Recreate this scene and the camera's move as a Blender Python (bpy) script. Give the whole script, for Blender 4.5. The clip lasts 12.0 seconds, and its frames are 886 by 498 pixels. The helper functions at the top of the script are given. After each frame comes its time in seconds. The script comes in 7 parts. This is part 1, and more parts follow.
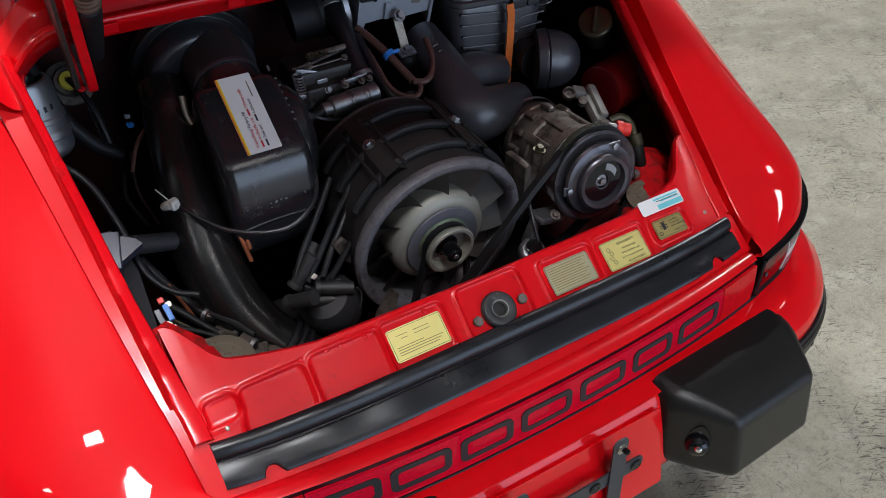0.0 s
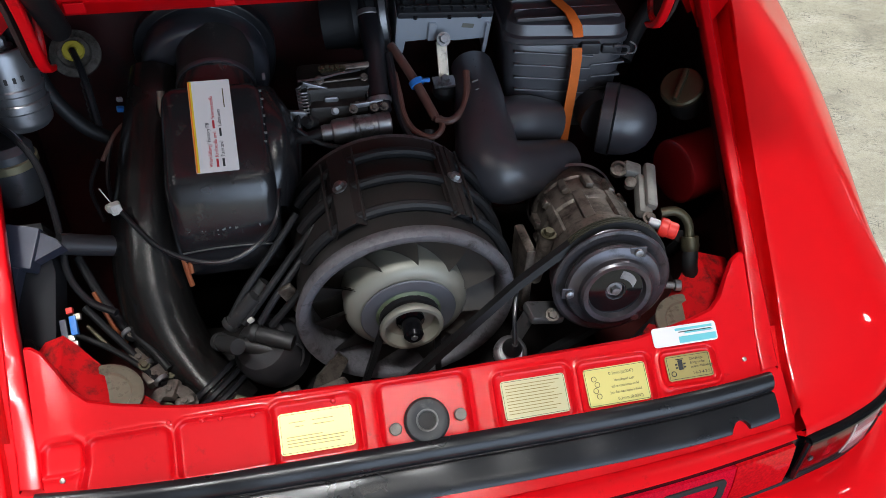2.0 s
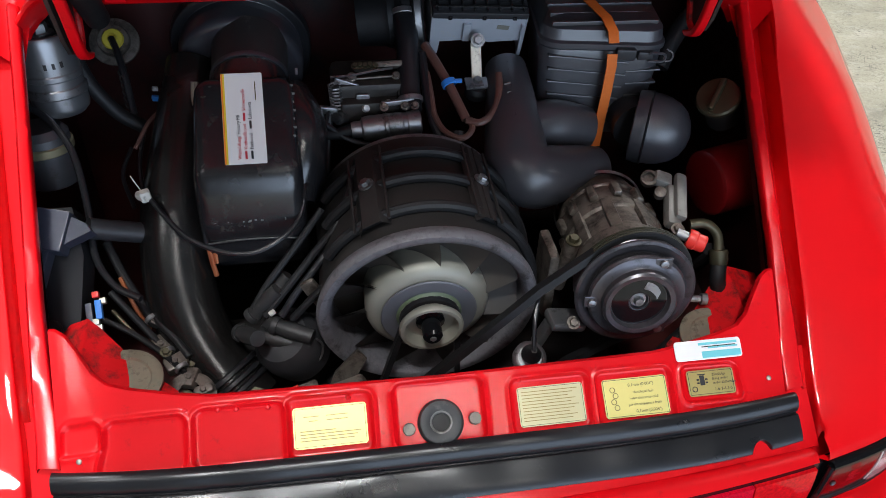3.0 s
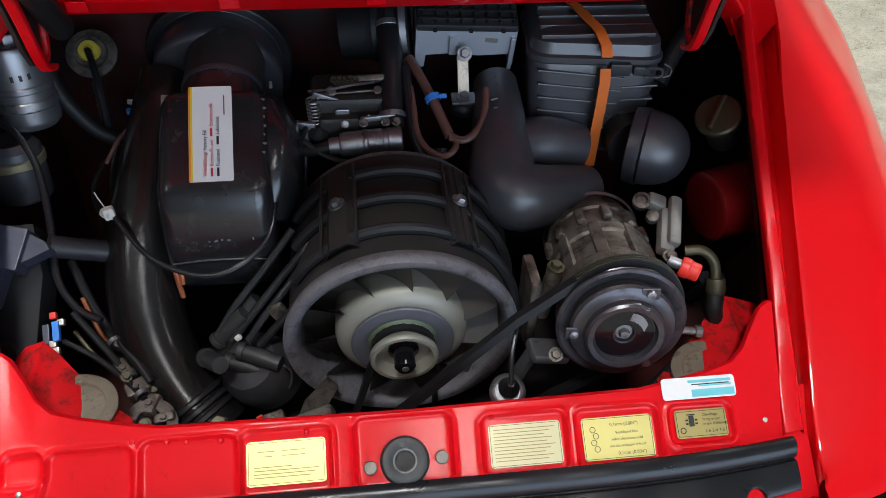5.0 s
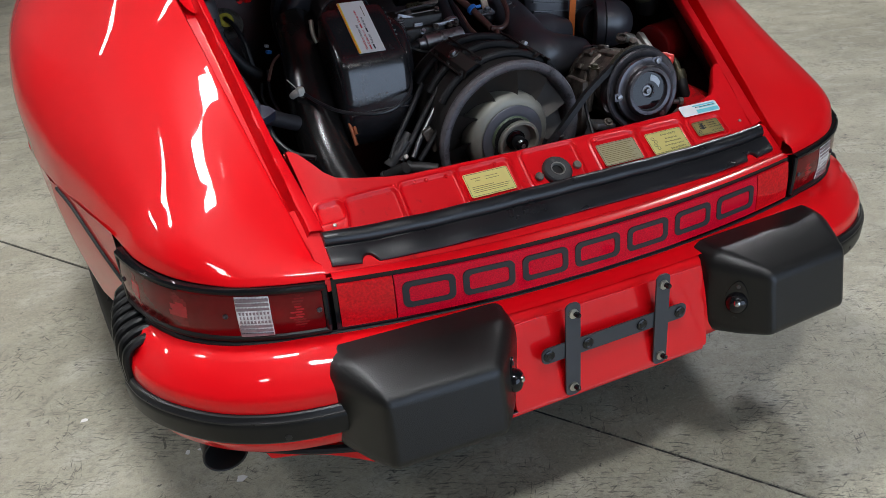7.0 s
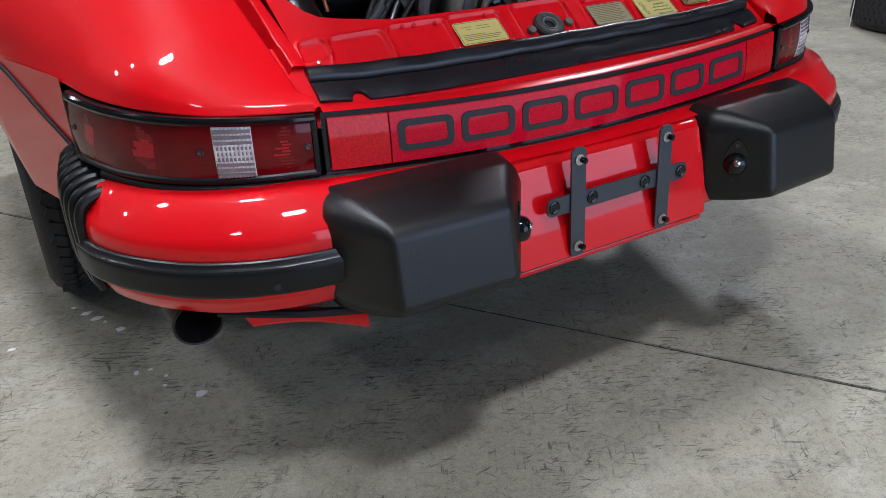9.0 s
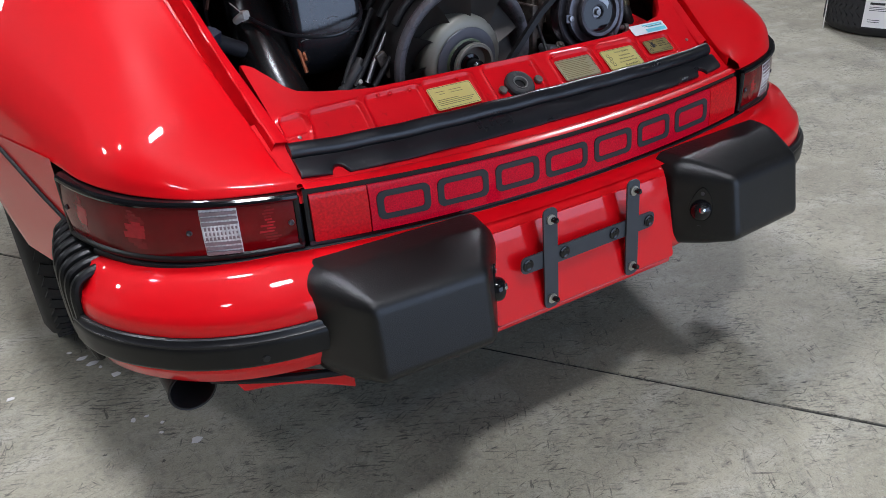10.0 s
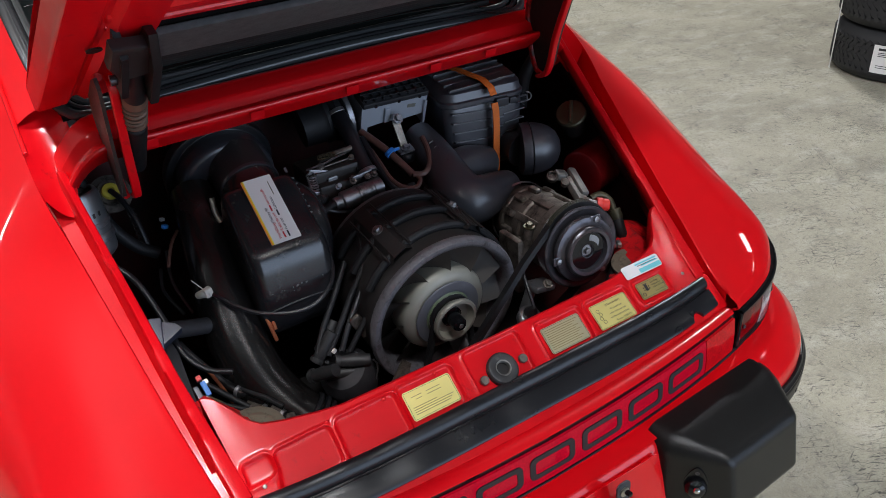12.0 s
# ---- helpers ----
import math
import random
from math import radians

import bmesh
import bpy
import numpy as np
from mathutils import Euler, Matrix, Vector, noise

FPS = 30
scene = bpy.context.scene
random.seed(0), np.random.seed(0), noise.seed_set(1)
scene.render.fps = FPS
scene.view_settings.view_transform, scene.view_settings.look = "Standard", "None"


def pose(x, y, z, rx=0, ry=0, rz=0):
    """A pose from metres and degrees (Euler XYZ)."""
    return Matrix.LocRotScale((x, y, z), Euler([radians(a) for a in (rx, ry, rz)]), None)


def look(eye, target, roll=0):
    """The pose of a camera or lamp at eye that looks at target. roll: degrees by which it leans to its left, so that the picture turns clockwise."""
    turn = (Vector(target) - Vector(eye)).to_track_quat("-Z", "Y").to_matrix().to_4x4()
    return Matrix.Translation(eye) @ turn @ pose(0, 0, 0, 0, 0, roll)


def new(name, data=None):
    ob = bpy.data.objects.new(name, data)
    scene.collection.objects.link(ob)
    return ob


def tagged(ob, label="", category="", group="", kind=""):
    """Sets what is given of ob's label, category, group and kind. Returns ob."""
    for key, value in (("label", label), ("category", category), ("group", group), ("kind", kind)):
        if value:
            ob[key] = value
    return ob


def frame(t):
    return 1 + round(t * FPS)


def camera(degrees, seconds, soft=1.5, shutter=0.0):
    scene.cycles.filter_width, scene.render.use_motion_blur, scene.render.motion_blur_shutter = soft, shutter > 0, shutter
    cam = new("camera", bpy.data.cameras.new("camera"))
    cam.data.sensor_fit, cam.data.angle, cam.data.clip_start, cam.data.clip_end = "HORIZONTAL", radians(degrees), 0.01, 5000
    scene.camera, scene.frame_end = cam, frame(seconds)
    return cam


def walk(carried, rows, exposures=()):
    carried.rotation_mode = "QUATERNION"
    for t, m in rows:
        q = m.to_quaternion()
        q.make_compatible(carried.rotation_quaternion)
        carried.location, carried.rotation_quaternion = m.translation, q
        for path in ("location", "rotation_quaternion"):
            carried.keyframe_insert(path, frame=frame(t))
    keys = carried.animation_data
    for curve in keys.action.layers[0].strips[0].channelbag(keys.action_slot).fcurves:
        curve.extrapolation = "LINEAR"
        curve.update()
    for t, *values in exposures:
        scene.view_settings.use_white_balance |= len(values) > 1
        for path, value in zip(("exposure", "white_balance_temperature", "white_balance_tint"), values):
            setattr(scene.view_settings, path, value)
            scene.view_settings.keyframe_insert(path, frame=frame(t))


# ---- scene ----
cam = camera(60.0, 12.0, soft=0.7)
PATH = [
    (0, (-0.463, -0.556, 1.36), (0.326, 0.785, 0.104), -0.8),
    (0.5, (-0.365, -0.466, 1.362), (0.329, 0.908, 0.084), -0.8),
    (1, (-0.287, -0.437, 1.351), (0.286, 0.986, 0.068), -0.1),
    (1.5, (-0.173, -0.454, 1.335), (0.264, 1.022, 0.059), 0.7),
    (2, (-0.116, -0.455, 1.336), (0.248, 1.033, 0.049), 1.9),
    (2.5, (-0.105, -0.454, 1.335), (0.21, 1.046, 0.05), 2.3),
    (4.5, (-0.067, -0.443, 1.327), (0.152, 1.061, 0.027), 2.1),
    (5, (-0.028, -0.411, 1.31), (0.178, 1.127, 0.047), 1.5),
    (5.5, (-0.052, -0.434, 1.292), (0.187, 1.161, 0.109), 0.4),
    (6, (-0.211, -0.619, 1.234), (0.148, 1.032, 0.163), -1.6),
    (6.5, (-0.454, -0.785, 1.174), (0.086, 0.861, 0.173), -3.1),
    (7, (-0.656, -0.945, 1.121), (0.037, 0.676, 0.178), -3.7),
    (7.5, (-0.76, -0.983, 1.031), (0.051, 0.59, 0.1), -2.8),
    (7.7, (-0.777, -0.97, 0.98), (0.063, 0.6, 0.07), -2.7),
    (9.3, (-0.783, -0.905, 0.852), (0.117, 0.636, -0.052), -1.9),
    (9.5, (-0.779, -0.916, 0.85), (0.121, 0.632, -0.042), -2.2),
    (10, (-0.767, -0.919, 0.973), (0.146, 0.597, 0.042), -3.2),
    (10.5, (-0.77, -0.933, 1.184), (0.145, 0.559, 0.217), -4.3),
    (11, (-0.738, -0.905, 1.331), (0.157, 0.58, 0.334), -4.7),
    (11.5, (-0.64, -0.818, 1.4), (0.229, 0.668, 0.382), -4.8),
    (12, (-0.534, -0.668, 1.405), (0.335, 0.798, 0.36), -4.2),
]
EXPOSURES = [(0, 0.08, 6450, 13), (1.5, 0.66, 6500, 10), (5.6, 0.60, 6500, 10), (6.0, 0.64, 6500, 10), (6.5, 0.22, 6450, 11), (7.2, 0.06, 6350, 12), (9.5, 0.02, 6000, 16), (10.5, 0.10, 6150, 15), (12, 0.10, 6400, 13)]
walk(cam, [(t, look(eye, target, roll)) for t, eye, target, roll in PATH], EXPOSURES)

# ---- world and light ----
scene.view_settings.exposure = 0.0
world = bpy.data.worlds.new("garage_air")
scene.world = world
world.use_nodes = True
world.node_tree.nodes["Background"].inputs["Color"].default_value = (0.75, 0.82, 0.95, 1)
world.node_tree.nodes["Background"].inputs["Strength"].default_value = 0.012


# ---- materials ----
def noise_tree(m):
    nt = m.node_tree
    return nt, nt.nodes, nt.links, nt.nodes["Principled BSDF"]


def material(name, base, rough=0.5, metal=0.0, vary=0.15, scale=40.0, bump=0.0, bump_scale=300.0, coat=0.0,
             dirt=None, dirt_amount=0.0, dirt_scale=12.0, spec=0.5, rough_vary=0.15, coat_rough=0.03):
    m = bpy.data.materials.new(name)
    m.use_nodes = True
    nt, nodes, links, bsdf = noise_tree(m)
    bsdf.inputs["Metallic"].default_value = metal
    bsdf.inputs["Specular IOR Level"].default_value = spec
    bsdf.inputs["Coat Weight"].default_value = coat
    bsdf.inputs["Coat Roughness"].default_value = coat_rough
    co = nodes.new("ShaderNodeTexCoord")
    n1 = nodes.new("ShaderNodeTexNoise")
    n1.inputs["Scale"].default_value = scale
    n1.inputs["Detail"].default_value = 6
    links.new(co.outputs["Object"], n1.inputs["Vector"])
    mix = nodes.new("ShaderNodeMix")
    mix.data_type = "RGBA"
    mix.inputs["A"].default_value = (*[c * (1 - vary) for c in base], 1)
    mix.inputs["B"].default_value = (*[min(1, c * (1 + vary)) for c in base], 1)
    links.new(n1.outputs["Fac"], mix.inputs["Factor"])
    colour = mix.outputs["Result"]
    if dirt:
        n2 = nodes.new("ShaderNodeTexNoise")
        n2.inputs["Scale"].default_value = dirt_scale
        n2.inputs["Detail"].default_value = 8
        n2.inputs["Roughness"].default_value = 0.7
        links.new(co.outputs["Object"], n2.inputs["Vector"])
        ramp = nodes.new("ShaderNodeMapRange")
        ramp.inputs["From Min"].default_value = 0.62 - 0.35 * dirt_amount
        ramp.inputs["From Max"].default_value = 0.82 - 0.35 * dirt_amount
        links.new(n2.outputs["Fac"], ramp.inputs["Value"])
        mix2 = nodes.new("ShaderNodeMix")
        mix2.data_type = "RGBA"
        mix2.inputs["B"].default_value = (*dirt, 1)
        links.new(ramp.outputs["Result"], mix2.inputs["Factor"])
        links.new(colour, mix2.inputs["A"])
        colour = mix2.outputs["Result"]
    links.new(colour, bsdf.inputs["Base Color"])
    rr = nodes.new("ShaderNodeMapRange")
    rr.inputs["To Min"].default_value = max(0.02, rough * (1 - rough_vary))
    rr.inputs["To Max"].default_value = min(1, rough * (1 + rough_vary))
    links.new(n1.outputs["Fac"], rr.inputs["Value"])
    links.new(rr.outputs["Result"], bsdf.inputs["Roughness"])
    if bump:
        n3 = nodes.new("ShaderNodeTexNoise")
        n3.inputs["Scale"].default_value = bump_scale
        n3.inputs["Detail"].default_value = 4
        links.new(co.outputs["Object"], n3.inputs["Vector"])
        b = nodes.new("ShaderNodeBump")
        b.inputs["Strength"].default_value = bump
        b.inputs["Distance"].default_value = 0.001
        links.new(n3.outputs["Fac"], b.inputs["Height"])
        links.new(b.outputs["Normal"], bsdf.inputs["Normal"])
    return m


RED = material("red_paint", (0.74, 0.002, 0.006), 0.45, vary=0.03, scale=6, coat=0.8, bump=0.01, bump_scale=900, rough_vary=0.1, spec=0.12)
RED_INNER = material("red_paint_inner", (0.70, 0.003, 0.008), 0.40, vary=0.06, scale=25, coat=0.5, coat_rough=0.16, bump=0.06, bump_scale=60, spec=0.12,
                     dirt=(0.34, 0.012, 0.012), dirt_amount=0.05, dirt_scale=40)
RED_GRIMY = material("grimy_red_paint", (0.58, 0.006, 0.010), 0.42, vary=0.15, scale=40, coat=0.15, coat_rough=0.15, bump=0.25, bump_scale=150, spec=0.2,
                     dirt=(0.055, 0.018, 0.014), dirt_amount=0.42, dirt_scale=45)
BLACK_PAINT = material("satin_black_coating", (0.0190, 0.0172, 0.0168), 0.52, spec=0.32, vary=0.5, scale=30, bump=0.2, bump_scale=200)
# sooty body red; the bay's shade is put into the dark base colour
BAY_SHADE_PAINT = material("shaded_sooty_red_bay_paint", (0.060, 0.012, 0.011), 0.42, spec=0.45, vary=0.5, scale=18, bump=0.15, bump_scale=150, dirt=(0.012, 0.010, 0.010), dirt_amount=0.45, dirt_scale=9)
FLANGE = material("satin_black_flange", (0.026, 0.027, 0.033), 0.30, vary=0.3, scale=20, bump=0.05, bump_scale=400, spec=0.9)
# pale scuffs, and the painted glints of the intake seam teeth
SCUFF_GLINT = material("scuff_and_glint_plastic", (0.13, 0.125, 0.12), 0.7, vary=0.4, scale=300)
DUCT = material("satin_black_duct_plastic", (0.0085, 0.0078, 0.0075), 0.25, vary=0.3, scale=9, bump=0.04, bump_scale=300, spec=0.6, rough_vary=0.3)
PLASTIC = material("black_plastic", (0.014, 0.0138, 0.0155), 0.24, vary=0.35, scale=25, bump=0.05, bump_scale=700, rough_vary=0.35,
                   dirt=(0.050, 0.040, 0.034), dirt_amount=0.14, dirt_scale=30, spec=0.7)
PLASTIC_DULL = material("dull_black_plastic", (0.026, 0.026, 0.029), 0.44, vary=0.2, scale=60, bump=0.2, bump_scale=500,
                        dirt=(0.05, 0.045, 0.04), dirt_amount=0.1, dirt_scale=30)
GUARD = material("grained_black_bumper_plastic", (0.0085, 0.0083, 0.0080), 0.33, vary=0.25, scale=60, bump=0.35, bump_scale=750, spec=0.4)
TRIM_BLACK = material("black_trim_rubber", (0.0070, 0.0070, 0.0072), 0.36, vary=0.3, scale=40, bump=0.08, bump_scale=300, spec=0.3)
RUBBER = material("black_rubber", (0.011, 0.0112, 0.013), 0.33, vary=0.5, scale=14, bump=0.1, bump_scale=250)
SEAL = material("black_seal_rubber", (0.0105, 0.0107, 0.0125), 0.30, vary=0.5, scale=14, bump=0.05, bump_scale=250, spec=0.42, rough_vary=0.35,
                dirt=(0.05, 0.05, 0.052), dirt_amount=0.03, dirt_scale=55)
RUBBER_MATT = material("matt_black_rubber", (0.009, 0.009, 0.010), 0.55, spec=0.35, vary=0.3, scale=50, bump=0.25, bump_scale=400)
TYRE = material("tyre_rubber", (0.018, 0.018, 0.019), 0.72, vary=0.2, scale=30, bump=0.2, bump_scale=300)
STEEL = material("grey_metal", (0.32, 0.32, 0.33), 0.42, metal=0.9, vary=0.15, scale=50, dirt=(0.06, 0.055, 0.05), dirt_amount=0.25, dirt_scale=40, bump=0.1)
ZINC = material("zinc_plated_metal", (0.50, 0.47, 0.40), 0.38, metal=0.9, vary=0.15, scale=60, dirt=(0.1, 0.09, 0.06), dirt_amount=0.2, dirt_scale=50)
ALU_DIRTY = material("dirty_cast_aluminium", (0.165, 0.142, 0.122), 0.45, metal=0.55, vary=0.45, scale=40, bump=0.5, bump_scale=180,
                     dirt=(0.022, 0.017, 0.013), dirt_amount=0.45, dirt_scale=35)
CAST_BLACK = material("oily_black_casting", (0.028, 0.024, 0.021), 0.5, metal=0.2, vary=0.6, scale=50, bump=0.5, bump_scale=160, dirt=(0.07, 0.058, 0.045), dirt_amount=0.18, dirt_scale=40)
ALU_GREY = material("dull_grey_alloy", (0.20, 0.195, 0.18), 0.5, metal=0.4, vary=0.2, scale=60, dirt=(0.08, 0.07, 0.06), dirt_amount=0.25, dirt_scale=50, bump=0.2)
RUST = material("rusty_spring_steel", (0.16, 0.10, 0.07), 0.6, metal=0.4, vary=0.3, scale=80)
ALU_PAINT = material("silver_grey_housing", (0.46, 0.49, 0.54), 0.45, metal=0.3, vary=0.08, scale=40, dirt=(0.55, 0.5, 0.4), dirt_amount=0.02, dirt_scale=60)
FAN_HUB = material("pale_fan_aluminium", (0.27, 0.262, 0.22), 0.5, metal=0.35, vary=0.08, scale=30)
FAN_RING = material("grimy_fan_ring", (0.135, 0.130, 0.142), 0.6, metal=0.3, vary=0.35, scale=120, bump=0.7, bump_scale=260,
                    dirt=(0.03, 0.028, 0.026), dirt_amount=0.3, dirt_scale=50)
FAN_BLADE = material("brown_grey_fan_metal", (0.052, 0.046, 0.040), 0.5, metal=0.35, vary=0.3, scale=30)
FAN_DISC = material("blue_grey_pulley_disc", (0.135, 0.138, 0.155), 0.45, metal=0.4, vary=0.15, scale=40)
PULLEY = material("dark_pulley_steel", (0.095, 0.090, 0.100), 0.33, metal=0.7, vary=0.2, scale=40, dirt=(0.02, 0.02, 0.02), dirt_amount=0.3, dirt_scale=40)
LABEL_YELLOW = material("pale_yellow_foil", (0.76, 0.66, 0.23), 0.42, metal=0.4, vary=0.03, scale=30)
LABEL_GOLD = material("gold_foil", (0.52, 0.42, 0.16), 0.42, metal=0.75, vary=0.03, scale=30)
LABEL_GREY = material("faded_gold_foil", (0.56, 0.50, 0.31), 0.42, metal=0.7, vary=0.03, scale=30)
LABEL_WHITE = material("white_label_paper", (0.78, 0.76, 0.74), 0.5, vary=0.03, scale=30)
LABEL_TEAL = material("teal_print", (0.15, 0.55, 0.60), 0.5, vary=0.03)
INK = material("black_ink", (0.02, 0.02, 0.02), 0.6, vary=0.0)
INK_BROWN = material("brown_ink", (0.10, 0.08, 0.03), 0.6, vary=0.0)
INK_PALE = material("faded_brown_ink", (0.26, 0.20, 0.07), 0.6, vary=0.0)
FILTER = material("silver_filter_can", (0.25, 0.255, 0.27), 0.36, metal=0.75, vary=0.1, scale=40, dirt=(0.12, 0.11, 0.10), dirt_amount=0.12, dirt_scale=40)
PANEL_MATT = material("matt_black_panel", (0.014, 0.014, 0.016), 0.75, vary=0.2, scale=50, spec=0.25)
# tank red darkened in the colour itself, for the shade it sits in
TANK_SHADE_RED = material("shaded_red_tank_paint", (0.15, 0.004, 0.005), 0.30, vary=0.4, scale=20, coat=0.6)
MOUNT = material("pale_plated_mount", (0.27, 0.245, 0.185), 0.45, metal=0.5, vary=0.3, scale=60, dirt=(0.07, 0.06, 0.04), dirt_amount=0.25, dirt_scale=60)
OLIVE_DARK = material("worn_olive_rubber", (0.030, 0.028, 0.016), 0.6, vary=0.2, scale=60)
OLIVE = material("dull_olive_metal", (0.075, 0.067, 0.040), 0.42, metal=0.6, vary=0.2, scale=60)
BOOT = material("dark_grey_boot", (0.021, 0.021, 0.0215), 0.5, vary=0.3, scale=60, dirt=(0.12, 0.11, 0.10), dirt_amount=0.1, dirt_scale=60)
INK_RED = material("red_ink", (0.55, 0.03, 0.04), 0.6, vary=0.0)
ORANGE_PRINT = material("orange_print", (0.85, 0.25, 0.02), 0.5, vary=0.0)
YELLOW_PRINT = material("yellow_print", (0.85, 0.62, 0.03), 0.5, vary=0.0)
ORANGE = material("orange_webbing", (0.75, 0.16, 0.015), 0.7, vary=0.1, scale=200, bump=0.3, bump_scale=1200)
YELLOW_CAP = material("yellow_plastic", (0.45, 0.36, 0.04), 0.5, vary=0.1)
RED_CAP = material("red_plastic_cap", (0.70, 0.03, 0.02), 0.4, vary=0.05)
BLUE = material("blue_plastic", (0.03, 0.20, 0.62), 0.4, vary=0.05)
BROWN_HOSE = material("brown_rubber_hose", (0.115, 0.054, 0.042), 0.42, vary=0.2, scale=60)
WHITE_PLASTIC = material("off_white_plastic", (0.6, 0.58, 0.52), 0.5, vary=0.08)
GREEN_PAINT = material("green_paint", (0.075, 0.10, 0.06), 0.5, vary=0.1)
RELAY = material("grey_plastic_relay", (0.042, 0.046, 0.068), 0.36, vary=0.2, scale=50, dirt=(0.10, 0.10, 0.10), dirt_amount=0.12, dirt_scale=60)
COPPER = material("copper_wire", (0.50, 0.16, 0.07), 0.4, metal=0.6, vary=0.1)
LENS_DARK = material("dark_red_lens", (0.135, 0.001, 0.003), 0.22, vary=0.85, scale=16, coat=0.5, spec=0.1, bump=0.05, bump_scale=500)
# two reds that paint the prisms' glints, strong in the middle, weaker outside
PRISM_GLINT = material("bright_prism_glint", (0.40, 0.003, 0.012), 0.2, vary=0.3, scale=200, coat=0.6, spec=0.2)
PRISM_GLINT_DIM = material("dim_prism_glint", (0.20, 0.002, 0.006), 0.2, vary=0.3, scale=200, coat=0.6, spec=0.2)
LENS_RED = material("red_reflector_lens", (0.70, 0.003, 0.022), 0.5, vary=0.65, scale=420, coat=0.3, spec=0.02, bump=0.12, bump_scale=420)
LENS_RED2 = material("bright_red_lens", (0.74, 0.005, 0.010), 0.5, vary=0.65, scale=260, coat=0.5, spec=0.02, bump=0.12, bump_scale=300)
INTAKE = material("grey_black_intake_plastic", (0.046, 0.046, 0.053), 0.36, vary=0.25, scale=30, bump=0.15, bump_scale=500, spec=0.9)
LENS_CLEAR = material("ribbed_clear_lens", (0.66, 0.62, 0.62), 0.18, vary=0.6, scale=70, coat=0.8)
LENS_GROOVE = material("grooves_of_the_clear_lens", (0.22, 0.17, 0.18), 0.25, vary=0.5, scale=80, coat=0.5)
GLOSS_BLACK = material("glossy_black_trim", (0.006, 0.006, 0.007), 0.09, vary=0.1, scale=20, spec=0.4)
LEDGE = material("worn_black_trim_ledge", (0.010, 0.010, 0.011), 0.30, vary=0.3, scale=30, spec=0.5, rough_vary=0.3)
GLASS_DARK = material("dark_tinted_glass", (0.006, 0.008, 0.008), 0.06, vary=0.05, scale=5, coat=0.5)
WINDOW_RUBBER = material("grey_window_rubber", (0.045, 0.048, 0.048), 0.22, vary=0.1, scale=20)
FELT = material("dark_grey_felt", (0.075, 0.074, 0.076), 0.9, vary=0.6, scale=60, bump=0.8, bump_scale=300, dirt=(0.12, 0.115, 0.11), dirt_amount=0.08, dirt_scale=25)
WALL = material("painted_garage_wall", (0.14, 0.14, 0.14), 0.8, vary=0.05, scale=3, bump=0.1, bump_scale=80)
CEILING = material("dark_ceiling_sheet", (0.09, 0.09, 0.09), 0.8, vary=0.1, scale=3)
LAMP_BODY = material("white_lamp_housing", (0.75, 0.75, 0.75), 0.5, vary=0.02)
PLATE_STEEL = material("grey_coated_steel", (0.065, 0.07, 0.08), 0.45, metal=0.5, vary=0.12, scale=60)
CHROME = material("chrome", (0.75, 0.75, 0.75), 0.12, metal=1.0, vary=0.02)

GLOW = bpy.data.materials.new("lamp_diffuser")
GLOW.use_nodes = True
GLOW.node_tree.nodes["Principled BSDF"].inputs["Emission Color"].default_value = (1.0, 0.96, 0.90, 1)
GLOW.node_tree.nodes["Principled BSDF"].inputs["Emission Strength"].default_value = 12.0


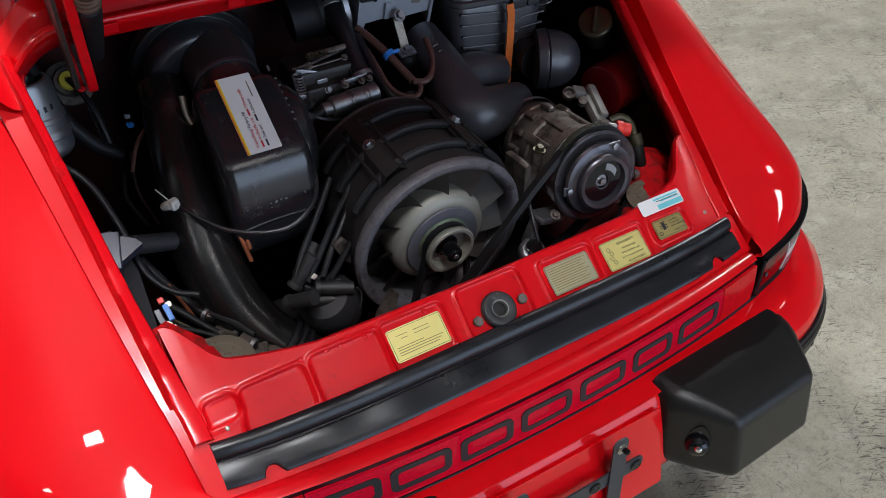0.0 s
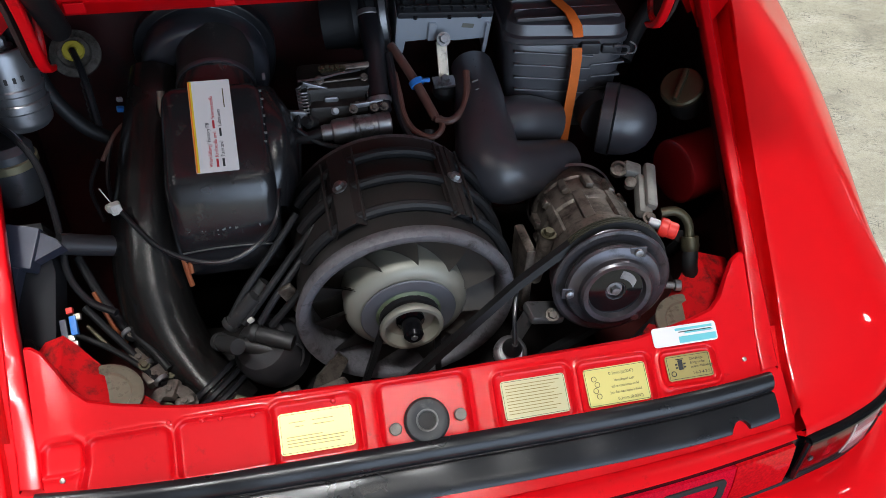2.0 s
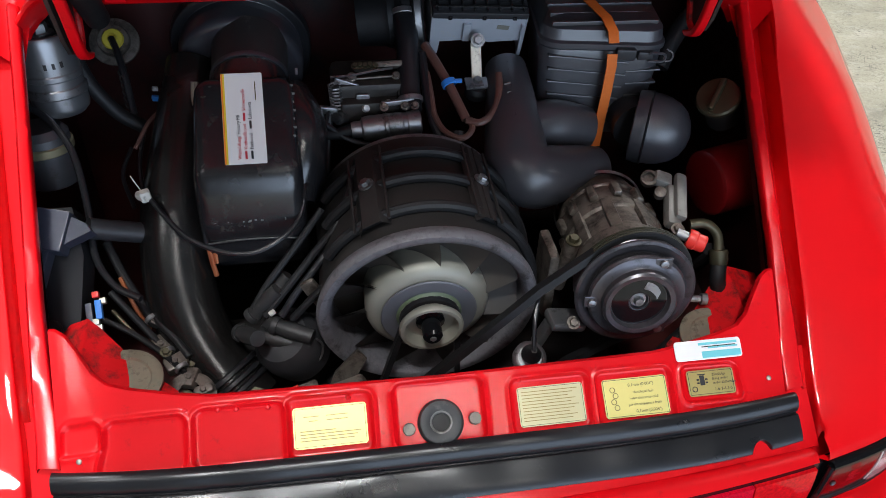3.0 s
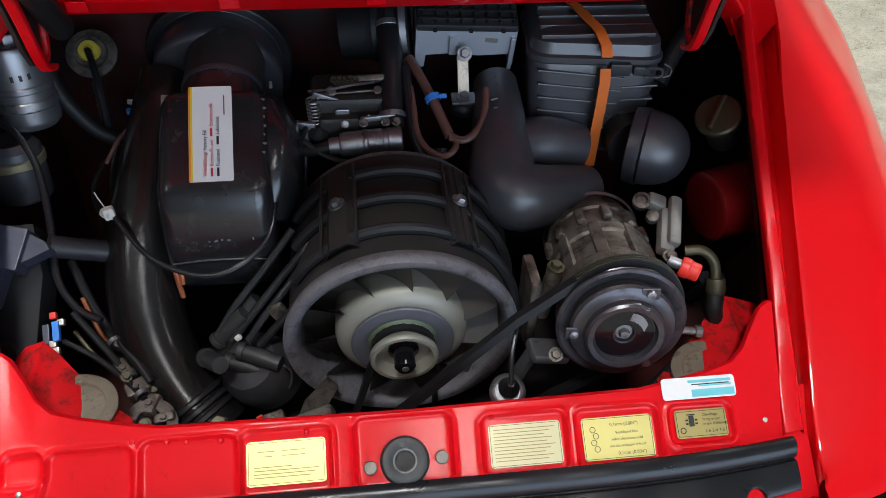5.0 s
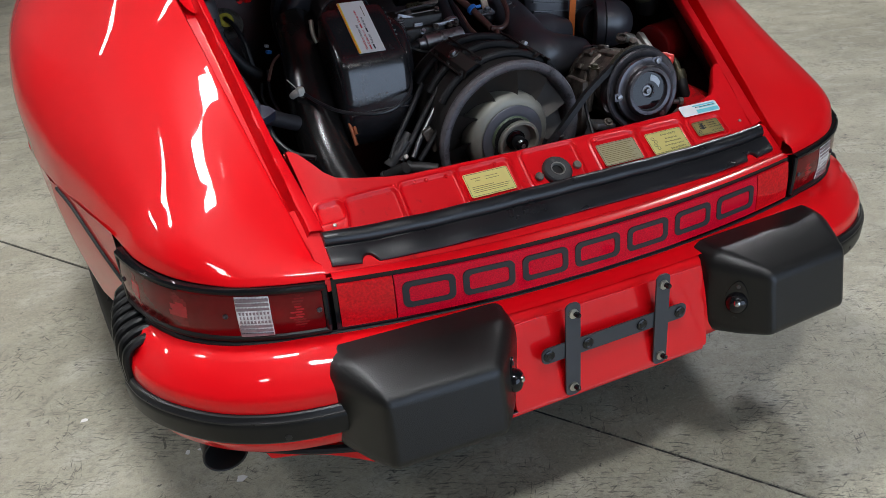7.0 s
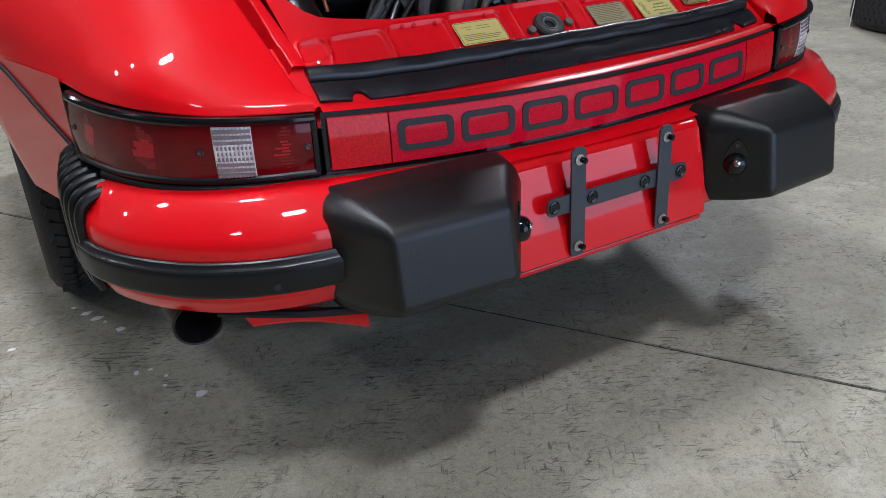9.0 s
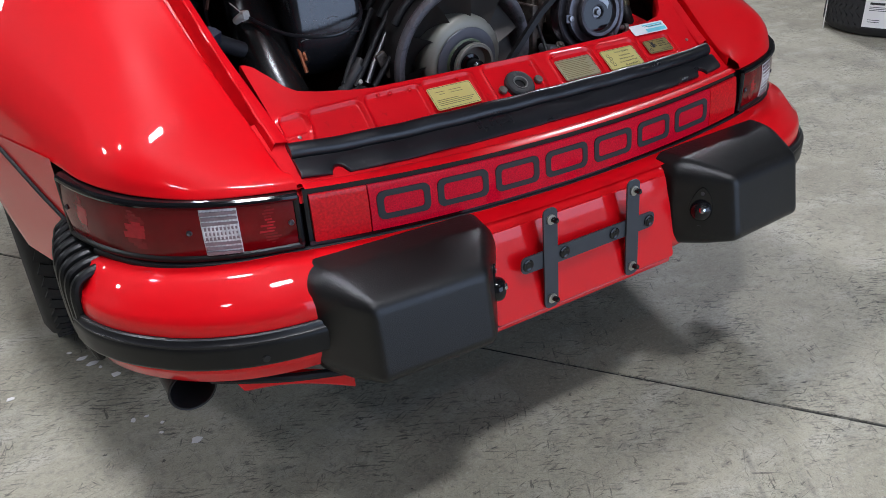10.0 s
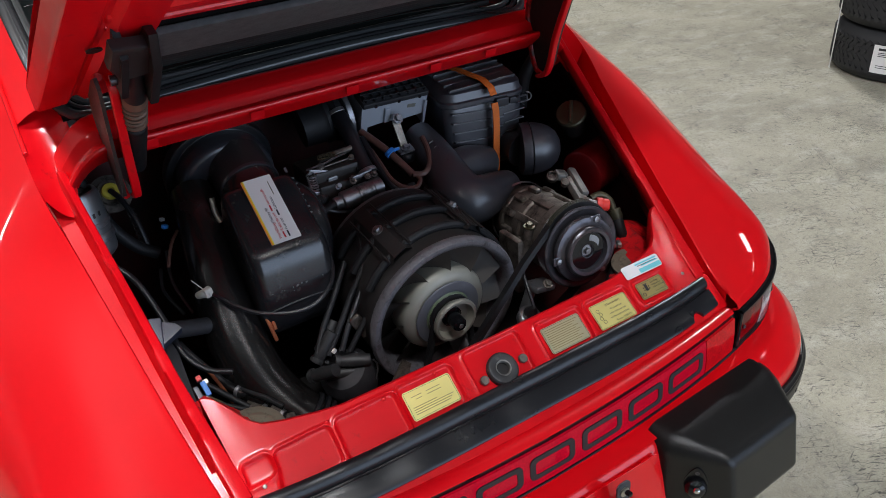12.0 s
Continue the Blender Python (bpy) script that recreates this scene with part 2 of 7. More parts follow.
def concrete():
    m = bpy.data.materials.new("worn_concrete")
    m.use_nodes = True
    nt, nodes, links, bsdf = noise_tree(m)
    co = nodes.new("ShaderNodeTexCoord")

    def noise_node(scale, detail=8, rough=0.6, stretch=None, turn=0.0):
        n = nodes.new("ShaderNodeTexNoise")
        n.inputs["Scale"].default_value = scale
        n.inputs["Detail"].default_value = detail
        n.inputs["Roughness"].default_value = rough
        if stretch:
            mp = nodes.new("ShaderNodeMapping")
            mp.inputs["Scale"].default_value = stretch
            mp.inputs["Rotation"].default_value = (0, 0, turn)
            links.new(co.outputs["Object"], mp.inputs["Vector"])
            links.new(mp.outputs["Vector"], n.inputs["Vector"])
        else:
            links.new(co.outputs["Object"], n.inputs["Vector"])
        return n

    def mask(n, lo, hi):
        r = nodes.new("ShaderNodeMapRange")
        r.inputs["From Min"].default_value, r.inputs["From Max"].default_value = lo, hi
        links.new(n.outputs["Fac"], r.inputs["Value"])
        return r.outputs["Result"]

    def over(base, colour, fac, amount):
        k = nodes.new("ShaderNodeMath")
        k.operation = "MULTIPLY"
        k.inputs[1].default_value = amount
        links.new(fac, k.inputs[0])
        x = nodes.new("ShaderNodeMix")
        x.data_type = "RGBA"
        links.new(k.outputs[0], x.inputs["Factor"])
        links.new(base, x.inputs["A"])
        x.inputs["B"].default_value = (*colour, 1)
        return x.outputs["Result"]

    def streaks(scale, thin, turn):
        """Noise drawn out into long thin streaks along one direction."""
        n = nodes.new("ShaderNodeTexNoise")
        n.inputs["Scale"].default_value = scale
        n.inputs["Detail"].default_value = 4
        n.inputs["Roughness"].default_value = 0.55
        mp = nodes.new("ShaderNodeMapping")
        mp.vector_type = "TEXTURE"
        mp.inputs["Rotation"].default_value = (0, 0, turn)
        mp.inputs["Scale"].default_value = (1, 1 / thin, 1)
        links.new(co.outputs["Object"], mp.inputs["Vector"])
        links.new(mp.outputs["Vector"], n.inputs["Vector"])
        return n

    def scratches(scale, stretch, turn, width, amount, keep):
        """Thin broken lines: where a stretched noise crosses its middle, kept in patches."""
        n = noise_node(scale, 2, 0.5, stretch, turn)
        d = nodes.new("ShaderNodeMath")
        d.operation = "SUBTRACT"
        d.inputs[1].default_value = 0.5
        links.new(n.outputs["Fac"], d.inputs[0])
        a = nodes.new("ShaderNodeMath")
        a.operation = "ABSOLUTE"
        links.new(d.outputs[0], a.inputs[0])
        r = nodes.new("ShaderNodeMapRange")
        r.inputs["From Min"].default_value, r.inputs["From Max"].default_value = width, width * 0.3
        links.new(a.outputs[0], r.inputs["Value"])
        k = nodes.new("ShaderNodeMath")
        k.operation = "MULTIPLY"
        links.new(r.outputs["Result"], k.inputs[0])
        links.new(mask(noise_node(keep, 5, 0.7), 0.54, 0.62), k.inputs[1])
        return k.outputs[0]

    def times(a, b):
        k = nodes.new("ShaderNodeMath")
        k.operation = "MULTIPLY"
        links.new(a, k.inputs[0])
        links.new(b, k.inputs[1])
        return k.outputs[0]

    big = nodes.new("ShaderNodeMix")
    big.data_type = "RGBA"
    big.inputs["A"].default_value = (0.300, 0.276, 0.204, 1)
    big.inputs["B"].default_value = (0.425, 0.396, 0.298, 1)
    links.new(mask(noise_node(1.7, 7, 0.62), 0.38, 0.60), big.inputs["Factor"])
    c = big.outputs["Result"]
    # cloudy trowel marks, then the grain of the cement
    c = over(c, (0.60, 0.58, 0.50), mask(noise_node(5.5, 6, 0.65, (1, 1.7, 1), 0.6), 0.50, 0.72), 0.55)
    c = over(c, (0.115, 0.105, 0.082), mask(noise_node(3.1, 10, 0.80), 0.53, 0.66), 0.48)
    c = over(c, (0.19, 0.178, 0.148), mask(noise_node(60, 5, 0.75), 0.50, 0.66), 0.55)
    c = over(c, (0.55, 0.525, 0.43), mask(noise_node(140, 4, 0.7), 0.52, 0.66), 0.40)
    c = over(c, (0.14, 0.13, 0.108), mask(noise_node(330, 3, 0.7), 0.52, 0.66), 0.50)
    # drag marks and scratches: thin dark streaks in two main directions, dense in worn patches
    worn = mask(noise_node(3.3, 8, 0.75), 0.50, 0.58)
    rubbed = mask(noise_node(4.7, 8, 0.75, (1, 1.4, 1), 1.9), 0.50, 0.57)
    for turn, scale, thin, cut, shade, amount, where in ((-0.52, 24.0, 7, 0.575, 0.060, 0.75, worn), (-0.30, 40.0, 5, 0.585, 0.055, 0.75, worn), (0.05, 30.0, 6, 0.60, 0.060, 0.70, rubbed), (-0.62, 13.0, 16, 0.60, 0.060, 0.70, rubbed),
                                                         (1.02, 20.0, 8, 0.605, 0.060, 0.70, rubbed), (0.35, 18.0, 9, 0.61, 0.060, 0.65, worn), (-1.10, 16.0, 12, 0.62, 0.055, 0.70, rubbed)):
        c = over(c, (shade, shade * 0.94, shade * 0.80), times(mask(streaks(scale, thin, turn), cut, cut + 0.05), where), amount)
    for turn, scale, thin, cut in ((-0.40, 7.0, 40, 0.70), (2.05, 5.0, 44, 0.69), (0.75, 6.0, 40, 0.69)):
        c = over(c, (0.060, 0.056, 0.047), mask(streaks(scale, thin, turn), cut, cut + 0.02), 0.65)
    # broad rubber marks
    for turn, scale, thin, cut in ((0.98, 2.2, 9, 0.60), (-0.55, 1.8, 8, 0.62)):
        c = over(c, (0.12, 0.112, 0.094), times(mask(streaks(scale, thin, turn), cut, cut + 0.07), rubbed), 0.45)
    c = over(c, (0.055, 0.051, 0.043), scratches(12, (4.0, 1, 1), 0.45, 0.012, 1, 9), 0.7)
    c = over(c, (0.035, 0.033, 0.03), mask(noise_node(26, 5, 0.65), 0.675, 0.70), 0.8)
    c = over(c, (0.68, 0.66, 0.58), mask(noise_node(19, 5, 0.75), 0.735, 0.76), 0.6)
    links.new(c, bsdf.inputs["Base Color"])
    bsdf.inputs["Roughness"].default_value = 0.55
    b = nodes.new("ShaderNodeBump")
    b.inputs["Strength"].default_value = 0.25
    b.inputs["Distance"].default_value = 0.002
    links.new(noise_node(120, 6).outputs["Fac"], b.inputs["Height"])
    links.new(b.outputs["Normal"], bsdf.inputs["Normal"])
    return m


CONCRETE = concrete()
JOINT = material("crumbled_joint_filler", (0.022, 0.021, 0.019), 0.85, vary=0.5, scale=40, bump=0.8, bump_scale=120, dirt=(0.36, 0.34, 0.29), dirt_amount=0.30, dirt_scale=38)


# ---- mesh helpers ----
class Shape:
    """Vertices and faces that grow."""
    def __init__(self):
        self.v, self.f = [], []

    def add(self, verts, faces, m=None):
        n = len(self.v)
        self.v += [tuple(m @ Vector(p)) if m else tuple(p) for p in verts]
        self.f += [tuple(i + n for i in f) for f in faces]
        return self

    def join(self, other, m=None):
        return self.add(other.v, other.f, m)


def weigh_normals(me, sharp):
    """Lets large faces rule the shading, so that flats stay flat beside rounded edges."""
    if len(me.polygons) > 6000:
        return
    limit = math.cos(radians(sharp))
    normals = [q.normal.copy() for q in me.polygons]
    areas = [q.area for q in me.polygons]
    corners = [[] for _ in me.vertices]
    for q in me.polygons:
        for v in q.vertices:
            corners[v].append(q.index)
    out = []
    for q in me.polygons:
        n = normals[q.index]
        for v in q.vertices:
            total = Vector()
            for k in corners[v]:
                if normals[k].dot(n) > limit:
                    total += normals[k] * areas[k]
            out.append(total.normalized() if total.length > 1e-12 else n)
    me.normals_split_custom_set(out)


def part(name, shape, mat, parent=None, label="", sharp=35.0, flip=True):
    me = bpy.data.meshes.new(name)
    me.from_pydata(shape.v, [], shape.f)
    me.validate()
    if flip:
        bm = bmesh.new()
        bm.from_mesh(me)
        bmesh.ops.remove_doubles(bm, verts=bm.verts, dist=1e-6)
        bmesh.ops.recalc_face_normals(bm, faces=bm.faces)
        bm.to_mesh(me)
        bm.free()
    me.shade_smooth()
    me.set_sharp_from_angle(angle=radians(sharp))
    weigh_normals(me, sharp)
    me.materials.append(mat)
    ob = new(name, me)
    ob.parent = parent
    if label:
        tagged(ob, label)
    return ob


def spline(points, n):
    """Catmull-Rom through points of any dimension, n samples a span."""
    p = [np.array(q, float) for q in points]
    p = [2 * p[0] - p[1], *p, 2 * p[-1] - p[-2]]
    out = []
    for i in range(1, len(p) - 2):
        for k in range(n):
            t = k / n
            out.append(0.5 * (2 * p[i] + (p[i + 1] - p[i - 1]) * t + (2 * p[i - 1] - 5 * p[i] + 4 * p[i + 1] - p[i + 2]) * t * t
                              + (3 * p[i] - p[i - 1] - 3 * p[i + 1] + p[i + 2]) * t ** 3))
    out.append(p[-2])
    return out


def rings(loops, caps=True, closed=True):
    """A skin over loops of equal length."""
    s = Shape()
    n = len(loops[0])
    for lp in loops:
        s.v += [tuple(q) for q in lp]
    for i in range(len(loops) - 1):
        for j in range(n if closed else n - 1):
            a, b = i * n + j, i * n + (j + 1) % n
            s.f.append((a, b, b + n, a + n))
    if caps and closed:
        s.f.append(tuple(range(n - 1, -1, -1)))
        s.f.append(tuple(range((len(loops) - 1) * n, len(loops) * n)))
    return s


def frames(path):
    """A parallel frame at each point of a path."""
    p = [Vector(q) for q in path]
    tan = [(p[min(i + 1, len(p) - 1)] - p[max(i - 1, 0)]).normalized() for i in range(len(p))]
    side = tan[0].orthogonal().normalized()
    out = []
    for i, t in enumerate(tan):
        side = (side - t * side.dot(t)).normalized()
        out.append((p[i], side, t.cross(side)))
    return out


def tube(points, radius, seg=14, n=6, caps=True):
    path = spline([(*q, r) for q, r in zip(points, radius if isinstance(radius, (list, tuple)) else [radius] * len(points))], n)
    loops = []
    for (c, a, b), q in zip(frames([q[:3] for q in path]), path):
        loops.append([c + (a * math.cos(k * math.tau / seg) + b * math.sin(k * math.tau / seg)) * q[3] for k in range(seg)])
    return rings(loops, caps)


def lathe(profile, origin, axis=(0, -1, 0), seg=48, caps=True):
    """Turns (radius, height along the axis) about the axis through origin."""
    ax = Vector(axis).normalized()
    a = (Vector((0, 0, 1)) if abs(ax.z) < 0.9 else Vector((0, 1, 0)))
    a = (a - ax * a.dot(ax)).normalized()
    b = ax.cross(a)
    o = Vector(origin)
    return rings([[o + ax * h + (a * math.cos(k * math.tau / seg) + b * math.sin(k * math.tau / seg)) * max(r, 1e-4) for k in range(seg)] for r, h in profile], caps)


def block(size, m=None, bevel=0.004, segments=2):
    """A box round the origin with rounded edges, then placed by m."""
    bm = bmesh.new()
    bmesh.ops.create_cube(bm, size=1, matrix=Matrix.Diagonal((*size, 1)))
    if bevel:
        bmesh.ops.bevel(bm, geom=bm.edges, offset=min(bevel, 0.45 * min(size)), segments=segments, profile=0.5, affect="EDGES")
    s = Shape()
    bm.verts.index_update()
    s.add([v.co[:] for v in bm.verts], [[v.index for v in f.verts] for f in bm.faces], m)
    bm.free()
    return s


def prism(outline, thick, m=None, bevel=0.0):
    """An outline in x, y drawn out along z by thick, with an optional bevelled rim."""
    bm = bmesh.new()
    f = bm.faces.new([bm.verts.new((x, y, 0)) for x, y in outline])
    r = bmesh.ops.extrude_face_region(bm, geom=[f])
    bmesh.ops.translate(bm, vec=(0, 0, thick), verts=[e for e in r["geom"] if isinstance(e, bmesh.types.BMVert)])
    if bevel:
        edges = [e for e in bm.edges if abs(e.verts[0].co.z - thick) < 1e-6 and abs(e.verts[1].co.z - thick) < 1e-6]
        bmesh.ops.bevel(bm, geom=edges, offset=bevel, segments=2, profile=0.5, affect="EDGES")
    s = Shape()
    bm.verts.index_update()
    s.add([v.co[:] for v in bm.verts], [[v.index for v in f.verts] for f in bm.faces], m)
    bm.free()
    return s


def rounded(w, h, r, n=5):
    """A rounded rectangle round the origin, as x, y."""
    out = []
    for cx, cy, a in ((w / 2 - r, h / 2 - r, 0), (-w / 2 + r, h / 2 - r, 90), (-w / 2 + r, -h / 2 + r, 180), (w / 2 - r, -h / 2 + r, 270)):
        out += [(cx + r * math.cos(radians(a + 90 * k / n)), cy + r * math.sin(radians(a + 90 * k / n))) for k in range(n + 1)]
    return out


def supported(w, h, r, n=6):
    """A rounded rectangle with extra points on its flats close to the corners."""
    base = rounded(w, h, r, n)
    out = []
    for k, q in enumerate(base):
        out.append(q)
        if k % (n + 1) == n:
            e = base[(k + 1) % len(base)]
            out += [(q[0] + (e[0] - q[0]) * f, q[1] + (e[1] - q[1]) * f) for f in (0.05, 0.95)]
    return out


def axes(origin, x, y):
    """A pose with the given x and (about) y directions."""
    x = Vector(x).normalized()
    z = x.cross(Vector(y)).normalized()
    y = z.cross(x)
    return Matrix.Translation(origin) @ Matrix((x, y, z)).transposed().to_4x4()


def hexbolt(origin, axis, r=0.006, h=0.006, washer=True):
    s = lathe([(r, 0), (r, h * 0.8), (r * 0.85, h)], origin, axis, 6)
    if washer:
        s.join(lathe([(r * 1.5, -0.0005), (r * 1.5, h * 0.25)], origin, axis, 16))
    return s


def writing(name, text, size, m, mat, parent, align="LEFT", spacing=1.0):
    cu = bpy.data.curves.new(name, "FONT")
    cu.body, cu.size, cu.align_x, cu.extrude, cu.space_character = text, size, align, 0.0001, spacing
    tmp = new("temporary", cu)
    me = bpy.data.meshes.new_from_object(tmp.evaluated_get(bpy.context.evaluated_depsgraph_get()))
    bpy.data.objects.remove(tmp)
    bpy.data.curves.remove(cu)
    me.transform(m)
    me.materials.append(mat)
    me.name = name
    ob = new(name, me)
    ob.parent = parent
    return ob


def thing(name, label, category, group="", kind="", at=(0, 0, 0)):
    ob = new(name)
    ob.location = at
    ob.empty_display_size = 0.1
    return tagged(ob, label, category, group, kind)


# ---- the car: body ----
CX = 0.010          # the car's middle line
DECK_Y, DECK_Z, SLOPE = 0.073, 0.602, 0.70


def deck(y):
    return DECK_Z + SLOPE * (y - DECK_Y)


def lerp(x, xs, ys):
    return float(np.interp(x, xs, ys))


def grid_shape(rows):
    return rings(rows, caps=False, closed=False)


car = thing("car", "glossy red sports car with its rear engine lid open", "car")

# The rear outline in plan: distance from the middle line, y; first the middle, then round the corner to the side
CONTOUR = spline([(0, -0.028), (0.15, -0.025), (0.30, -0.016), (0.44, 0.0), (0.52, 0.016), (0.585, 0.042), (0.635, 0.080),
                  (0.672, 0.130), (0.698, 0.190), (0.712, 0.250), (0.724, 0.320)], 10)
CLEN = [0.0]
for a, b in zip(CONTOUR, CONTOUR[1:]):
    CLEN.append(CLEN[-1] + float(np.linalg.norm(b - a)))


def contour(d, out=0.0):
    """A point of the outline d metres along it, pushed outwards; d is negative on the car's other side."""
    s, d = (1 if d >= 0 else -1), abs(d)
    i = min(max(int(np.searchsorted(CLEN, d)), 1), len(CLEN) - 1)
    k = (d - CLEN[i - 1]) / (CLEN[i] - CLEN[i - 1])
    p = CONTOUR[i - 1] + (CONTOUR[i] - CONTOUR[i - 1]) * k
    j, l = max(i - 3, 0), min(i + 2, len(CONTOUR) - 1)
    t = CONTOUR[l] - CONTOUR[j]
    t = t / np.linalg.norm(t)
    p = p + np.array((t[1], -t[0])) * out
    return CX + s * p[0], p[1]


def along(u):
    """The length along the outline at distance u from the middle."""
    return float(np.interp(u, [c[0] for c in CONTOUR], CLEN))


def lamp_top(d):
    return 0.557 + 0.014 * min(1, (abs(d) / 0.44) ** 2) + lerp(abs(d), (0.44, 0.80), (0, 0.024))


def lamp_bottom(d):
    return 0.474 + 0.014 * min(1, (abs(d) / 0.44) ** 2) + lerp(abs(d), (0.44, 0.80), (0, 0.012))


# lock panel under the lid, with its pressed fields
FIELDS = [(-0.396, 0.102, 0.046, 0.026), (-0.324, 0.090, 0.088, 0.046), (-0.222, 0.090, 0.100, 0.050), (-0.122, 0.091, 0.096, 0.052),
          (0.003, 0.092, 0.104, 0.056), (0.135, 0.089, 0.094, 0.050), (0.239, 0.088, 0.094, 0.050), (0.337, 0.094, 0.074, 0.034)]


def lip_y(u):
    return lerp(abs(u), (0, 0.26, 0.295, 0.345, 0.375, 0.392, 0.406, 0.420, 0.430, 0.437), (0.122, 0.125, 0.129, 0.137, 0.144, 0.156, 0.175, 0.192, 0.198, 0.1985))


def panel_half(y):
    return lerp(y, (0.0, 0.075, 0.095, 0.12, 0.20), (0.450, 0.450, 0.427, 0.427, 0.435))


def pressed(x, y):
    h = 0.0
    for cx, cy, w, d in FIELDS:
        if abs(x - cx) < w and abs(y - cy) < d:
            qx, qy = abs(x - cx) - w / 2 + 0.010, abs(y - cy) * 1.22 - d * 0.61 + 0.010
            dist = math.hypot(max(qx, 0), max(qy, 0)) + min(max(qx, qy), 0) - 0.010
            rim = math.exp(-((dist - 0.002) / 0.0026) ** 2) * 0.0022
            inside = 1 / (1 + math.exp(dist / 0.0009))
            h += rim - 0.0036 * inside
    return h


rows = []
xs = np.linspace(-0.437, 0.437, 420)
for t in np.linspace(0, 1, 92):
    row = []
    for u in xs:
        y = (0.004 + 0.02 * (u / 0.437) ** 2) * (1 - t) + lip_y(u) * t
        z = deck(y) + 0.010 * t ** 2
        h = pressed(CX + u, y)
        row.append((CX + u / 0.437 * (0.437 + (panel_half(y) - 0.437) * (abs(u) / 0.437) ** 8), y - 0.57 * h, z + 0.82 * h))
    rows.append(row)
last = rows[-1]
rows += [[(x, y + 0.005, z - 0.001) for x, y, z in last], [(x, y + 0.008, z - 0.006) for x, y, z in last],
         [(x, y + 0.008, z - 0.030) for x, y, z in last], [(x, y + 0.004, z - 0.10) for x, y, z in last]]
first = []
for k in (1.0, 0.66, 0.33, 0.12, 0.0):
    row = []
    for u in xs:
        x, y = contour(math.copysign(along(abs(u)), u))
        a = (y, lamp_top(u) + 0.002)
        b = (0.004 + 0.02 * (u / 0.437) ** 2, deck(0.004 + 0.02 * (u / 0.437) ** 2))
        row.append((CX + u, a[0] * k + b[0] * (1 - k), a[1] * k + b[1] * (1 - k) + 0.004 * math.sin(math.pi * k) - (0.003 if k == 1 else 0)))
    first.append(row)
lock_panel = part("lock_panel", grid_shape(first[:-1] + rows), RED_INNER, car, "red pressed lock panel with embossed fields", sharp=50)

# rubber seal on the lock panel
rows = []
prof = [(0.000, 0.000), (0.000, 0.008), (0.003, 0.012), (0.008, 0.0140), (0.014, 0.0135), (0.020, 0.0110), (0.0245, 0.0070), (0.0258, 0.0020), (0.0275, 0.0018), (0.0288, 0.0056), (0.031, 0.0066), (0.040, 0.0072), (0.050, 0.0074),
        (0.060, 0.0066), (0.064, 0.0045), (0.064, 0.0005)]
for u in np.linspace(-0.428, 0.428, 230):
    y0 = 0.068 + 0.010 * (u / 0.43) ** 4
    row = []
    notch = 0.0
    for c in (-0.371, 0.374):
        if abs(u - c) < 0.011:
            notch = 0.013 * math.sqrt(max(0, 1 - ((u - c) / 0.011) ** 2))
    for d, h in prof:
        dd = d * (1 - 0.10 * (u / 0.43) ** 4)
        if d > 0.045:
            dd -= notch * (d - 0.045) / 0.019
        wave = 0.0012 * math.sin(u * 23) * (d > 0.04) + 0.0008 * math.sin(u * 61 + 1)
        y, z = y0 - dd * 0.82, deck(y0) - dd * 0.574
        row.append((CX + u, y - 0.574 * (h + wave), z + 0.82 * (h + wave)))
    rows.append(row)
part("lid_seal", rings(rows), SEAL, car, "black rubber seal strip with two notches")

# quarter panels: each station runs from the lower edge over the shoulder to the deck edge
STATIONS = [
    ((0.447, -0.001, 0.574), (0.447, 0.004, 0.582), (0.447, 0.012, 0.586), (0.447, 0.020, 0.588), (0.453, 0.030, 0.588)),
    ((0.520, 0.015, 0.578), (0.516, 0.022, 0.588), (0.503, 0.032, 0.595), (0.478, 0.046, 0.600), (0.456, 0.060, 0.602)),
    ((0.585, 0.041, 0.582), (0.580, 0.048, 0.596), (0.562, 0.060, 0.611), (0.512, 0.079, 0.622), (0.461, 0.100, 0.628)),
    ((0.648, 0.095, 0.589), (0.640, 0.098, 0.614), (0.612, 0.107, 0.637), (0.548, 0.127, 0.656), (0.4705, 0.155, 0.666)),
    ((0.689, 0.168, 0.595), (0.672, 0.170, 0.630), (0.637, 0.177, 0.660), (0.569, 0.195, 0.689), (0.4805, 0.220, 0.710)),
    ((0.711, 0.255, 0.600), (0.691, 0.257, 0.645), (0.654, 0.264, 0.687), (0.583, 0.280, 0.730), (0.492, 0.300, 0.766)),
    ((0.753, 0.400, 0.604), (0.738, 0.400, 0.662), (0.700, 0.405, 0.716), (0.618, 0.410, 0.782), (0.509, 0.420, 0.850)),
    ((0.799, 0.560, 0.606), (0.788, 0.560, 0.685), (0.744, 0.560, 0.754), (0.655, 0.555, 0.832), (0.525, 0.540, 0.935)),
    ((0.839, 0.800, 0.606), (0.835, 0.800, 0.715), (0.794, 0.800, 0.802), (0.688, 0.790, 0.888), (0.518, 0.770, 1.050)),
    ((0.850, 1.100, 0.606), (0.847, 1.100, 0.740), (0.808, 1.100, 0.830), (0.693, 1.080, 0.930), (0.496, 1.000, 1.160)),
    ((0.850, 1.600, 0.606), (0.847, 1.600, 0.740), (0.808, 1.600, 0.830), (0.693, 1.600, 0.950), (0.470, 1.450, 1.300)),
]


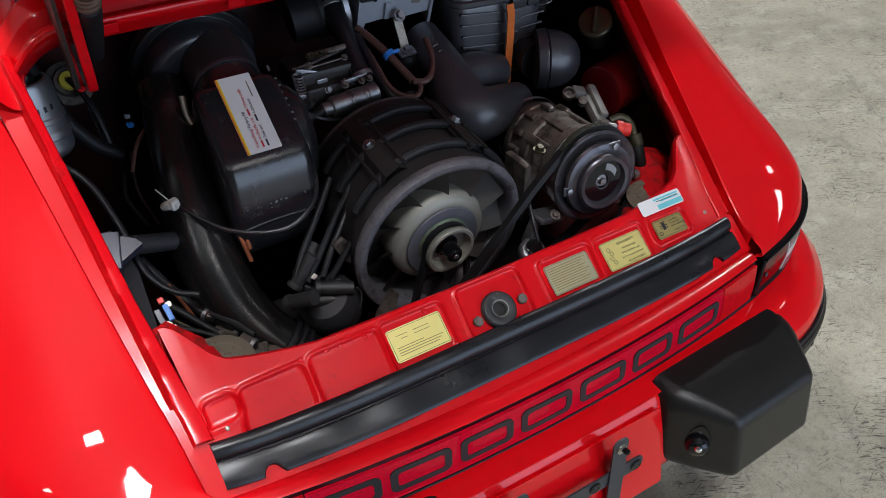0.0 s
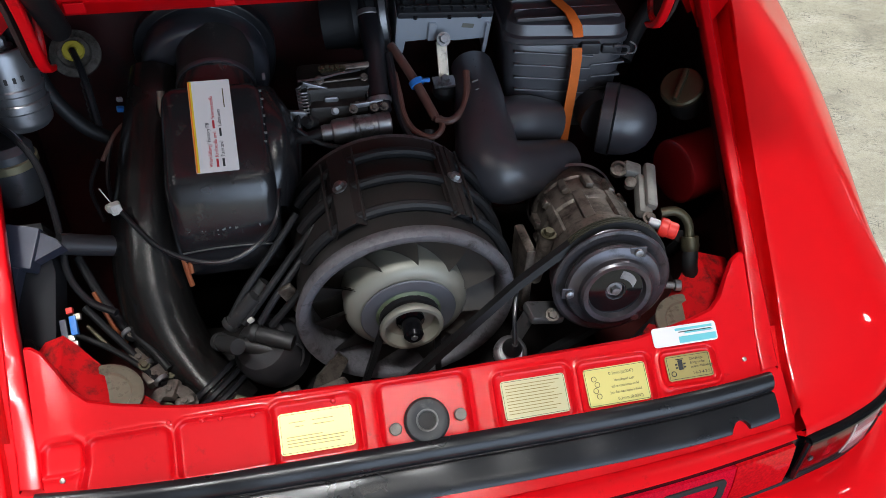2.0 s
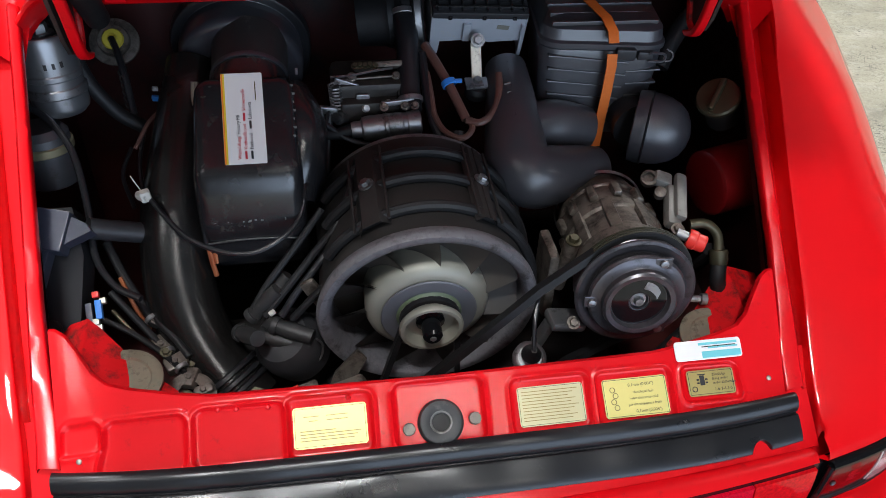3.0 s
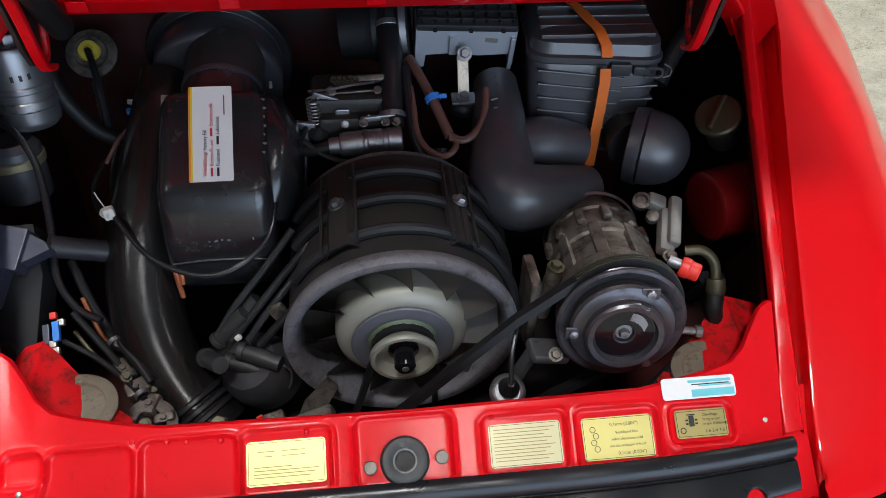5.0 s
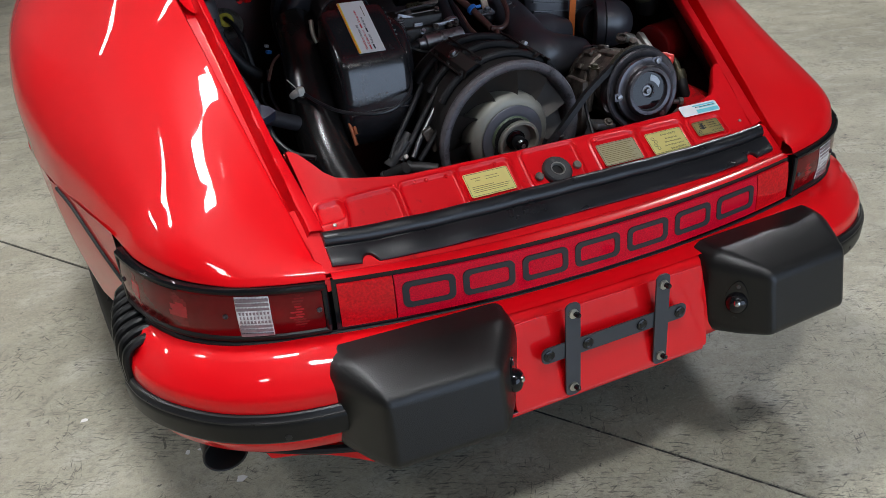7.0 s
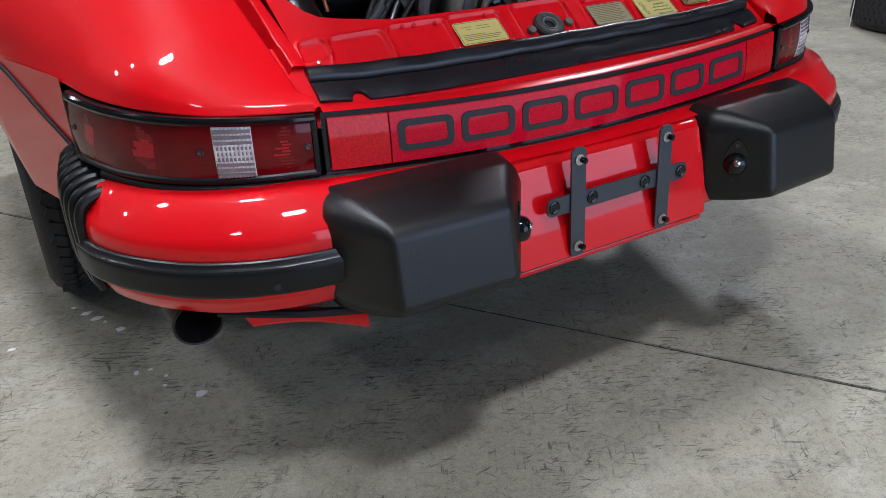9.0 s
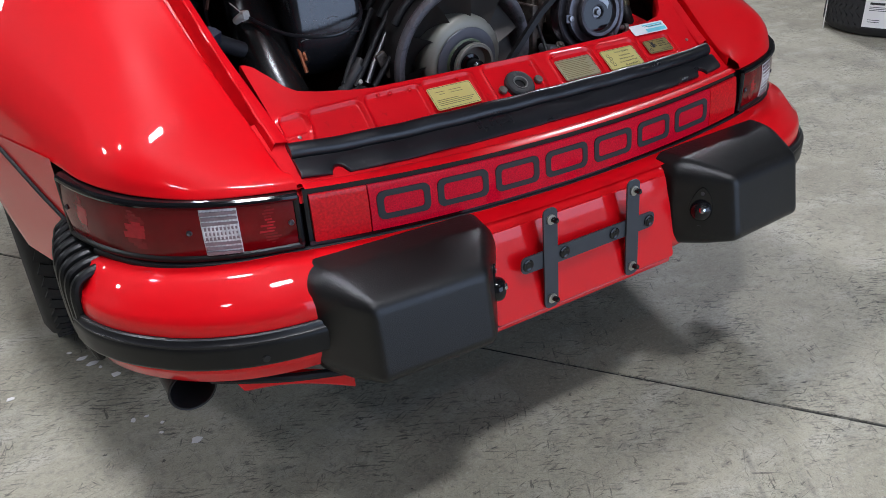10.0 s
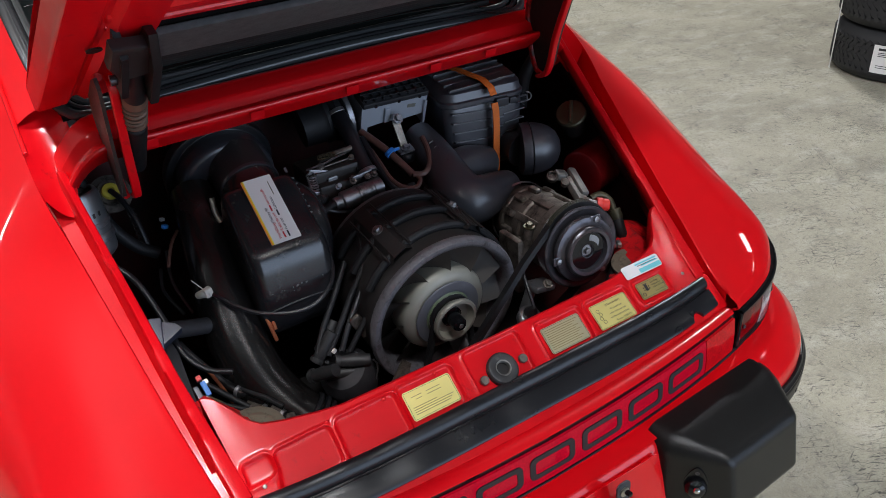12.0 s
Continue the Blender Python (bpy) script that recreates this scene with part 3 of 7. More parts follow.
def quarter(s):
    st = spline([np.array(q).flatten() for q in STATIONS], 12)
    rows = []
    for q in st:
        pts = q.reshape(5, 3).copy()
        for k, share in ((1, 0.3), (2, 0.75), (3, 1.0)):
            pts[k, 2] += 0.017 * share * math.exp(-((pts[k, 1] - 0.38) / 0.20) ** 2)
        b, e = pts[0], pts[4]
        row = [tuple(b + np.array((-0.012, 0.008, -0.004))), tuple(b + np.array((-0.001, 0, -0.0015)))]
        row += [tuple(p) for p in spline(list(pts), 10)]
        row += [tuple(e + np.array((-0.002, 0.001, -0.002))), tuple(e + np.array((-0.003, 0.0, -0.030)))]
        rows.append([(CX + s * p[0], p[1], p[2]) for p in row])
    return grid_shape(rows)


SIDE_Y, SIDE_U = (0.255, 0.40, 0.56, 0.80, 1.1, 1.6), (0.713, 0.755, 0.801, 0.841, 0.852, 0.852)


def side(s):
    """Flank under the quarter panel, with the wheel arch."""
    rows = []
    for y in np.linspace(0.256, 1.6, 130):
        u = lerp(y, SIDE_Y, SIDE_U)
        arch = abs(y - 0.93)
        low = 0.31 + math.sqrt(0.365 ** 2 - arch ** 2) if arch < 0.365 else 0.31
        low = min(max(low, 0.36 if y < 0.93 else 0.25), 0.60)
        row = []
        for t in np.linspace(0, 1, 12):
            z = 0.606 * (1 - t) + low * t
            row.append((CX + s * (u - 0.030 * max(0, (0.56 - z) / 0.2) ** 1.5), y, z))
        x, yy, z = row[-1]
        row += [(x - s * 0.010, yy, z - 0.002), (x - s * 0.03, yy, z + 0.004)]
        rows.append(row)
    return grid_shape(rows)


def gutter(s):
    rows = []
    gy = (0.0, 0.03, 0.06, 0.10, 0.155, 0.22, 0.30, 0.42, 0.54)
    for y in np.linspace(0.078, 0.545, 110):
        w = lerp(y, gy, (0.450, 0.453, 0.456, 0.461, 0.4705, 0.4805, 0.492, 0.509, 0.525))
        z = lerp(y, gy, (0.574, 0.588, 0.602, 0.628, 0.666, 0.710, 0.766, 0.850, 0.935))
        fl = 1.0
        rip = 0.0003 * math.sin(y * 90) + 0.0003 * math.sin(y * 41)
        fo = lerp(y, (0.08, 0.12, 0.24, 0.42, 0.54), (0.015, 0.017, 0.023, 0.031, 0.033))
        fi = lerp(y, (0.08, 0.12, 0.24, 0.36, 0.54), (0.038, 0.039, 0.038, 0.042, 0.046))
        sec = [(w - 0.002, -0.003), (w - 0.0025, -0.035), (w - 0.004, -0.044), (w - fo + 0.004, -0.044), (w - fo + 0.002, -0.038), (w - fo + 0.001, -0.008 + 0.006 * fl),
               (w - fo - 0.002, -0.004 + 0.005 * fl + rip), (w - fi + 0.003, -0.006 + 0.004 * fl + rip), (w - fi + 0.0005, -0.009 + 0.004 * fl), (w - fi, -0.018), (w - fi + 0.004, -0.030)]
        rows.append([(CX + s * a, y, z + b) for a, b in sec])
    return grid_shape(rows)


for s, word in ((-1, "left"), (1, "right")):
    q = part("quarter_panel", quarter(s), RED, car, "glossy red rear quarter panel", sharp=60)
    part("flank", side(s), RED, q, "red flank with the wheel arch", sharp=60)
    part("lid_gutter", gutter(s), RED_INNER, q, "red gutter and flange of the engine opening", sharp=50)
    # seal line above the arch
    pts = [(CX + s * (lerp(y, SIDE_Y, SIDE_U) + 0.001 - 0.030 * max(0, (0.56 - z) / 0.2) ** 1.5), y, z) for u, y, z in ((0.723, 0.272, 0.503), (0.744, 0.335, 0.535), (0.767, 0.395, 0.565), (0.786, 0.455, 0.590), (0.803, 0.52, 0.602))]
    part("panel_seal", tube(pts, 0.004, 8), RUBBER_MATT, q, "thin black seal in the panel joint")

# sheet closing the corner under the seam
for s in (-1, 1):
    part("corner_sheet", grid_shape([[(CX + s * u, y, deck(y) - 0.012) for u in (0.40, 0.44, 0.47, 0.505)] for y in (0.010, 0.03, 0.06, 0.10, 0.13)]), RED_INNER, car)

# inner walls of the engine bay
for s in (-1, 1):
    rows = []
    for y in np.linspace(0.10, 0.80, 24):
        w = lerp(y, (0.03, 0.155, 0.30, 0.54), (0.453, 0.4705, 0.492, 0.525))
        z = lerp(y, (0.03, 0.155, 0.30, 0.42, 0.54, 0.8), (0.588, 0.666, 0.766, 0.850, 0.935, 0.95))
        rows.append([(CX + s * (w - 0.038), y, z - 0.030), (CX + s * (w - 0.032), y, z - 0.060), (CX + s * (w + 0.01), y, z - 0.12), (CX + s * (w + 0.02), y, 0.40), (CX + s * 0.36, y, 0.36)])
    part("bay_wall", grid_shape(rows), BAY_SHADE_PAINT, car, "sooty red inner wall of the engine bay, shade put into its colour")
part("firewall", block((1.12, 0.02, 0.62), pose(CX, 0.81, 0.65), 0), BAY_SHADE_PAINT, car, "sooty red firewall behind the engine, shade put into its colour")
part("bay_floor", block((0.9, 0.75, 0.02), pose(CX, 0.45, 0.34), 0), BLACK_PAINT, car)
part("rear_cross_panel", block((0.88, 0.02, 0.20), pose(CX, 0.100, 0.45), 0), BLACK_PAINT, car)

# front rim of the opening with the tabs that hold the seal
rows = []
for u in np.linspace(-0.49, 0.49, 70):
    k = max(0, (abs(u) - 0.415) / 0.07) ** 2
    dz, dy = -0.052 * k, 0.010 * k
    rows.append([(CX + u, y + dy, z + dz) for y, z in ((0.545, 0.930), (0.514, 0.955), (0.5095, 0.962), (0.5105, 0.967), (0.514, 0.969), (0.526, 0.965), (0.533, 0.966), (0.541, 0.982), (0.546, 0.9855), (0.574, 0.997), (0.582, 0.997), (0.60, 0.985))])
cowl = part("cowl", grid_shape(rows), RED, car, "red cowl bar across the front of the engine opening", sharp=50)
for x in (-0.345, -0.170, 0.005, 0.176, 0.300):
    part("tab", block((0.024, 0.003, 0.016), pose(x, 0.508, 0.954, 20), 0.001), RED_INNER, cowl)
# corners between cowl, gutter and pillar
for s in (-1, 1):
    rows = []
    for t in np.linspace(0, 1, 14):
        y = 0.505 + t * 0.195
        e = (lerp(y, (0.42, 0.54, 0.77), (0.509, 0.525, 0.518)), lerp(y, (0.42, 0.54, 0.77), (0.850, 0.935, 1.050)))
        i = (lerp(t, (0, 0.2, 0.4, 0.6, 0.8, 1), (0.480, 0.470, 0.452, 0.448, 0.465, 0.475)), lerp(t, (0, 0.25, 0.5, 0.7, 1), (0.872, 0.925, 0.965, 0.99, 1.05)))
        rows.append([(CX + s * (e[0] * (1 - k) + i[0] * k), y, e[1] * (1 - k) + i[1] * k - 0.012 * math.sin(math.pi * k)) for k in np.linspace(0, 1, 10)])
    c = part("cowl_corner", grid_shape(rows), RED_INNER, car, "red sheet corner between gutter and rear window", sharp=60)
    part("grommet_hole", lathe([(0.006, 0), (0.006, 0.003)], (CX + s * 0.455, 0.545, 0.935), (0, -0.5, 0.86), 16), BLACK_PAINT, c)

# rear window, pillars and quarter windows
def glass_z(v):
    return 0.985 + 0.52 * v - 0.17 * v * v


rows = []
for v in np.linspace(0, 1, 12):
    rows.append([(CX + u * (0.455 + 0.01 * v), 0.61 + 0.72 * v, glass_z(v) + 0.015 * (1 - u * u)) for u in np.linspace(-1, 1, 14)])
rear_window = part("rear_window", grid_shape(rows), GLASS_DARK, car, "dark heated rear window in a grey rubber seal")
half = [(0.470, 1.33, glass_z(1.0)), (0.472, 1.0, glass_z(0.54)), (0.472, 0.80, glass_z(0.264)), (0.466, 0.68, glass_z(0.10)), (0.450, 0.622, 0.998), (0.410, 0.602, 0.984), (0.30, 0.598, 0.990), (0.15, 0.597, 0.996)]
seal = [(CX - u, y, z + 0.004) for u, y, z in half] + [(CX, 0.597, 1.002)] + [(CX + u, y, z + 0.004) for u, y, z in reversed(half)]
part("window_seal", tube(seal, 0.009, 12), WINDOW_RUBBER, rear_window)
part("seal_groove", tube([(CX + (x - CX) * 0.978, y + 0.010, z + 0.007) for x, y, z in seal], 0.005, 8), RUBBER, rear_window)
part("window_seal", tube([(CX + (x - CX) * 0.955, y + 0.020, z + 0.012) for x, y, z in seal], 0.0065, 8), WINDOW_RUBBER, rear_window)
for k in range(11):
    v = 0.07 + k * 0.055
    part("heater_line", tube([(CX + u * 0.44, 0.61 + 0.72 * v, glass_z(v) + 0.0165 * (1 - u * u) + 0.0008) for u in (-1, -0.6, 0, 0.6, 1)], 0.0008, 6, 3), WINDOW_RUBBER, rear_window)
for s in (-1, 1):
    rows = []
    for t in np.linspace(0, 1, 16):
        y = 0.64 + t * 0.75
        e = (lerp(y, (0.54, 0.77, 1.0, 1.45), (0.525, 0.518, 0.496, 0.47)), lerp(y, (0.54, 0.77, 1.0, 1.45), (0.935, 1.050, 1.16, 1.30)))
        i = (0.468, glass_z((y - 0.61) / 0.72) + 0.002)
        rows.append([(CX + s * (e[0] * (1 - k) + i[0] * k), y, e[1] * (1 - k) + i[1] * k + 0.004 * math.sin(math.pi * k)) for k in np.linspace(0, 1, 8)])
    pillar = part("pillar", grid_shape(rows), RED, car, "red rear roof pillar", sharp=60)
    part("rain_gutter", tube([(CX + s * u, y, z + 0.002) for u, y, z in ((0.522, 0.58, 0.958), (0.520, 0.68, 1.006), (0.517, 0.77, 1.052), (0.496, 1.0, 1.162), (0.472, 1.42, 1.292))], 0.004, 8), RED, pillar)
    bot = [(0.605, 0.86, 0.985), (0.632, 0.95, 0.965), (0.652, 1.10, 0.965), (0.660, 1.30, 0.972), (0.660, 1.55, 0.985)]
    top = [(0.600, 0.865, 0.992), (0.580, 0.93, 1.030), (0.548, 1.06, 1.100), (0.525, 1.30, 1.195), (0.515, 1.55, 1.235)]
    rows = [[(CX + s * (p[0] * (1 - k) + q[0] * k + 0.026), p[1] * (1 - k) + q[1] * k, p[2] * (1 - k) + q[2] * k + 0.018 + 0.01 * math.sin(math.pi * k)) for k in np.linspace(0, 1, 6)] for p, q in zip(bot, top)]
    qw = part("quarter_window", grid_shape(rows), GLASS_DARK, car, "dark rear side window")
    loop = bot[::-1] + top
    part("window_seal", tube([(CX + s * (u + 0.026), y, z + 0.019) for u, y, z in loop], 0.012, 10), RUBBER, qw)
roof = [[(CX + u * 0.52, y, z - 0.05 * u * u) for u in np.linspace(-1, 1, 14)] for y, z in ((1.33, 1.345), (1.45, 1.36), (1.6, 1.365))]
part("roof", grid_shape(roof), RED, car, "red roof edge over the rear window")

# tail lamps
for s, word in ((-1, "left"), (1, "right")):
    def strip(d0, d1, top, bottom, out, n=24, dome=0.0, ribs=0, thick=0.012):
        rows = []
        for d in np.linspace(d0, d1, n):
            row = []
            for t in np.linspace(0, 1, 9):
                z = (lamp_top(d) - top) * (1 - t) + (lamp_bottom(d) + bottom) * t
                o = out + dome * math.sin(math.pi * t) + (0.0003 * math.sin(ribs * d) if ribs else 0)
                x, y = contour(s * d, o)
                row.append((x, y, z))
            rows.append([(*contour(s * d, out - thick), row[0][2]), *row, (*contour(s * d, out - thick), row[-1][2])])
        return rings(rows)

    d0, d1 = along(0.449), along(0.706)
    lamp = part("tail_lamp", strip(d0, d1 + 0.006, 0.0005, -0.004, 0.004, 40), GLOSS_BLACK, car, "tail lamp in a glossy black frame", sharp=40)
    a, b, c = along(0.528), along(0.572), d0 + 0.008
    part("lens", strip(c, a, 0.011, 0.008, 0.0072, 60, 0.0025), LENS_DARK, lamp, "dark red brake light lens")
    part("lens", strip(a, b, 0.011, 0.008, 0.0080, 80, 0.003, 1300), LENS_CLEAR, lamp, "clear ribbed reversing light lens")
    part("lens", strip(b, d1, 0.011, 0.008, 0.0072, 90, 0.0025), LENS_DARK, lamp, "dark red wrap-round lens")
    # raised black frame round the lenses
    for top in (True, False):
        line = [(*contour(s * d, 0.0055), lamp_top(d) - 0.0065 if top else lamp_bottom(d) + 0.0040) for d in np.linspace(d0 + 0.002, d1, 40)]
        part("frame_rail", tube(line, 0.0062 if top else 0.0052, 10, 1), GLOSS_BLACK if top else TRIM_BLACK, lamp)
    for d in (d0 + 0.0035, d1 + 0.002):
        part("frame_rail", tube([(*contour(s * d, 0.0055), z) for z in np.linspace(lamp_bottom(d) + 0.004, lamp_top(d) - 0.006, 6)], 0.0052, 10, 1), GLOSS_BLACK, lamp)
    # rows of short prisms in the red lenses, widest where the bulbs sit; their glow is painted as brighter red
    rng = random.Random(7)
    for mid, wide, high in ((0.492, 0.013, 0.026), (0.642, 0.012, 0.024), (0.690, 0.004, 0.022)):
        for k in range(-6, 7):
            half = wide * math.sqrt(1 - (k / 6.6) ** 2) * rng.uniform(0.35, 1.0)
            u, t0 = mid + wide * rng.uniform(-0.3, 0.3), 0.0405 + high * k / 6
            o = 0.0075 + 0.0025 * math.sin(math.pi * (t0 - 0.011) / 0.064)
            part("prism_glint", strip(along(u - half), along(u + half), t0, 0.083 - t0 - 0.0006, o, 4, thick=0.002), PRISM_GLINT if abs(k) < 3 else PRISM_GLINT_DIM, lamp)
    for k in range(9):
        t0 = 0.015 + 0.0072 * k
        part("lens_groove", strip(a + 0.001, b - 0.001, t0, 0.083 - t0 - 0.0007, 0.0109, 12), LENS_GROOVE, lamp)
    for u, dz in ((0.463, 0.0), (0.586, 0.0), (0.703, 0.002)):
        d = along(u)
        x, y = contour(s * d, 0.0100)
        x1, y1 = contour(s * d, 0.02)
        part("screw", lathe([(0.0040, 0), (0.0040, 0.0015), (0.0030, 0.002), (0.0015, 0.0008)], (x, y, 0.5 * (lamp_top(d) + lamp_bottom(d)) + dz), (x1 - x, y1 - y, 0), 14), PULLEY, lamp)

# reflector panel between the lamps
def rear_strip(u0, u1, z0, z1, out, n=50, depth=0.012, dome=0.0):
    rows = []
    for u in np.linspace(u0, u1, n):
        d = math.copysign(along(abs(u)), u)
        top, bot = lamp_top(d) + z0, lamp_bottom(d) + z1
        row = [(*contour(d, out - depth), top)]
        for t in np.linspace(0, 1, 5):
            row.append((*contour(d, out + dome * math.sin(math.pi * t) + 0.005 * (t - 0.5)), top * (1 - t) + bot * t))
        row.append((*contour(d, out - depth), bot))
        rows.append(row)
    return rings(rows)


reflector = part("reflector_panel", rear_strip(-0.441, 0.441, -0.0015, -0.006, 0.002), GLOSS_BLACK, car, "full-width red reflector panel in a black frame")
part("reflector", rear_strip(-0.350, 0.350, -0.009, 0.005, 0.007, dome=0.002), LENS_RED, reflector, "red reflector field with black badge bars")
for s in (-1, 1):
    part("end_reflector", rear_strip(*sorted((s * 0.352, s * 0.434)), -0.009, 0.005, 0.007, 12, dome=0.002), LENS_RED2, reflector, "bright red end reflector")
# badge drawn as plain bars
BADGE = [(-0.340, -0.256), (-0.244, -0.156), (-0.143, -0.060), (-0.047, 0.040), (0.055, 0.140), (0.155, 0.235), (0.250, 0.340)]
for u0, u1 in BADGE:
    loops = []
    for w, h, r, out in ((u1 - u0, 0.043, 0.011, 0.0078), (u1 - u0, 0.043, 0.011, 0.0098), (u1 - u0 - 0.021, 0.026, 0.006, 0.0098), (u1 - u0 - 0.021, 0.026, 0.006, 0.0078)):
        row = []
        for a, b in rounded(w, h, r, 6):
            for u, v in ((a, b),):
                d = math.copysign(along(abs((u0 + u1) / 2 + u)), (u0 + u1) / 2 + u)
                row.append((*contour(d, out - 0.060 * v), 0.5 * (lamp_top(d) + lamp_bottom(d)) + v))
        loops.append(row)
    part("badge_bar", rings(loops, False), INK, reflector)
# lower rubber under the panel
part("panel_rubber", tube([(*contour(math.copysign(along(abs(u)), u), 0.004), lamp_bottom(along(abs(u))) - 0.008) for u in np.linspace(-0.69, 0.69, 40)], 0.006, 10, 2), RUBBER_MATT, car, "black rubber strip between body and bumper")

# bumper
BUMP = spline([(0, -0.106), (0.15, -0.104), (0.30, -0.098), (0.45, -0.086), (0.55, -0.066), (0.63, -0.024), (0.69, 0.036), (0.725, 0.095), (0.740, 0.150)], 8)
BLEN = [0.0]
for a, b in zip(BUMP, BUMP[1:]):
    BLEN.append(BLEN[-1] + float(np.linalg.norm(b - a)))


def bumper_at(d, out=0.0):
    s, d = (1 if d >= 0 else -1), abs(d)
    i = min(max(int(np.searchsorted(BLEN, d)), 1), len(BLEN) - 1)
    k = (d - BLEN[i - 1]) / (BLEN[i] - BLEN[i - 1])
    p = BUMP[i - 1] + (BUMP[i] - BUMP[i - 1]) * k
    t = BUMP[min(i + 2, len(BUMP) - 1)] - BUMP[max(i - 3, 0)]
    t = t / np.linalg.norm(t)
    p = p + np.array((t[1], -t[0])) * out
    return CX + s * p[0], p[1]


def b_along(u):
    return float(np.interp(u, [c[0] for c in BUMP], BLEN))


BMAX = BLEN[-1]
rows = []
for d in np.linspace(-BMAX, BMAX, 150):
    a = abs(d)
    top = 0.470 + 0.016 * min(1, (a / 0.5) ** 2)
    mid = lerp(a, (0.0, 0.19, 0.24, 1), (0.455, 0.455, 0.447, 0.447))
    up = lerp(a, (0.0, 0.26, 0.40, 1), (0.0, 0.0, 0.020, 0.023))
    sec = [(-0.085, top), (-0.060, top), (-0.035, top - 0.004), (-0.016, mid + 0.010), (-0.006, mid + 0.002), (-0.001, mid - 0.010), (0.0, mid - 0.022), (0.0, 0.40), (-0.002, 0.36), (-0.004, 0.335 + up), (-0.010, 0.319 + up), (-0.020, 0.312 + up), (-0.060, 0.312 + up)]
    lean = 0.24 * lerp(a, (0.0, 0.20, 0.30), (1, 1, 0))
    rows.append([(*bumper_at(d, o + lean * (0.345 - min(z, 0.45)) * (o > -0.02)), z) for o, z in sec])
bumper = part("bumper", grid_shape(rows), RED, car, "red painted rear bumper with black guards and rub strips", sharp=60)
for s in (-1, 1):
    rows, ledge = [], []
    for d in np.linspace(b_along(0.455), BMAX - 0.004, 60):
        rows.append([(*bumper_at(s * d, o), z) for o, z in ((-0.002, 0.408), (0.0110, 0.4075), (0.0126, 0.405), (0.0128, 0.400), (0.0122, 0.378), (0.0108, 0.3735), (0.0070, 0.3705), (-0.004, 0.370))])
        ledge.append([(*bumper_at(s * d, o), z) for o, z in ((-0.004, 0.4185), (0.003, 0.4190), (0.0055, 0.4175), (0.0070, 0.4130), (0.0105, 0.4100), (0.0110, 0.4068), (-0.004, 0.4068))])
    trim = part("rub_strip", rings(rows), TRIM_BLACK, bumper, "black rub strip round the bumper corner with a glossy upper ledge")
    part("upper_ledge", rings(ledge), LEDGE, trim, "glossy black upper ledge")
    low_edge = [(*bumper_at(s * d, 0.0015), 0.3695) for d in np.linspace(b_along(0.455), BMAX - 0.02, 30)]
    part("lower_bead", tube(low_edge, 0.0022, 6, 1), RUBBER_MATT, trim)
    x, y = bumper_at(s * b_along(0.548), 0.0124)
    part("plug", lathe([(0.005, 0), (0.005, 0.001), (0.003, 0.0016)], (x, y, 0.384), (0.25 * s, -1, 0), 14), RUBBER, trim)
    # bellows between bumper and flank
    bellows = None
    for k in range(8):
        f = k / 7
        y = 0.140 + 0.135 * f
        u = 0.737 + 0.010 * math.sin(math.pi * f) - 0.006 * f
        zt = 0.470 + 0.030 * f
        pts = [(CX + s * (u - 0.075), y + 0.006, zt + 0.004), (CX + s * (u - 0.035), y + 0.003, zt + 0.004), (CX + s * (u - 0.010), y, zt - 0.004), (CX + s * u, y - 0.002, zt - 0.020), (CX + s * (u + 0.002), y - 0.002, 0.42), (CX + s * u, y, 0.37), (CX + s * (u - 0.008), y + 0.004, 0.335)]
        if bellows is None:
            bellows = part("bellows", grid_shape([[(x - s * 0.010, y + 0.145 * v, z - 0.006 + 0.03 * v) for x, y, z in pts] for v in (-0.03, 0.5, 1.0)]), RUBBER_MATT, car, "ribbed black rubber bellows at the bumper end")
        part("fold", tube(pts, 0.0080, 10, 4), TRIM_BLACK, bellows)
    # guard: a blunt wedge whose wide corner radii narrow towards the front face
    loops = []
    for y, u0, u1, z0, z1, r in ((-0.045, 0.184, 0.479, 0.316, 0.482, 0.026), (-0.080, 0.185, 0.479, 0.315, 0.480, 0.034), (-0.095, 0.191, 0.475, 0.317, 0.478, 0.036), (-0.130, 0.217, 0.457, 0.327, 0.470, 0.027),
                                 (-0.160, 0.2405, 0.440, 0.3385, 0.462, 0.018), (-0.1685, 0.2475, 0.4345, 0.3425, 0.4585, 0.014), (-0.1735, 0.2520, 0.4305, 0.3470, 0.4540, 0.010),
                                 (-0.1765, 0.2570, 0.4260, 0.3525, 0.4480, 0.007), (-0.1780, 0.2640, 0.4200, 0.3600, 0.4400, 0.005)):
        loops.append([(CX + s * ((u0 + u1) / 2 + a), y + 0.010 * ((u0 + u1) / 2 + a - 0.24) / 0.2 + 0.19 * b * min(1, max(0, (-0.095 - y) / 0.07)), (z0 + z1) / 2 + b) for a, b in supported(u1 - u0, z1 - z0, r, 8)])
    guard = part("bumper_guard", rings(loops), GUARD, bumper, "large black grained plastic bumper guard", sharp=28)
    # number plate lamp on the guard's inner end: a lozenge base with two screws and a domed hood
    n = Vector((-s * 0.78, -0.62, 0)).normalized()
    o = Vector((CX + s * 0.2195, -0.131, 0.396))
    lm = axes(o, n.cross(Vector((0, 0, 1))), (0, 0, 1))
    if (lm.to_3x3() @ Vector((0, 0, 1))).dot(n) < 0:
        lm = axes(o, Vector((0, 0, 1)).cross(n), (0, 0, 1))
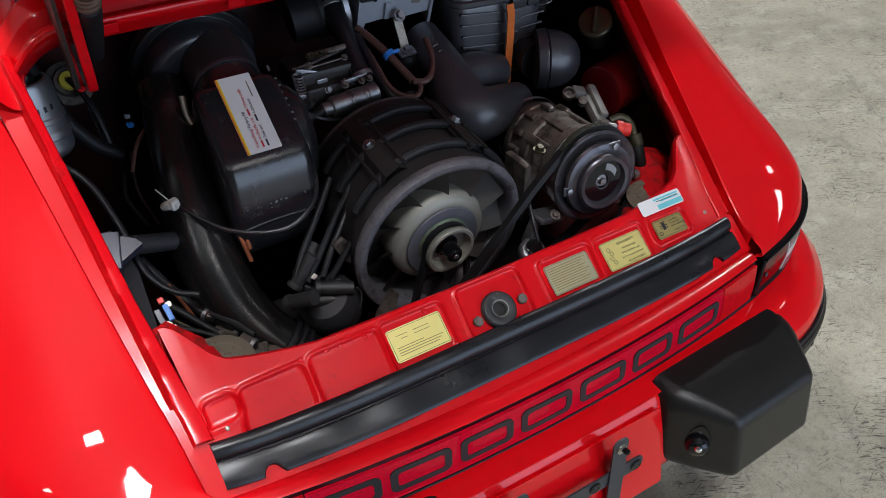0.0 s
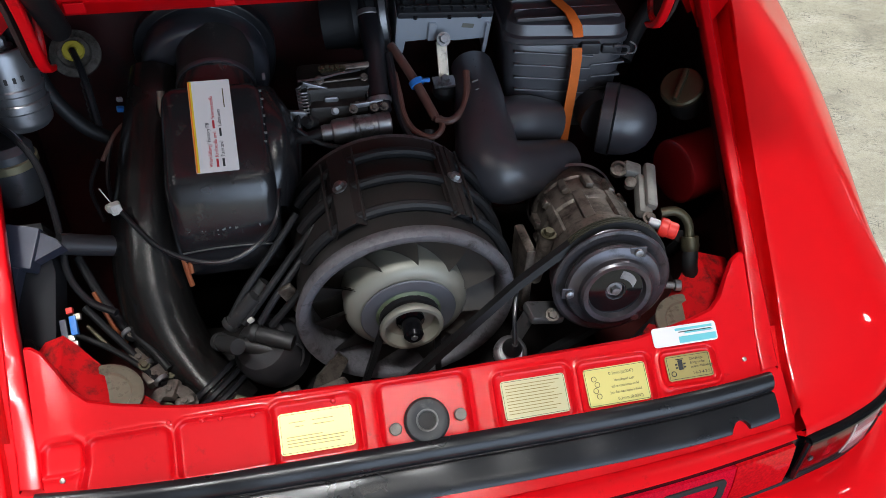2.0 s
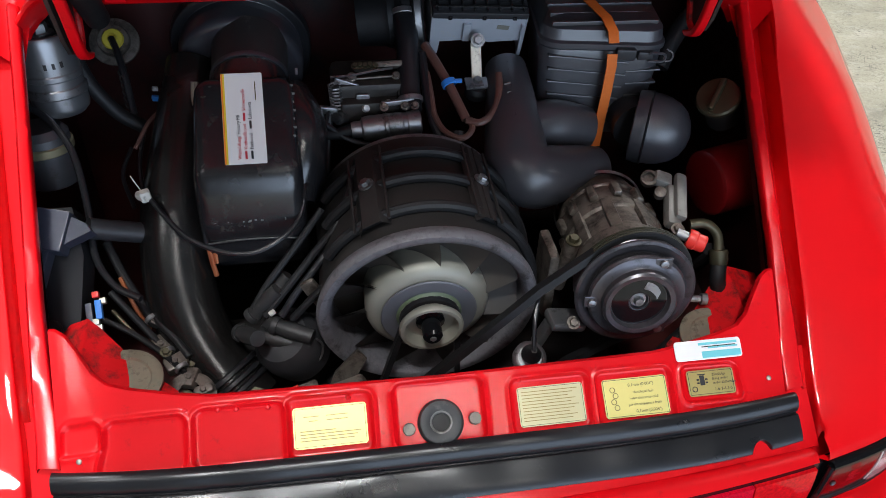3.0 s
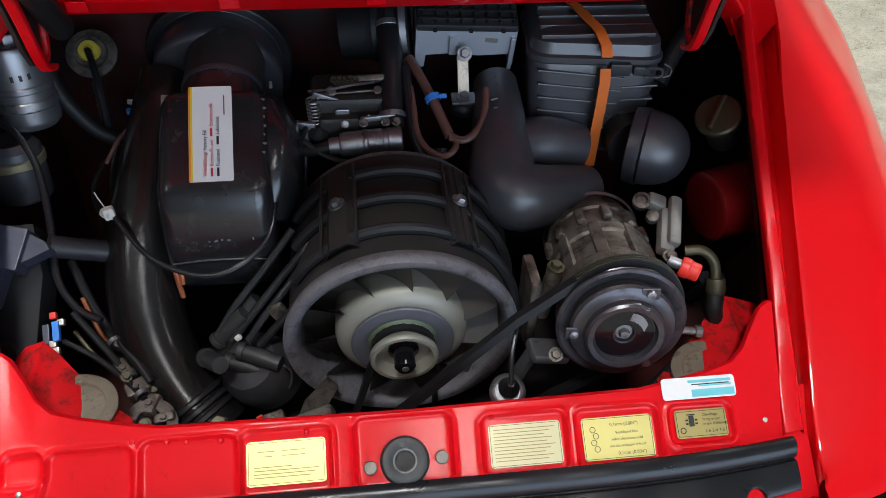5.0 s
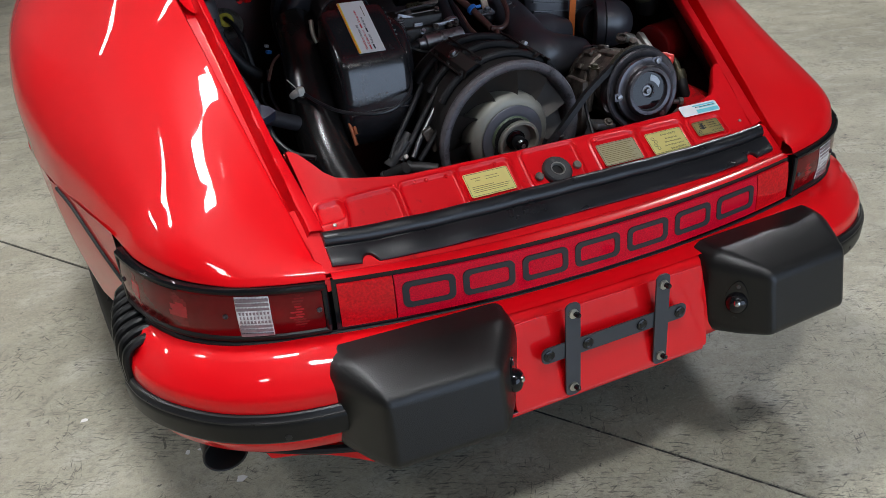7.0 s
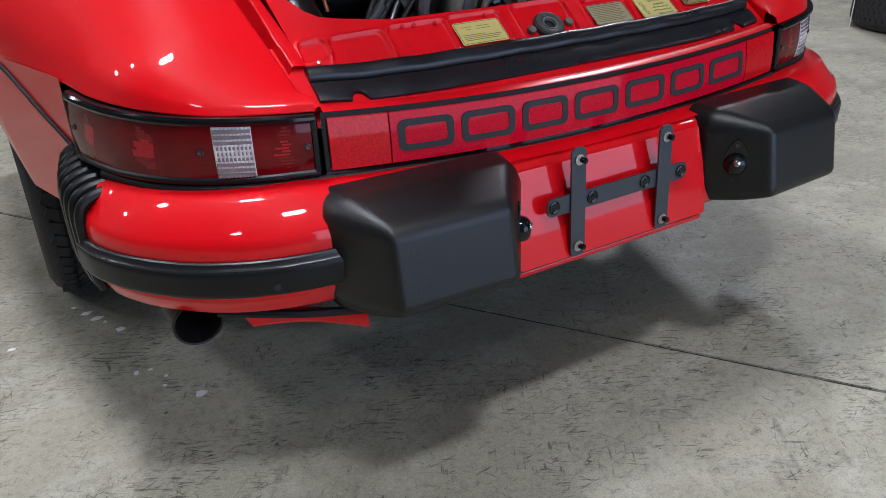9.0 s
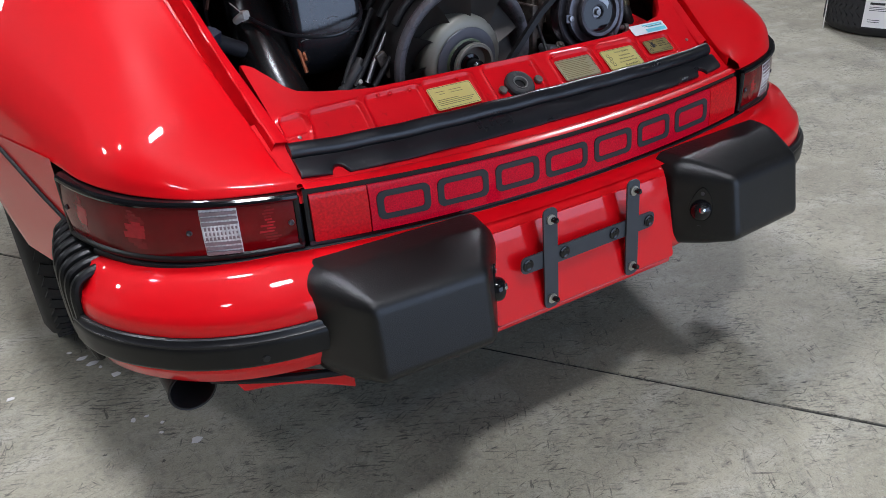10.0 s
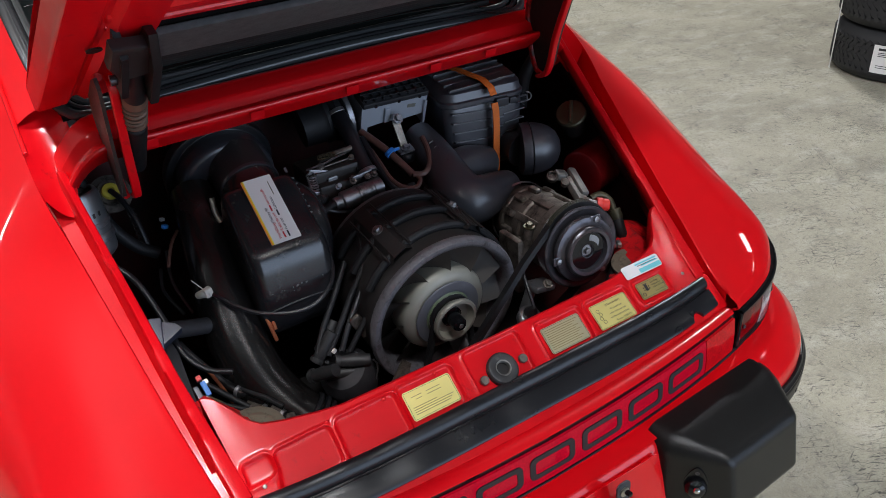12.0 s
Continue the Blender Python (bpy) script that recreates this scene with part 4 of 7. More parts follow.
    foot = [(0.020 * math.copysign(abs(math.cos(a)) ** 1.3, math.cos(a)), 0.042 * math.copysign(abs(math.sin(a)) ** 1.15, math.sin(a))) for a in np.linspace(0, math.tau, 28, endpoint=False)]
    plate_lamp = part("plate_lamp", prism(foot, 0.004, lm @ pose(0, 0, -0.001), 0.001), GLOSS_BLACK, guard, "small black number plate lamp")
    part("lamp_hood", lathe([(0.0185, 0.002), (0.0182, 0.007), (0.0165, 0.012), (0.0125, 0.0160), (0.006, 0.0182), (0.0, 0.0185)], o, n, 28), GLOSS_BLACK, plate_lamp)
    part("lamp_bulb", lathe([(0.0055, 0.0), (0.0058, 0.002), (0.0045, 0.004), (0.0, 0.005)], o + n * 0.0135 + Vector((0, -0.003, 0.006)), n + Vector((0, -0.3, 0.5)), 14), CHROME, plate_lamp)
    for dz in (0.031, -0.031):
        part("screw", lathe([(0.0034, 0.0025), (0.0034, 0.0042), (0.0015, 0.0038), (0.0, 0.0038)], o + Vector((0, 0, dz)), n, 12), PULLEY, plate_lamp)

# number plate bracket
bx = CX - 0.016
bracket = part("plate_bracket", prism(rounded(0.280, 0.028, 0.010), 0.003, axes((bx, -0.1115, 0.402), (1, 0.004, 0), (0, 0.03, 1))), PLATE_STEEL, car, "grey steel cross-shaped number plate bracket", sharp=30)
for dx in (-0.085, 0.087):
    part("upright", prism(rounded(0.027, 0.170, 0.010), 0.003, axes((bx + dx, -0.1148, 0.400), (1, 0.004, 0), (0, 0.05, 1))), PLATE_STEEL, bracket)
    for dz in (0.067, -0.068):
        part("nut", lathe([(0.0082, 0), (0.0082, 0.003), (0.005, 0.0035)], (bx + dx, -0.1175 + 0.05 * dz, 0.400 + dz), (0, -1, 0), 20), ZINC, bracket)
        part("screw", lathe([(0.0045, 0), (0.0045, 0.010), (0.003, 0.012)], (bx + dx + 0.002, -0.118 + 0.05 * dz, 0.400 + dz), (0.2, -1, 0), 12), GLOSS_BLACK, bracket)
for dx in (-0.128, -0.056, 0.049, 0.126):
    part("rivet", lathe([(0.010, 0), (0.010, 0.0015), (0.008, 0.0025), (0.005, 0.0015), (0.004, 0.0022)], (bx + dx, -0.1148, 0.402), (0, -1, 0), 20), GLOSS_BLACK, bracket)
part("bumper_plate", prism(rounded(0.380, 0.146, 0.006), 0.0022, axes((CX - 0.013, -0.0985, 0.385), (1, 0, 0), (0, 0.24, 1)), 0.001), RED, bumper, "flat red number plate field")
part("lower_lip", grid_shape([[(CX + u, -0.100, 0.3105), (CX + u, -0.1095, 0.3085), (CX + u, -0.1105, 0.306), (CX + u, -0.109, 0.300), (CX + u, -0.104, 0.297), (CX + u, -0.07, 0.297)] for u in np.linspace(-0.225, 0.176, 20)]), RED, bumper, "red lower lip of the bumper")
part("lip_gap", block((0.38, 0.006, 0.003), pose(CX - 0.02, -0.1075, 0.3095), 0.001), GLOSS_BLACK, bumper)
rows = []
for t in np.linspace(0, 1, 12):
    x, y = -0.572 + 0.150 * t, -0.012 - 0.066 * t + 0.012 * math.sin(math.pi * t)
    top, low = 0.318 - 0.014 * t, 0.298 - 0.016 * t + 0.003 * math.sin(math.pi * t)
    rows.append([(x + 0.010 * (t < 0.01), y + 0.012, low + 0.002), (x + 0.008 * (t < 0.01), y + 0.001, low), (x + 0.007 * (t < 0.01), y - 0.002, low + 0.004), (x, y, top - 0.003), (x, y + 0.003, top), (x, y + 0.014, top)])
part("skirt", rings(rows), RED, bumper, "red corner of the lower skirt")
# dark tube added in place of the black gap between bumper and skirt
part("skirt_gap", tube([(-0.60, 0.010, 0.322), (-0.56, -0.018, 0.321), (-0.50, -0.046, 0.315), (-0.42, -0.070, 0.307)], 0.0065, 8), RUBBER_MATT, bumper, "dark strip standing in for the shaded gap over the skirt")
part("underside", block((1.10, 1.5, 0.10), pose(CX, 0.85, 0.30), 0.03).join(block((1.20, 0.20, 0.05), pose(CX, 0.13, 0.365), 0.02)), BLACK_PAINT, car, "black underside")
# exhaust
ex = (-0.626, 0.022, 0.308)
part("exhaust_pipe", lathe([(0.028, -0.20), (0.033, -0.16), (0.0325, -0.012), (0.0345, -0.005), (0.0350, -0.001), (0.0340, 0.001), (0.0318, 0.0), (0.0305, -0.006), (0.0305, -0.15), (0.0, -0.15)], ex, (0.02, -1, -0.06), 36, False), BLACK_PAINT, car, "round black exhaust tail pipe")

# wheels
def wheel(s):
    x0 = CX + s * 0.692
    prof = [(0.205, -0.085), (0.235, -0.098), (0.275, -0.100), (0.300, -0.090), (0.310, -0.075)]
    for c in (-0.05, -0.017, 0.017, 0.05):
        prof += [(0.313, c - 0.012), (0.313, c - 0.004), (0.306, c - 0.0035), (0.306, c + 0.0035), (0.313, c + 0.004)]
    prof += [(0.313, 0.07), (0.300, 0.090), (0.275, 0.100), (0.235, 0.098), (0.205, 0.085)]
    t = part("wheel", lathe([(0.0, -0.02), (0.08, -0.03), (0.15, -0.02), (0.19, -0.07), (0.207, -0.085), (0.207, 0.085), (0.19, 0.07), (0.15, 0.02)], (x0, 0.93, 0.313), (1, 0, 0), 40), PULLEY, car, "rear wheel with a black treaded tyre")
    part("tyre", lathe(prof, (x0, 0.93, 0.313), (1, 0, 0), 72), TYRE, t, "black treaded tyre")
    tread = Shape()
    for k in range(64):
        for lane in (-0.066, -0.033, 0.0, 0.033, 0.066):
            a = k * math.tau / 64 + lane * 1.3
            tread.join(block((0.024, 0.023, 0.006), pose(x0 + lane, 0.93, 0.313) @ pose(0, 0, 0, math.degrees(a)) @ pose(0, 0, 0.3125, 0, 0, 25 * (1 if lane > 0 else -1)), 0))
    part("tread", tread, TYRE, t, flip=False)


for s in (-1, 1):
    wheel(s)

# engine lid, raised
HX, HY, HZ = CX, 0.625, 1.000
lid_m = pose(HX, HY, HZ, -28.5) @ Matrix.Diagonal((1, -1, 1, 1))
# in the lid's own plane: x across, y from the hinge edge to the free edge, z away from the engine
def on_lid(sh):
    return Shape().join(sh, lid_m)


lid_rows = []
for t in np.linspace(0, 1, 20):
    w = 0.487 - 0.050 * t
    lid_rows.append([(u * w, 0.66 * t, 0.045 + 0.018 * (1 - u * u) + 0.015 * math.sin(math.pi * t)) for u in np.linspace(-1, 1, 24)])
lid = part("engine_lid", on_lid(grid_shape(lid_rows)), RED, car, "raised red engine lid with a dark grille underneath", sharp=60)
frame_sh = Shape()
for s in (-1, 1):
    rows = []
    for t in np.linspace(0, 1, 16):
        w = 0.487 - 0.050 * t
        # the hinge edge is cut back from the corner inwards
        rows.append([(s * (w - i), 0.66 * t + 0.55 * i * (1 - t), h) for i, h in ((0, 0.045), (0, 0.010), (0.004, 0.004), (0.045, 0.002), (0.055, 0.010), (0.062, 0.010), (0.070, 0.0), (0.120, -0.002), (0.126, 0.012), (0.128, 0.03))])
    frame_sh.join(grid_shape(rows))
for y0, y1 in ((0.345, 0.405), (0.58, 0.66)):
    rows = []
    for u in np.linspace(-0.40, 0.40, 20):
        rows.append([(u, y0, 0.04), (u, y0, 0.012), (u, y0 + 0.004, 0.008), (u, y0 + 0.016, 0.008), (u, y0 + 0.019, 0.016), (u, y0 + 0.026, 0.016), (u, y0 + 0.030, 0.008), (u, y1 - 0.006, 0.007), (u, y1, 0.012), (u, y1, 0.04)])
    frame_sh.join(grid_shape(rows))
part("inner_frame", on_lid(frame_sh), RED_INNER, lid, "red inner frame of the lid")
grille = part("grille", on_lid(block((0.76, 0.30, 0.004), pose(0, 0.150, 0.044), 0)), BLACK_PAINT, lid, "black slatted air grille")
for k in range(17):
    part("slat", on_lid(block((0.74, 0.005, 0.012), pose(0, 0.020 + 0.0145 * k, 0.032, 30), 0.001)), BLACK_PAINT, grille)
part("grille_rim", on_lid(tube([(-0.365, 0.012, 0.012), (-0.2, 0.008, 0.012), (0, 0.006, 0.012), (0.2, 0.008, 0.012), (0.365, 0.012, 0.012)], 0.006, 10)), BLACK_PAINT, lid)
part("pad", on_lid(block((0.70, 0.120, 0.012), pose(0.01, 0.215, 0.016), 0.004)), FELT, lid, "grey felt pad")
part("pad_sheet", on_lid(block((0.70, 0.16, 0.010), pose(0, 0.49, 0.020), 0.004)), FELT, lid)
for s in (-1, 1):
    part("frame_hole", on_lid(lathe([(0.010, 0), (0.010, 0.002)], (s * 0.415, 0.318, -0.004), (0, 0, 1), 16)), BLACK_PAINT, lid)

# hinge arms and gas strut
for s in (-1, 1):
    out = [(y - 0.14 * (z - 0.889), z + 0.012) for y, z in ((0.470, 0.905), (0.480, 0.882), (0.500, 0.872), (0.520, 0.880), (0.540, 0.915), (0.555, 0.960), (0.560, 1.000), (0.545, 1.030), (0.470, 1.075), (0.440, 1.085), (0.430, 1.070), (0.445, 1.020), (0.462, 0.960))]
    m = Matrix(((0, 0, 1, CX + s * 0.415 - 0.003), (1, 0, 0, 0), (0, 1, 0, 0), (0, 0, 0, 1)))
    # the web's black stands in for the shade on the arm
    arm = part("hinge_arm", prism(out, 0.005, m), CAST_BLACK, car, "stamped hinge arm of the engine lid, web coloured black for shade, with a red flange")
    back = [(CX + s * 0.411, y, z) for y, z in out[2:10]]
    part("arm_flange", tube(back, 0.0055, 8, 3), RED_GRIMY, arm, "grimy red rear flange")
    front = [(y - 0.004, z) for y, z in out[9:] + out[:3]]
    rows = [[(CX + s * (0.399 + a), y + b, z + b * 0.5) for a, b in rounded(0.013, 0.010, 0.003, 3)] for y, z in spline(front, 4)]
    part("arm_flange", rings(rows), RED_INNER, arm, "bright red front flange")
# strut with a rubber boot below and a coil spring under a grimy pivot bracket
foot = Vector((-0.3725, 0.520, 0.920))
ax = Vector((0.005, -0.129, 0.145)).normalized()
strut = part("gas_strut", lathe([(0.0, 0.0), (0.012, 0.0), (0.0150, 0.006), (0.0160, 0.060), (0.0165, 0.118), (0.0150, 0.124), (0.0105, 0.126), (0.0105, 0.196), (0.0150, 0.198), (0.0155, 0.204), (0.0150, 0.222), (0.0115, 0.230), (0.0110, 0.300), (0.0, 0.302)], foot, ax, 24), RUBBER_MATT, car, "black lid strut with a rusty coil spring and a rubber boot")
b1 = ax.orthogonal().normalized()
b2 = ax.cross(b1)
coil = [foot + ax * (0.130 + 0.062 * k / 71) + (b1 * math.cos(k * math.tau / 12) + b2 * math.sin(k * math.tau / 12)) * 0.0140 for k in range(72)]
part("spring", tube(coil, 0.0032, 6, 2), RUST, strut, "rusty coil spring")
part("spring_cap", lathe([(0.0155, 0.0), (0.0165, 0.002), (0.0165, 0.012), (0.0150, 0.015)], foot + ax * 0.186, ax, 20, False), RUST, strut, "rusty upper spring cap")
tip = foot + ax * 0.245
part("pivot_plate", prism([(-0.026, -0.030), (0.012, -0.034), (0.020, -0.010), (0.020, 0.050), (0.010, 0.095), (-0.016, 0.105), (-0.034, 0.060)], 0.012, axes(tip + Vector((0.012, 0, 0)), ax.cross(Vector((1, 0, 0))), ax), 0.003), RUBBER_MATT, strut, "grimy black pivot plate under the lid")
part("pivot_plate", prism([(-0.022, -0.016), (0.014, -0.020), (0.018, 0.026), (0.010, 0.088), (-0.026, 0.074)], 0.010, axes(tip + Vector((-0.022, 0, 0.004)), ax.cross(Vector((1, 0, 0))), ax), 0.003), RUBBER_MATT, strut)
part("pivot_web", prism([(-0.020, 0.022), (0.022, 0.026), (0.030, 0.055), (0.018, 0.085), (-0.028, 0.090), (-0.034, 0.050)], 0.018, axes(tip, (1, 0, 0), ax), 0.006), BLACK_PAINT, strut)
part("pivot_pin", lathe([(0.0, -0.030), (0.007, -0.030), (0.007, -0.022), (0.005, -0.021), (0.005, 0.021), (0.008, 0.022), (0.008, 0.027), (0.0, 0.028)], tip + ax * 0.004, (1, 0, 0), 14), PULLEY, strut)
part("bracket_bolt", hexbolt(tip + ax * 0.044 + Vector((0.024, 0, 0)), (1, 0, 0), 0.006, 0.006), PULLEY, strut)

# ---- the car: engine bay ----
def ellipse_loft(stations, seg=28, caps=True, n=6, power=3.0):
    """A duct: stations of centre, half width (x), half height, tilt of the section's plane in degrees about x, squareness."""
    st = spline([(*c, a, b, tilt, p) for c, a, b, tilt, p in stations], n)
    loops = []
    for q in st:
        up = Vector((0, -math.sin(radians(q[5])), math.cos(radians(q[5]))))
        lp = []
        for k in range(seg):
            th = k * math.tau / seg
            c, s = math.cos(th), math.sin(th)
            e = 2 / q[6]
            lp.append(Vector(q[:3]) + Vector((1, 0, 0)) * q[3] * math.copysign(abs(c) ** e, c) + up * q[4] * math.copysign(abs(s) ** e, s))
        loops.append(lp)
    return rings(loops, caps)


def place(x, y, z, fx=(1, 0, 0), fy=(0, 1, 0)):
    return axes((x, y, z), fx, fy)


# labels on the lock panel
SL = (0, 0.819, 0.574)


def label_plate(cx, cy, w, h, mat, label, lift=0.0):
    z = deck(cy) + 0.010 * ((cy - 0.01) / 0.115) ** 2 - 0.0016 + lift
    m = axes((cx, cy, z), (1, 0, 0.0), SL)
    ob = part("label", prism(rounded(w, h, 0.004), 0.0006, m), mat, car, label)
    return ob, m @ pose(0, 0, 0.0009)


def bars(parent, m, rows, mat):
    for x0, x1, y, h in rows:
        part("print_bar", block((x1 - x0, h, 0.0003), m @ pose((x0 + x1) / 2, y, 0), 0), mat, parent)


def outline_bars(parent, m, w, h, mat):
    bars(parent, m, [(-w / 2, w / 2, h / 2, 0.0005), (-w / 2, w / 2, -h / 2, 0.0005)], mat)
    for x in (-w / 2, w / 2):
        part("print_bar", block((0.0005, h, 0.0003), m @ pose(x, 0, 0), 0), mat, parent)


ob, m = label_plate(-0.122, 0.0915, 0.083, 0.046, LABEL_YELLOW, "pale yellow foil tyre pressure label with brown print")
outline_bars(ob, m, 0.079, 0.042, INK_BROWN)
bars(ob, m, [(-0.030, -0.012, 0.012, 0.0009), (-0.004, 0.020, 0.012, 0.0009), (-0.024, -0.014, 0.007, 0.0009), (-0.004, 0.020, 0.007, 0.0009),
             (-0.034, 0.006, -0.004, 0.0010), (-0.034, 0.034, -0.0075, 0.0010), (-0.034, 0.030, -0.011, 0.0010), (-0.034, 0.026, -0.0145, 0.0010)], INK_PALE)
ob, m = label_plate(0.136, 0.0895, 0.080, 0.046, LABEL_GREY, "faded gold foil oil level label with dense brown print")
outline_bars(ob, m, 0.077, 0.043, INK_BROWN)
bars(ob, m, [(-0.035, 0.033 - 0.012 * ((k * 37) % 5) / 4, 0.0170 - 0.0037 * k, 0.0009) for k in range(10)], INK_PALE)
ob, m = label_plate(0.240, 0.0885, 0.080, 0.046, LABEL_YELLOW, "pale yellow foil valve clearance label")
outline_bars(ob, m, 0.077, 0.043, INK_BROWN)
writing("label_text", "0,1mm (0.004\")", 0.0052, m @ pose(0.008, 0.0125, 0), INK_BROWN, ob, "CENTER")
writing("label_text", "0,1mm (0.004\")", 0.0052, m @ pose(0.014, -0.0185, 0), INK_BROWN, ob, "CENTER")
writing("label_text", "Ventilspiel kalt", 0.0044, m @ pose(0.010, 0.004, 0), INK_BROWN, ob, "CENTER")
writing("label_text", "valve clearance cold", 0.0044, m @ pose(0.010, -0.003, 0), INK_BROWN, ob, "CENTER")
writing("label_text", "jeu des soupapes à froid", 0.0042, m @ pose(0.010, -0.010, 0), INK_BROWN, ob, "CENTER")
for k in range(4):
    part("print_bar", lathe([(0.0034, 0), (0.0034, 0.0003), (0.0027, 0.0003), (0.0027, 0)], m @ Vector((-0.028 + 0.003 * (k % 2), 0.010 - 0.007 * k, -0.0002)), m.to_3x3() @ Vector((0, 0, 1)), 18, False), INK_BROWN, ob)
ob, m = label_plate(0.337, 0.0945, 0.060, 0.031, LABEL_GOLD, "gold foil firing order label")
outline_bars(ob, m, 0.056, 0.027, INK)
for k, line in enumerate(("Zündfolge", "firing order", "ordre d'allumage")):
    writing("label_text", line, 0.0044, m @ pose(0.002, 0.0075 - 0.005 * k, 0), INK, ob)
writing("label_text", "1-6-2-4-3-5", 0.0050, m @ pose(0.003, -0.0105, 0), INK, ob)
bars(ob, m, [(-0.016, -0.006, 0.010, 0.0012), (-0.014, -0.008, 0.003, 0.012), (-0.018, -0.015, 0.004, 0.002), (-0.018, -0.015, 0.000, 0.002), (-0.007, -0.004, 0.004, 0.002), (-0.007, -0.004, 0.000, 0.002)], INK)
part("print_bar", lathe([(0.0035, 0), (0.0035, 0.0003), (0.0025, 0.0003), (0.0025, 0)], m @ Vector((-0.022, -0.007, 0)), m.to_3x3() @ Vector((0, 0, 1)), 18, False), INK, ob)
ob, m = label_plate(0.338, 0.1225, 0.086, 0.024, LABEL_WHITE, "white and teal paper workshop sticker", 0.004)
part("print_field", block((0.050, 0.008, 0.0003), m @ pose(0.016, -0.006, 0), 0), LABEL_TEAL, ob)
bars(ob, m, [(-0.012, 0.038, 0.007, 0.003), (0.000, 0.038, 0.002, 0.002)], LABEL_TEAL)
bars(ob, m, [(-0.008, 0.036, 0.0035, 0.0012)], INK)

# lid lock: rubber-rimmed hole with two bolts
zl = deck(0.084) + 0.003
lock = part("lid_lock", lathe([(0.0265, -0.006), (0.0265, 0.004), (0.024, 0.0075), (0.020, 0.0085), (0.013, 0.0070), (0.011, 0.0055), (0.0105, 0.001), (0.0105, -0.0012)], (0.003, 0.084, zl), (0, -0.574, 0.819), 44, False), BOOT, car, "round black rubber lock catch with a central hole")
part("hole_bottom", lathe([(0.0107, -0.0012), (0.0107, -0.0006), (0.0, -0.0004)], (0.003, 0.084, zl), (0, -0.574, 0.819), 24), BLACK_PAINT, lock)
part("catch_ring", lathe([(0.0130, 0.006), (0.0130, 0.0080), (0.0112, 0.0076), (0.0100, 0.002)], (0.003, 0.084, zl), (0, -0.574, 0.819), 30, False), ALU_GREY, lock)
for dx, dy in ((-0.037, -0.004), (0.040, 0.000)):
    part("bolt", lathe([(0.0075, -0.001), (0.0075, 0.004), (0.0065, 0.005), (0.0, 0.005)], (0.003 + dx, 0.084 + dy, deck(0.084 + dy) + 0.004), (0, -0.574, 0.819), 10), ALU_DIRTY, lock)
# small welds and a drain plug along the panel
for x, y in ((-0.225, 0.113), (-0.245, 0.114), (-0.19, 0.112), (-0.10, 0.113), (0.06, 0.113), (-0.28, 0.116), (0.10, 0.113), (-0.392, 0.083), (0.412, 0.092)):
    part("rivet", lathe([(0.0032, -0.001), (0.0028, 0.0006), (0.0016, 0.0011), (0.0, 0.0011)], (x, y, deck(y) + 0.010 * ((y - 0.01) / 0.115) ** 2), (0, -0.574, 0.819), 12), RED_INNER if abs(x) < 0.3 else ZINC, lock_panel)

# cooling fan and housing
FC = Vector((0.014, 0.262, 0.618))
FA = Vector((0, -0.9945, -0.1045))
housing = part("fan_housing", lathe([(0.110, -0.20), (0.138, -0.20), (0.140, -0.015), (0.1435, -0.012), (0.1465, -0.004), (0.1465, 0.002), (0.1435, 0.0075), (0.1375, 0.0085), (0.131, 0.005), (0.1275, -0.004), (0.126, -0.018), (0.126, -0.10)], FC, FA, 80, False), FAN_RING, car, "grimy cast fan housing with a rough rim", sharp=50)
part("fan_shroud", lathe([(0.1405, -0.19), (0.1405, -0.014), (0.136, -0.013)], FC, FA, 64, False), BLACK_PAINT, housing, "black fan shroud drum")
for h in (-0.030, -0.085, -0.135):
    arc = []
    for k in range(-9, 16):
        a = radians(k * 6.5)
        arc.append(FC + FA * h + Vector((math.sin(a), 0, math.cos(a))) * 0.147)
    part("hose", tube(arc, 0.0075, 10, 2), RUBBER_MATT, housing, "black hose along the fan shroud")
for a0, wid in ((-27, 0.046), (30, 0.034)):
    rows = []
    for h in np.linspace(-0.15, -0.012, 8):
        row = []
        for k in np.linspace(-1, 1, 5):
            a = radians(a0) + k * wid / 2 / 0.152
            row.append(FC + FA * h + Vector((math.sin(a), 0, math.cos(a))) * (0.156 if abs(k) < 0.9 else 0.146))
        rows.append(row)
    strap = part("housing_strap", grid_shape(rows), BLACK_PAINT, housing, "black steel strap over the fan shroud")
    for k in (-1, 0, 1) if wid < 0.04 else (-1, 1):
        a = radians(a0) + k * wid / 2 / 0.152
        part("strap_rib", tube([FC + FA * h + Vector((math.sin(a), 0, math.cos(a))) * 0.156 for h in (-0.15, -0.08, -0.012)], 0.0022, 6, 2), BLACK_PAINT, strap)
    a = radians(a0)
    part("bolt", hexbolt(FC + FA * -0.085 + Vector((math.sin(a), 0, math.cos(a))) * 0.1565, (math.sin(a), 0, math.cos(a)), 0.007, 0.007), STEEL, strap)
fan = part("cooling_fan", lathe([(0.0, -0.075), (0.079, -0.075), (0.082, -0.060), (0.083, -0.012), (0.080, -0.004), (0.072, 0.002), (0.062, 0.004), (0.058, 0.002), (0.056, -0.004), (0.045, -0.006), (0.040, 0.0), (0.0, 0.0)], FC, FA, 72), FAN_HUB, car, "pale aluminium cooling fan with eleven blades", sharp=45)
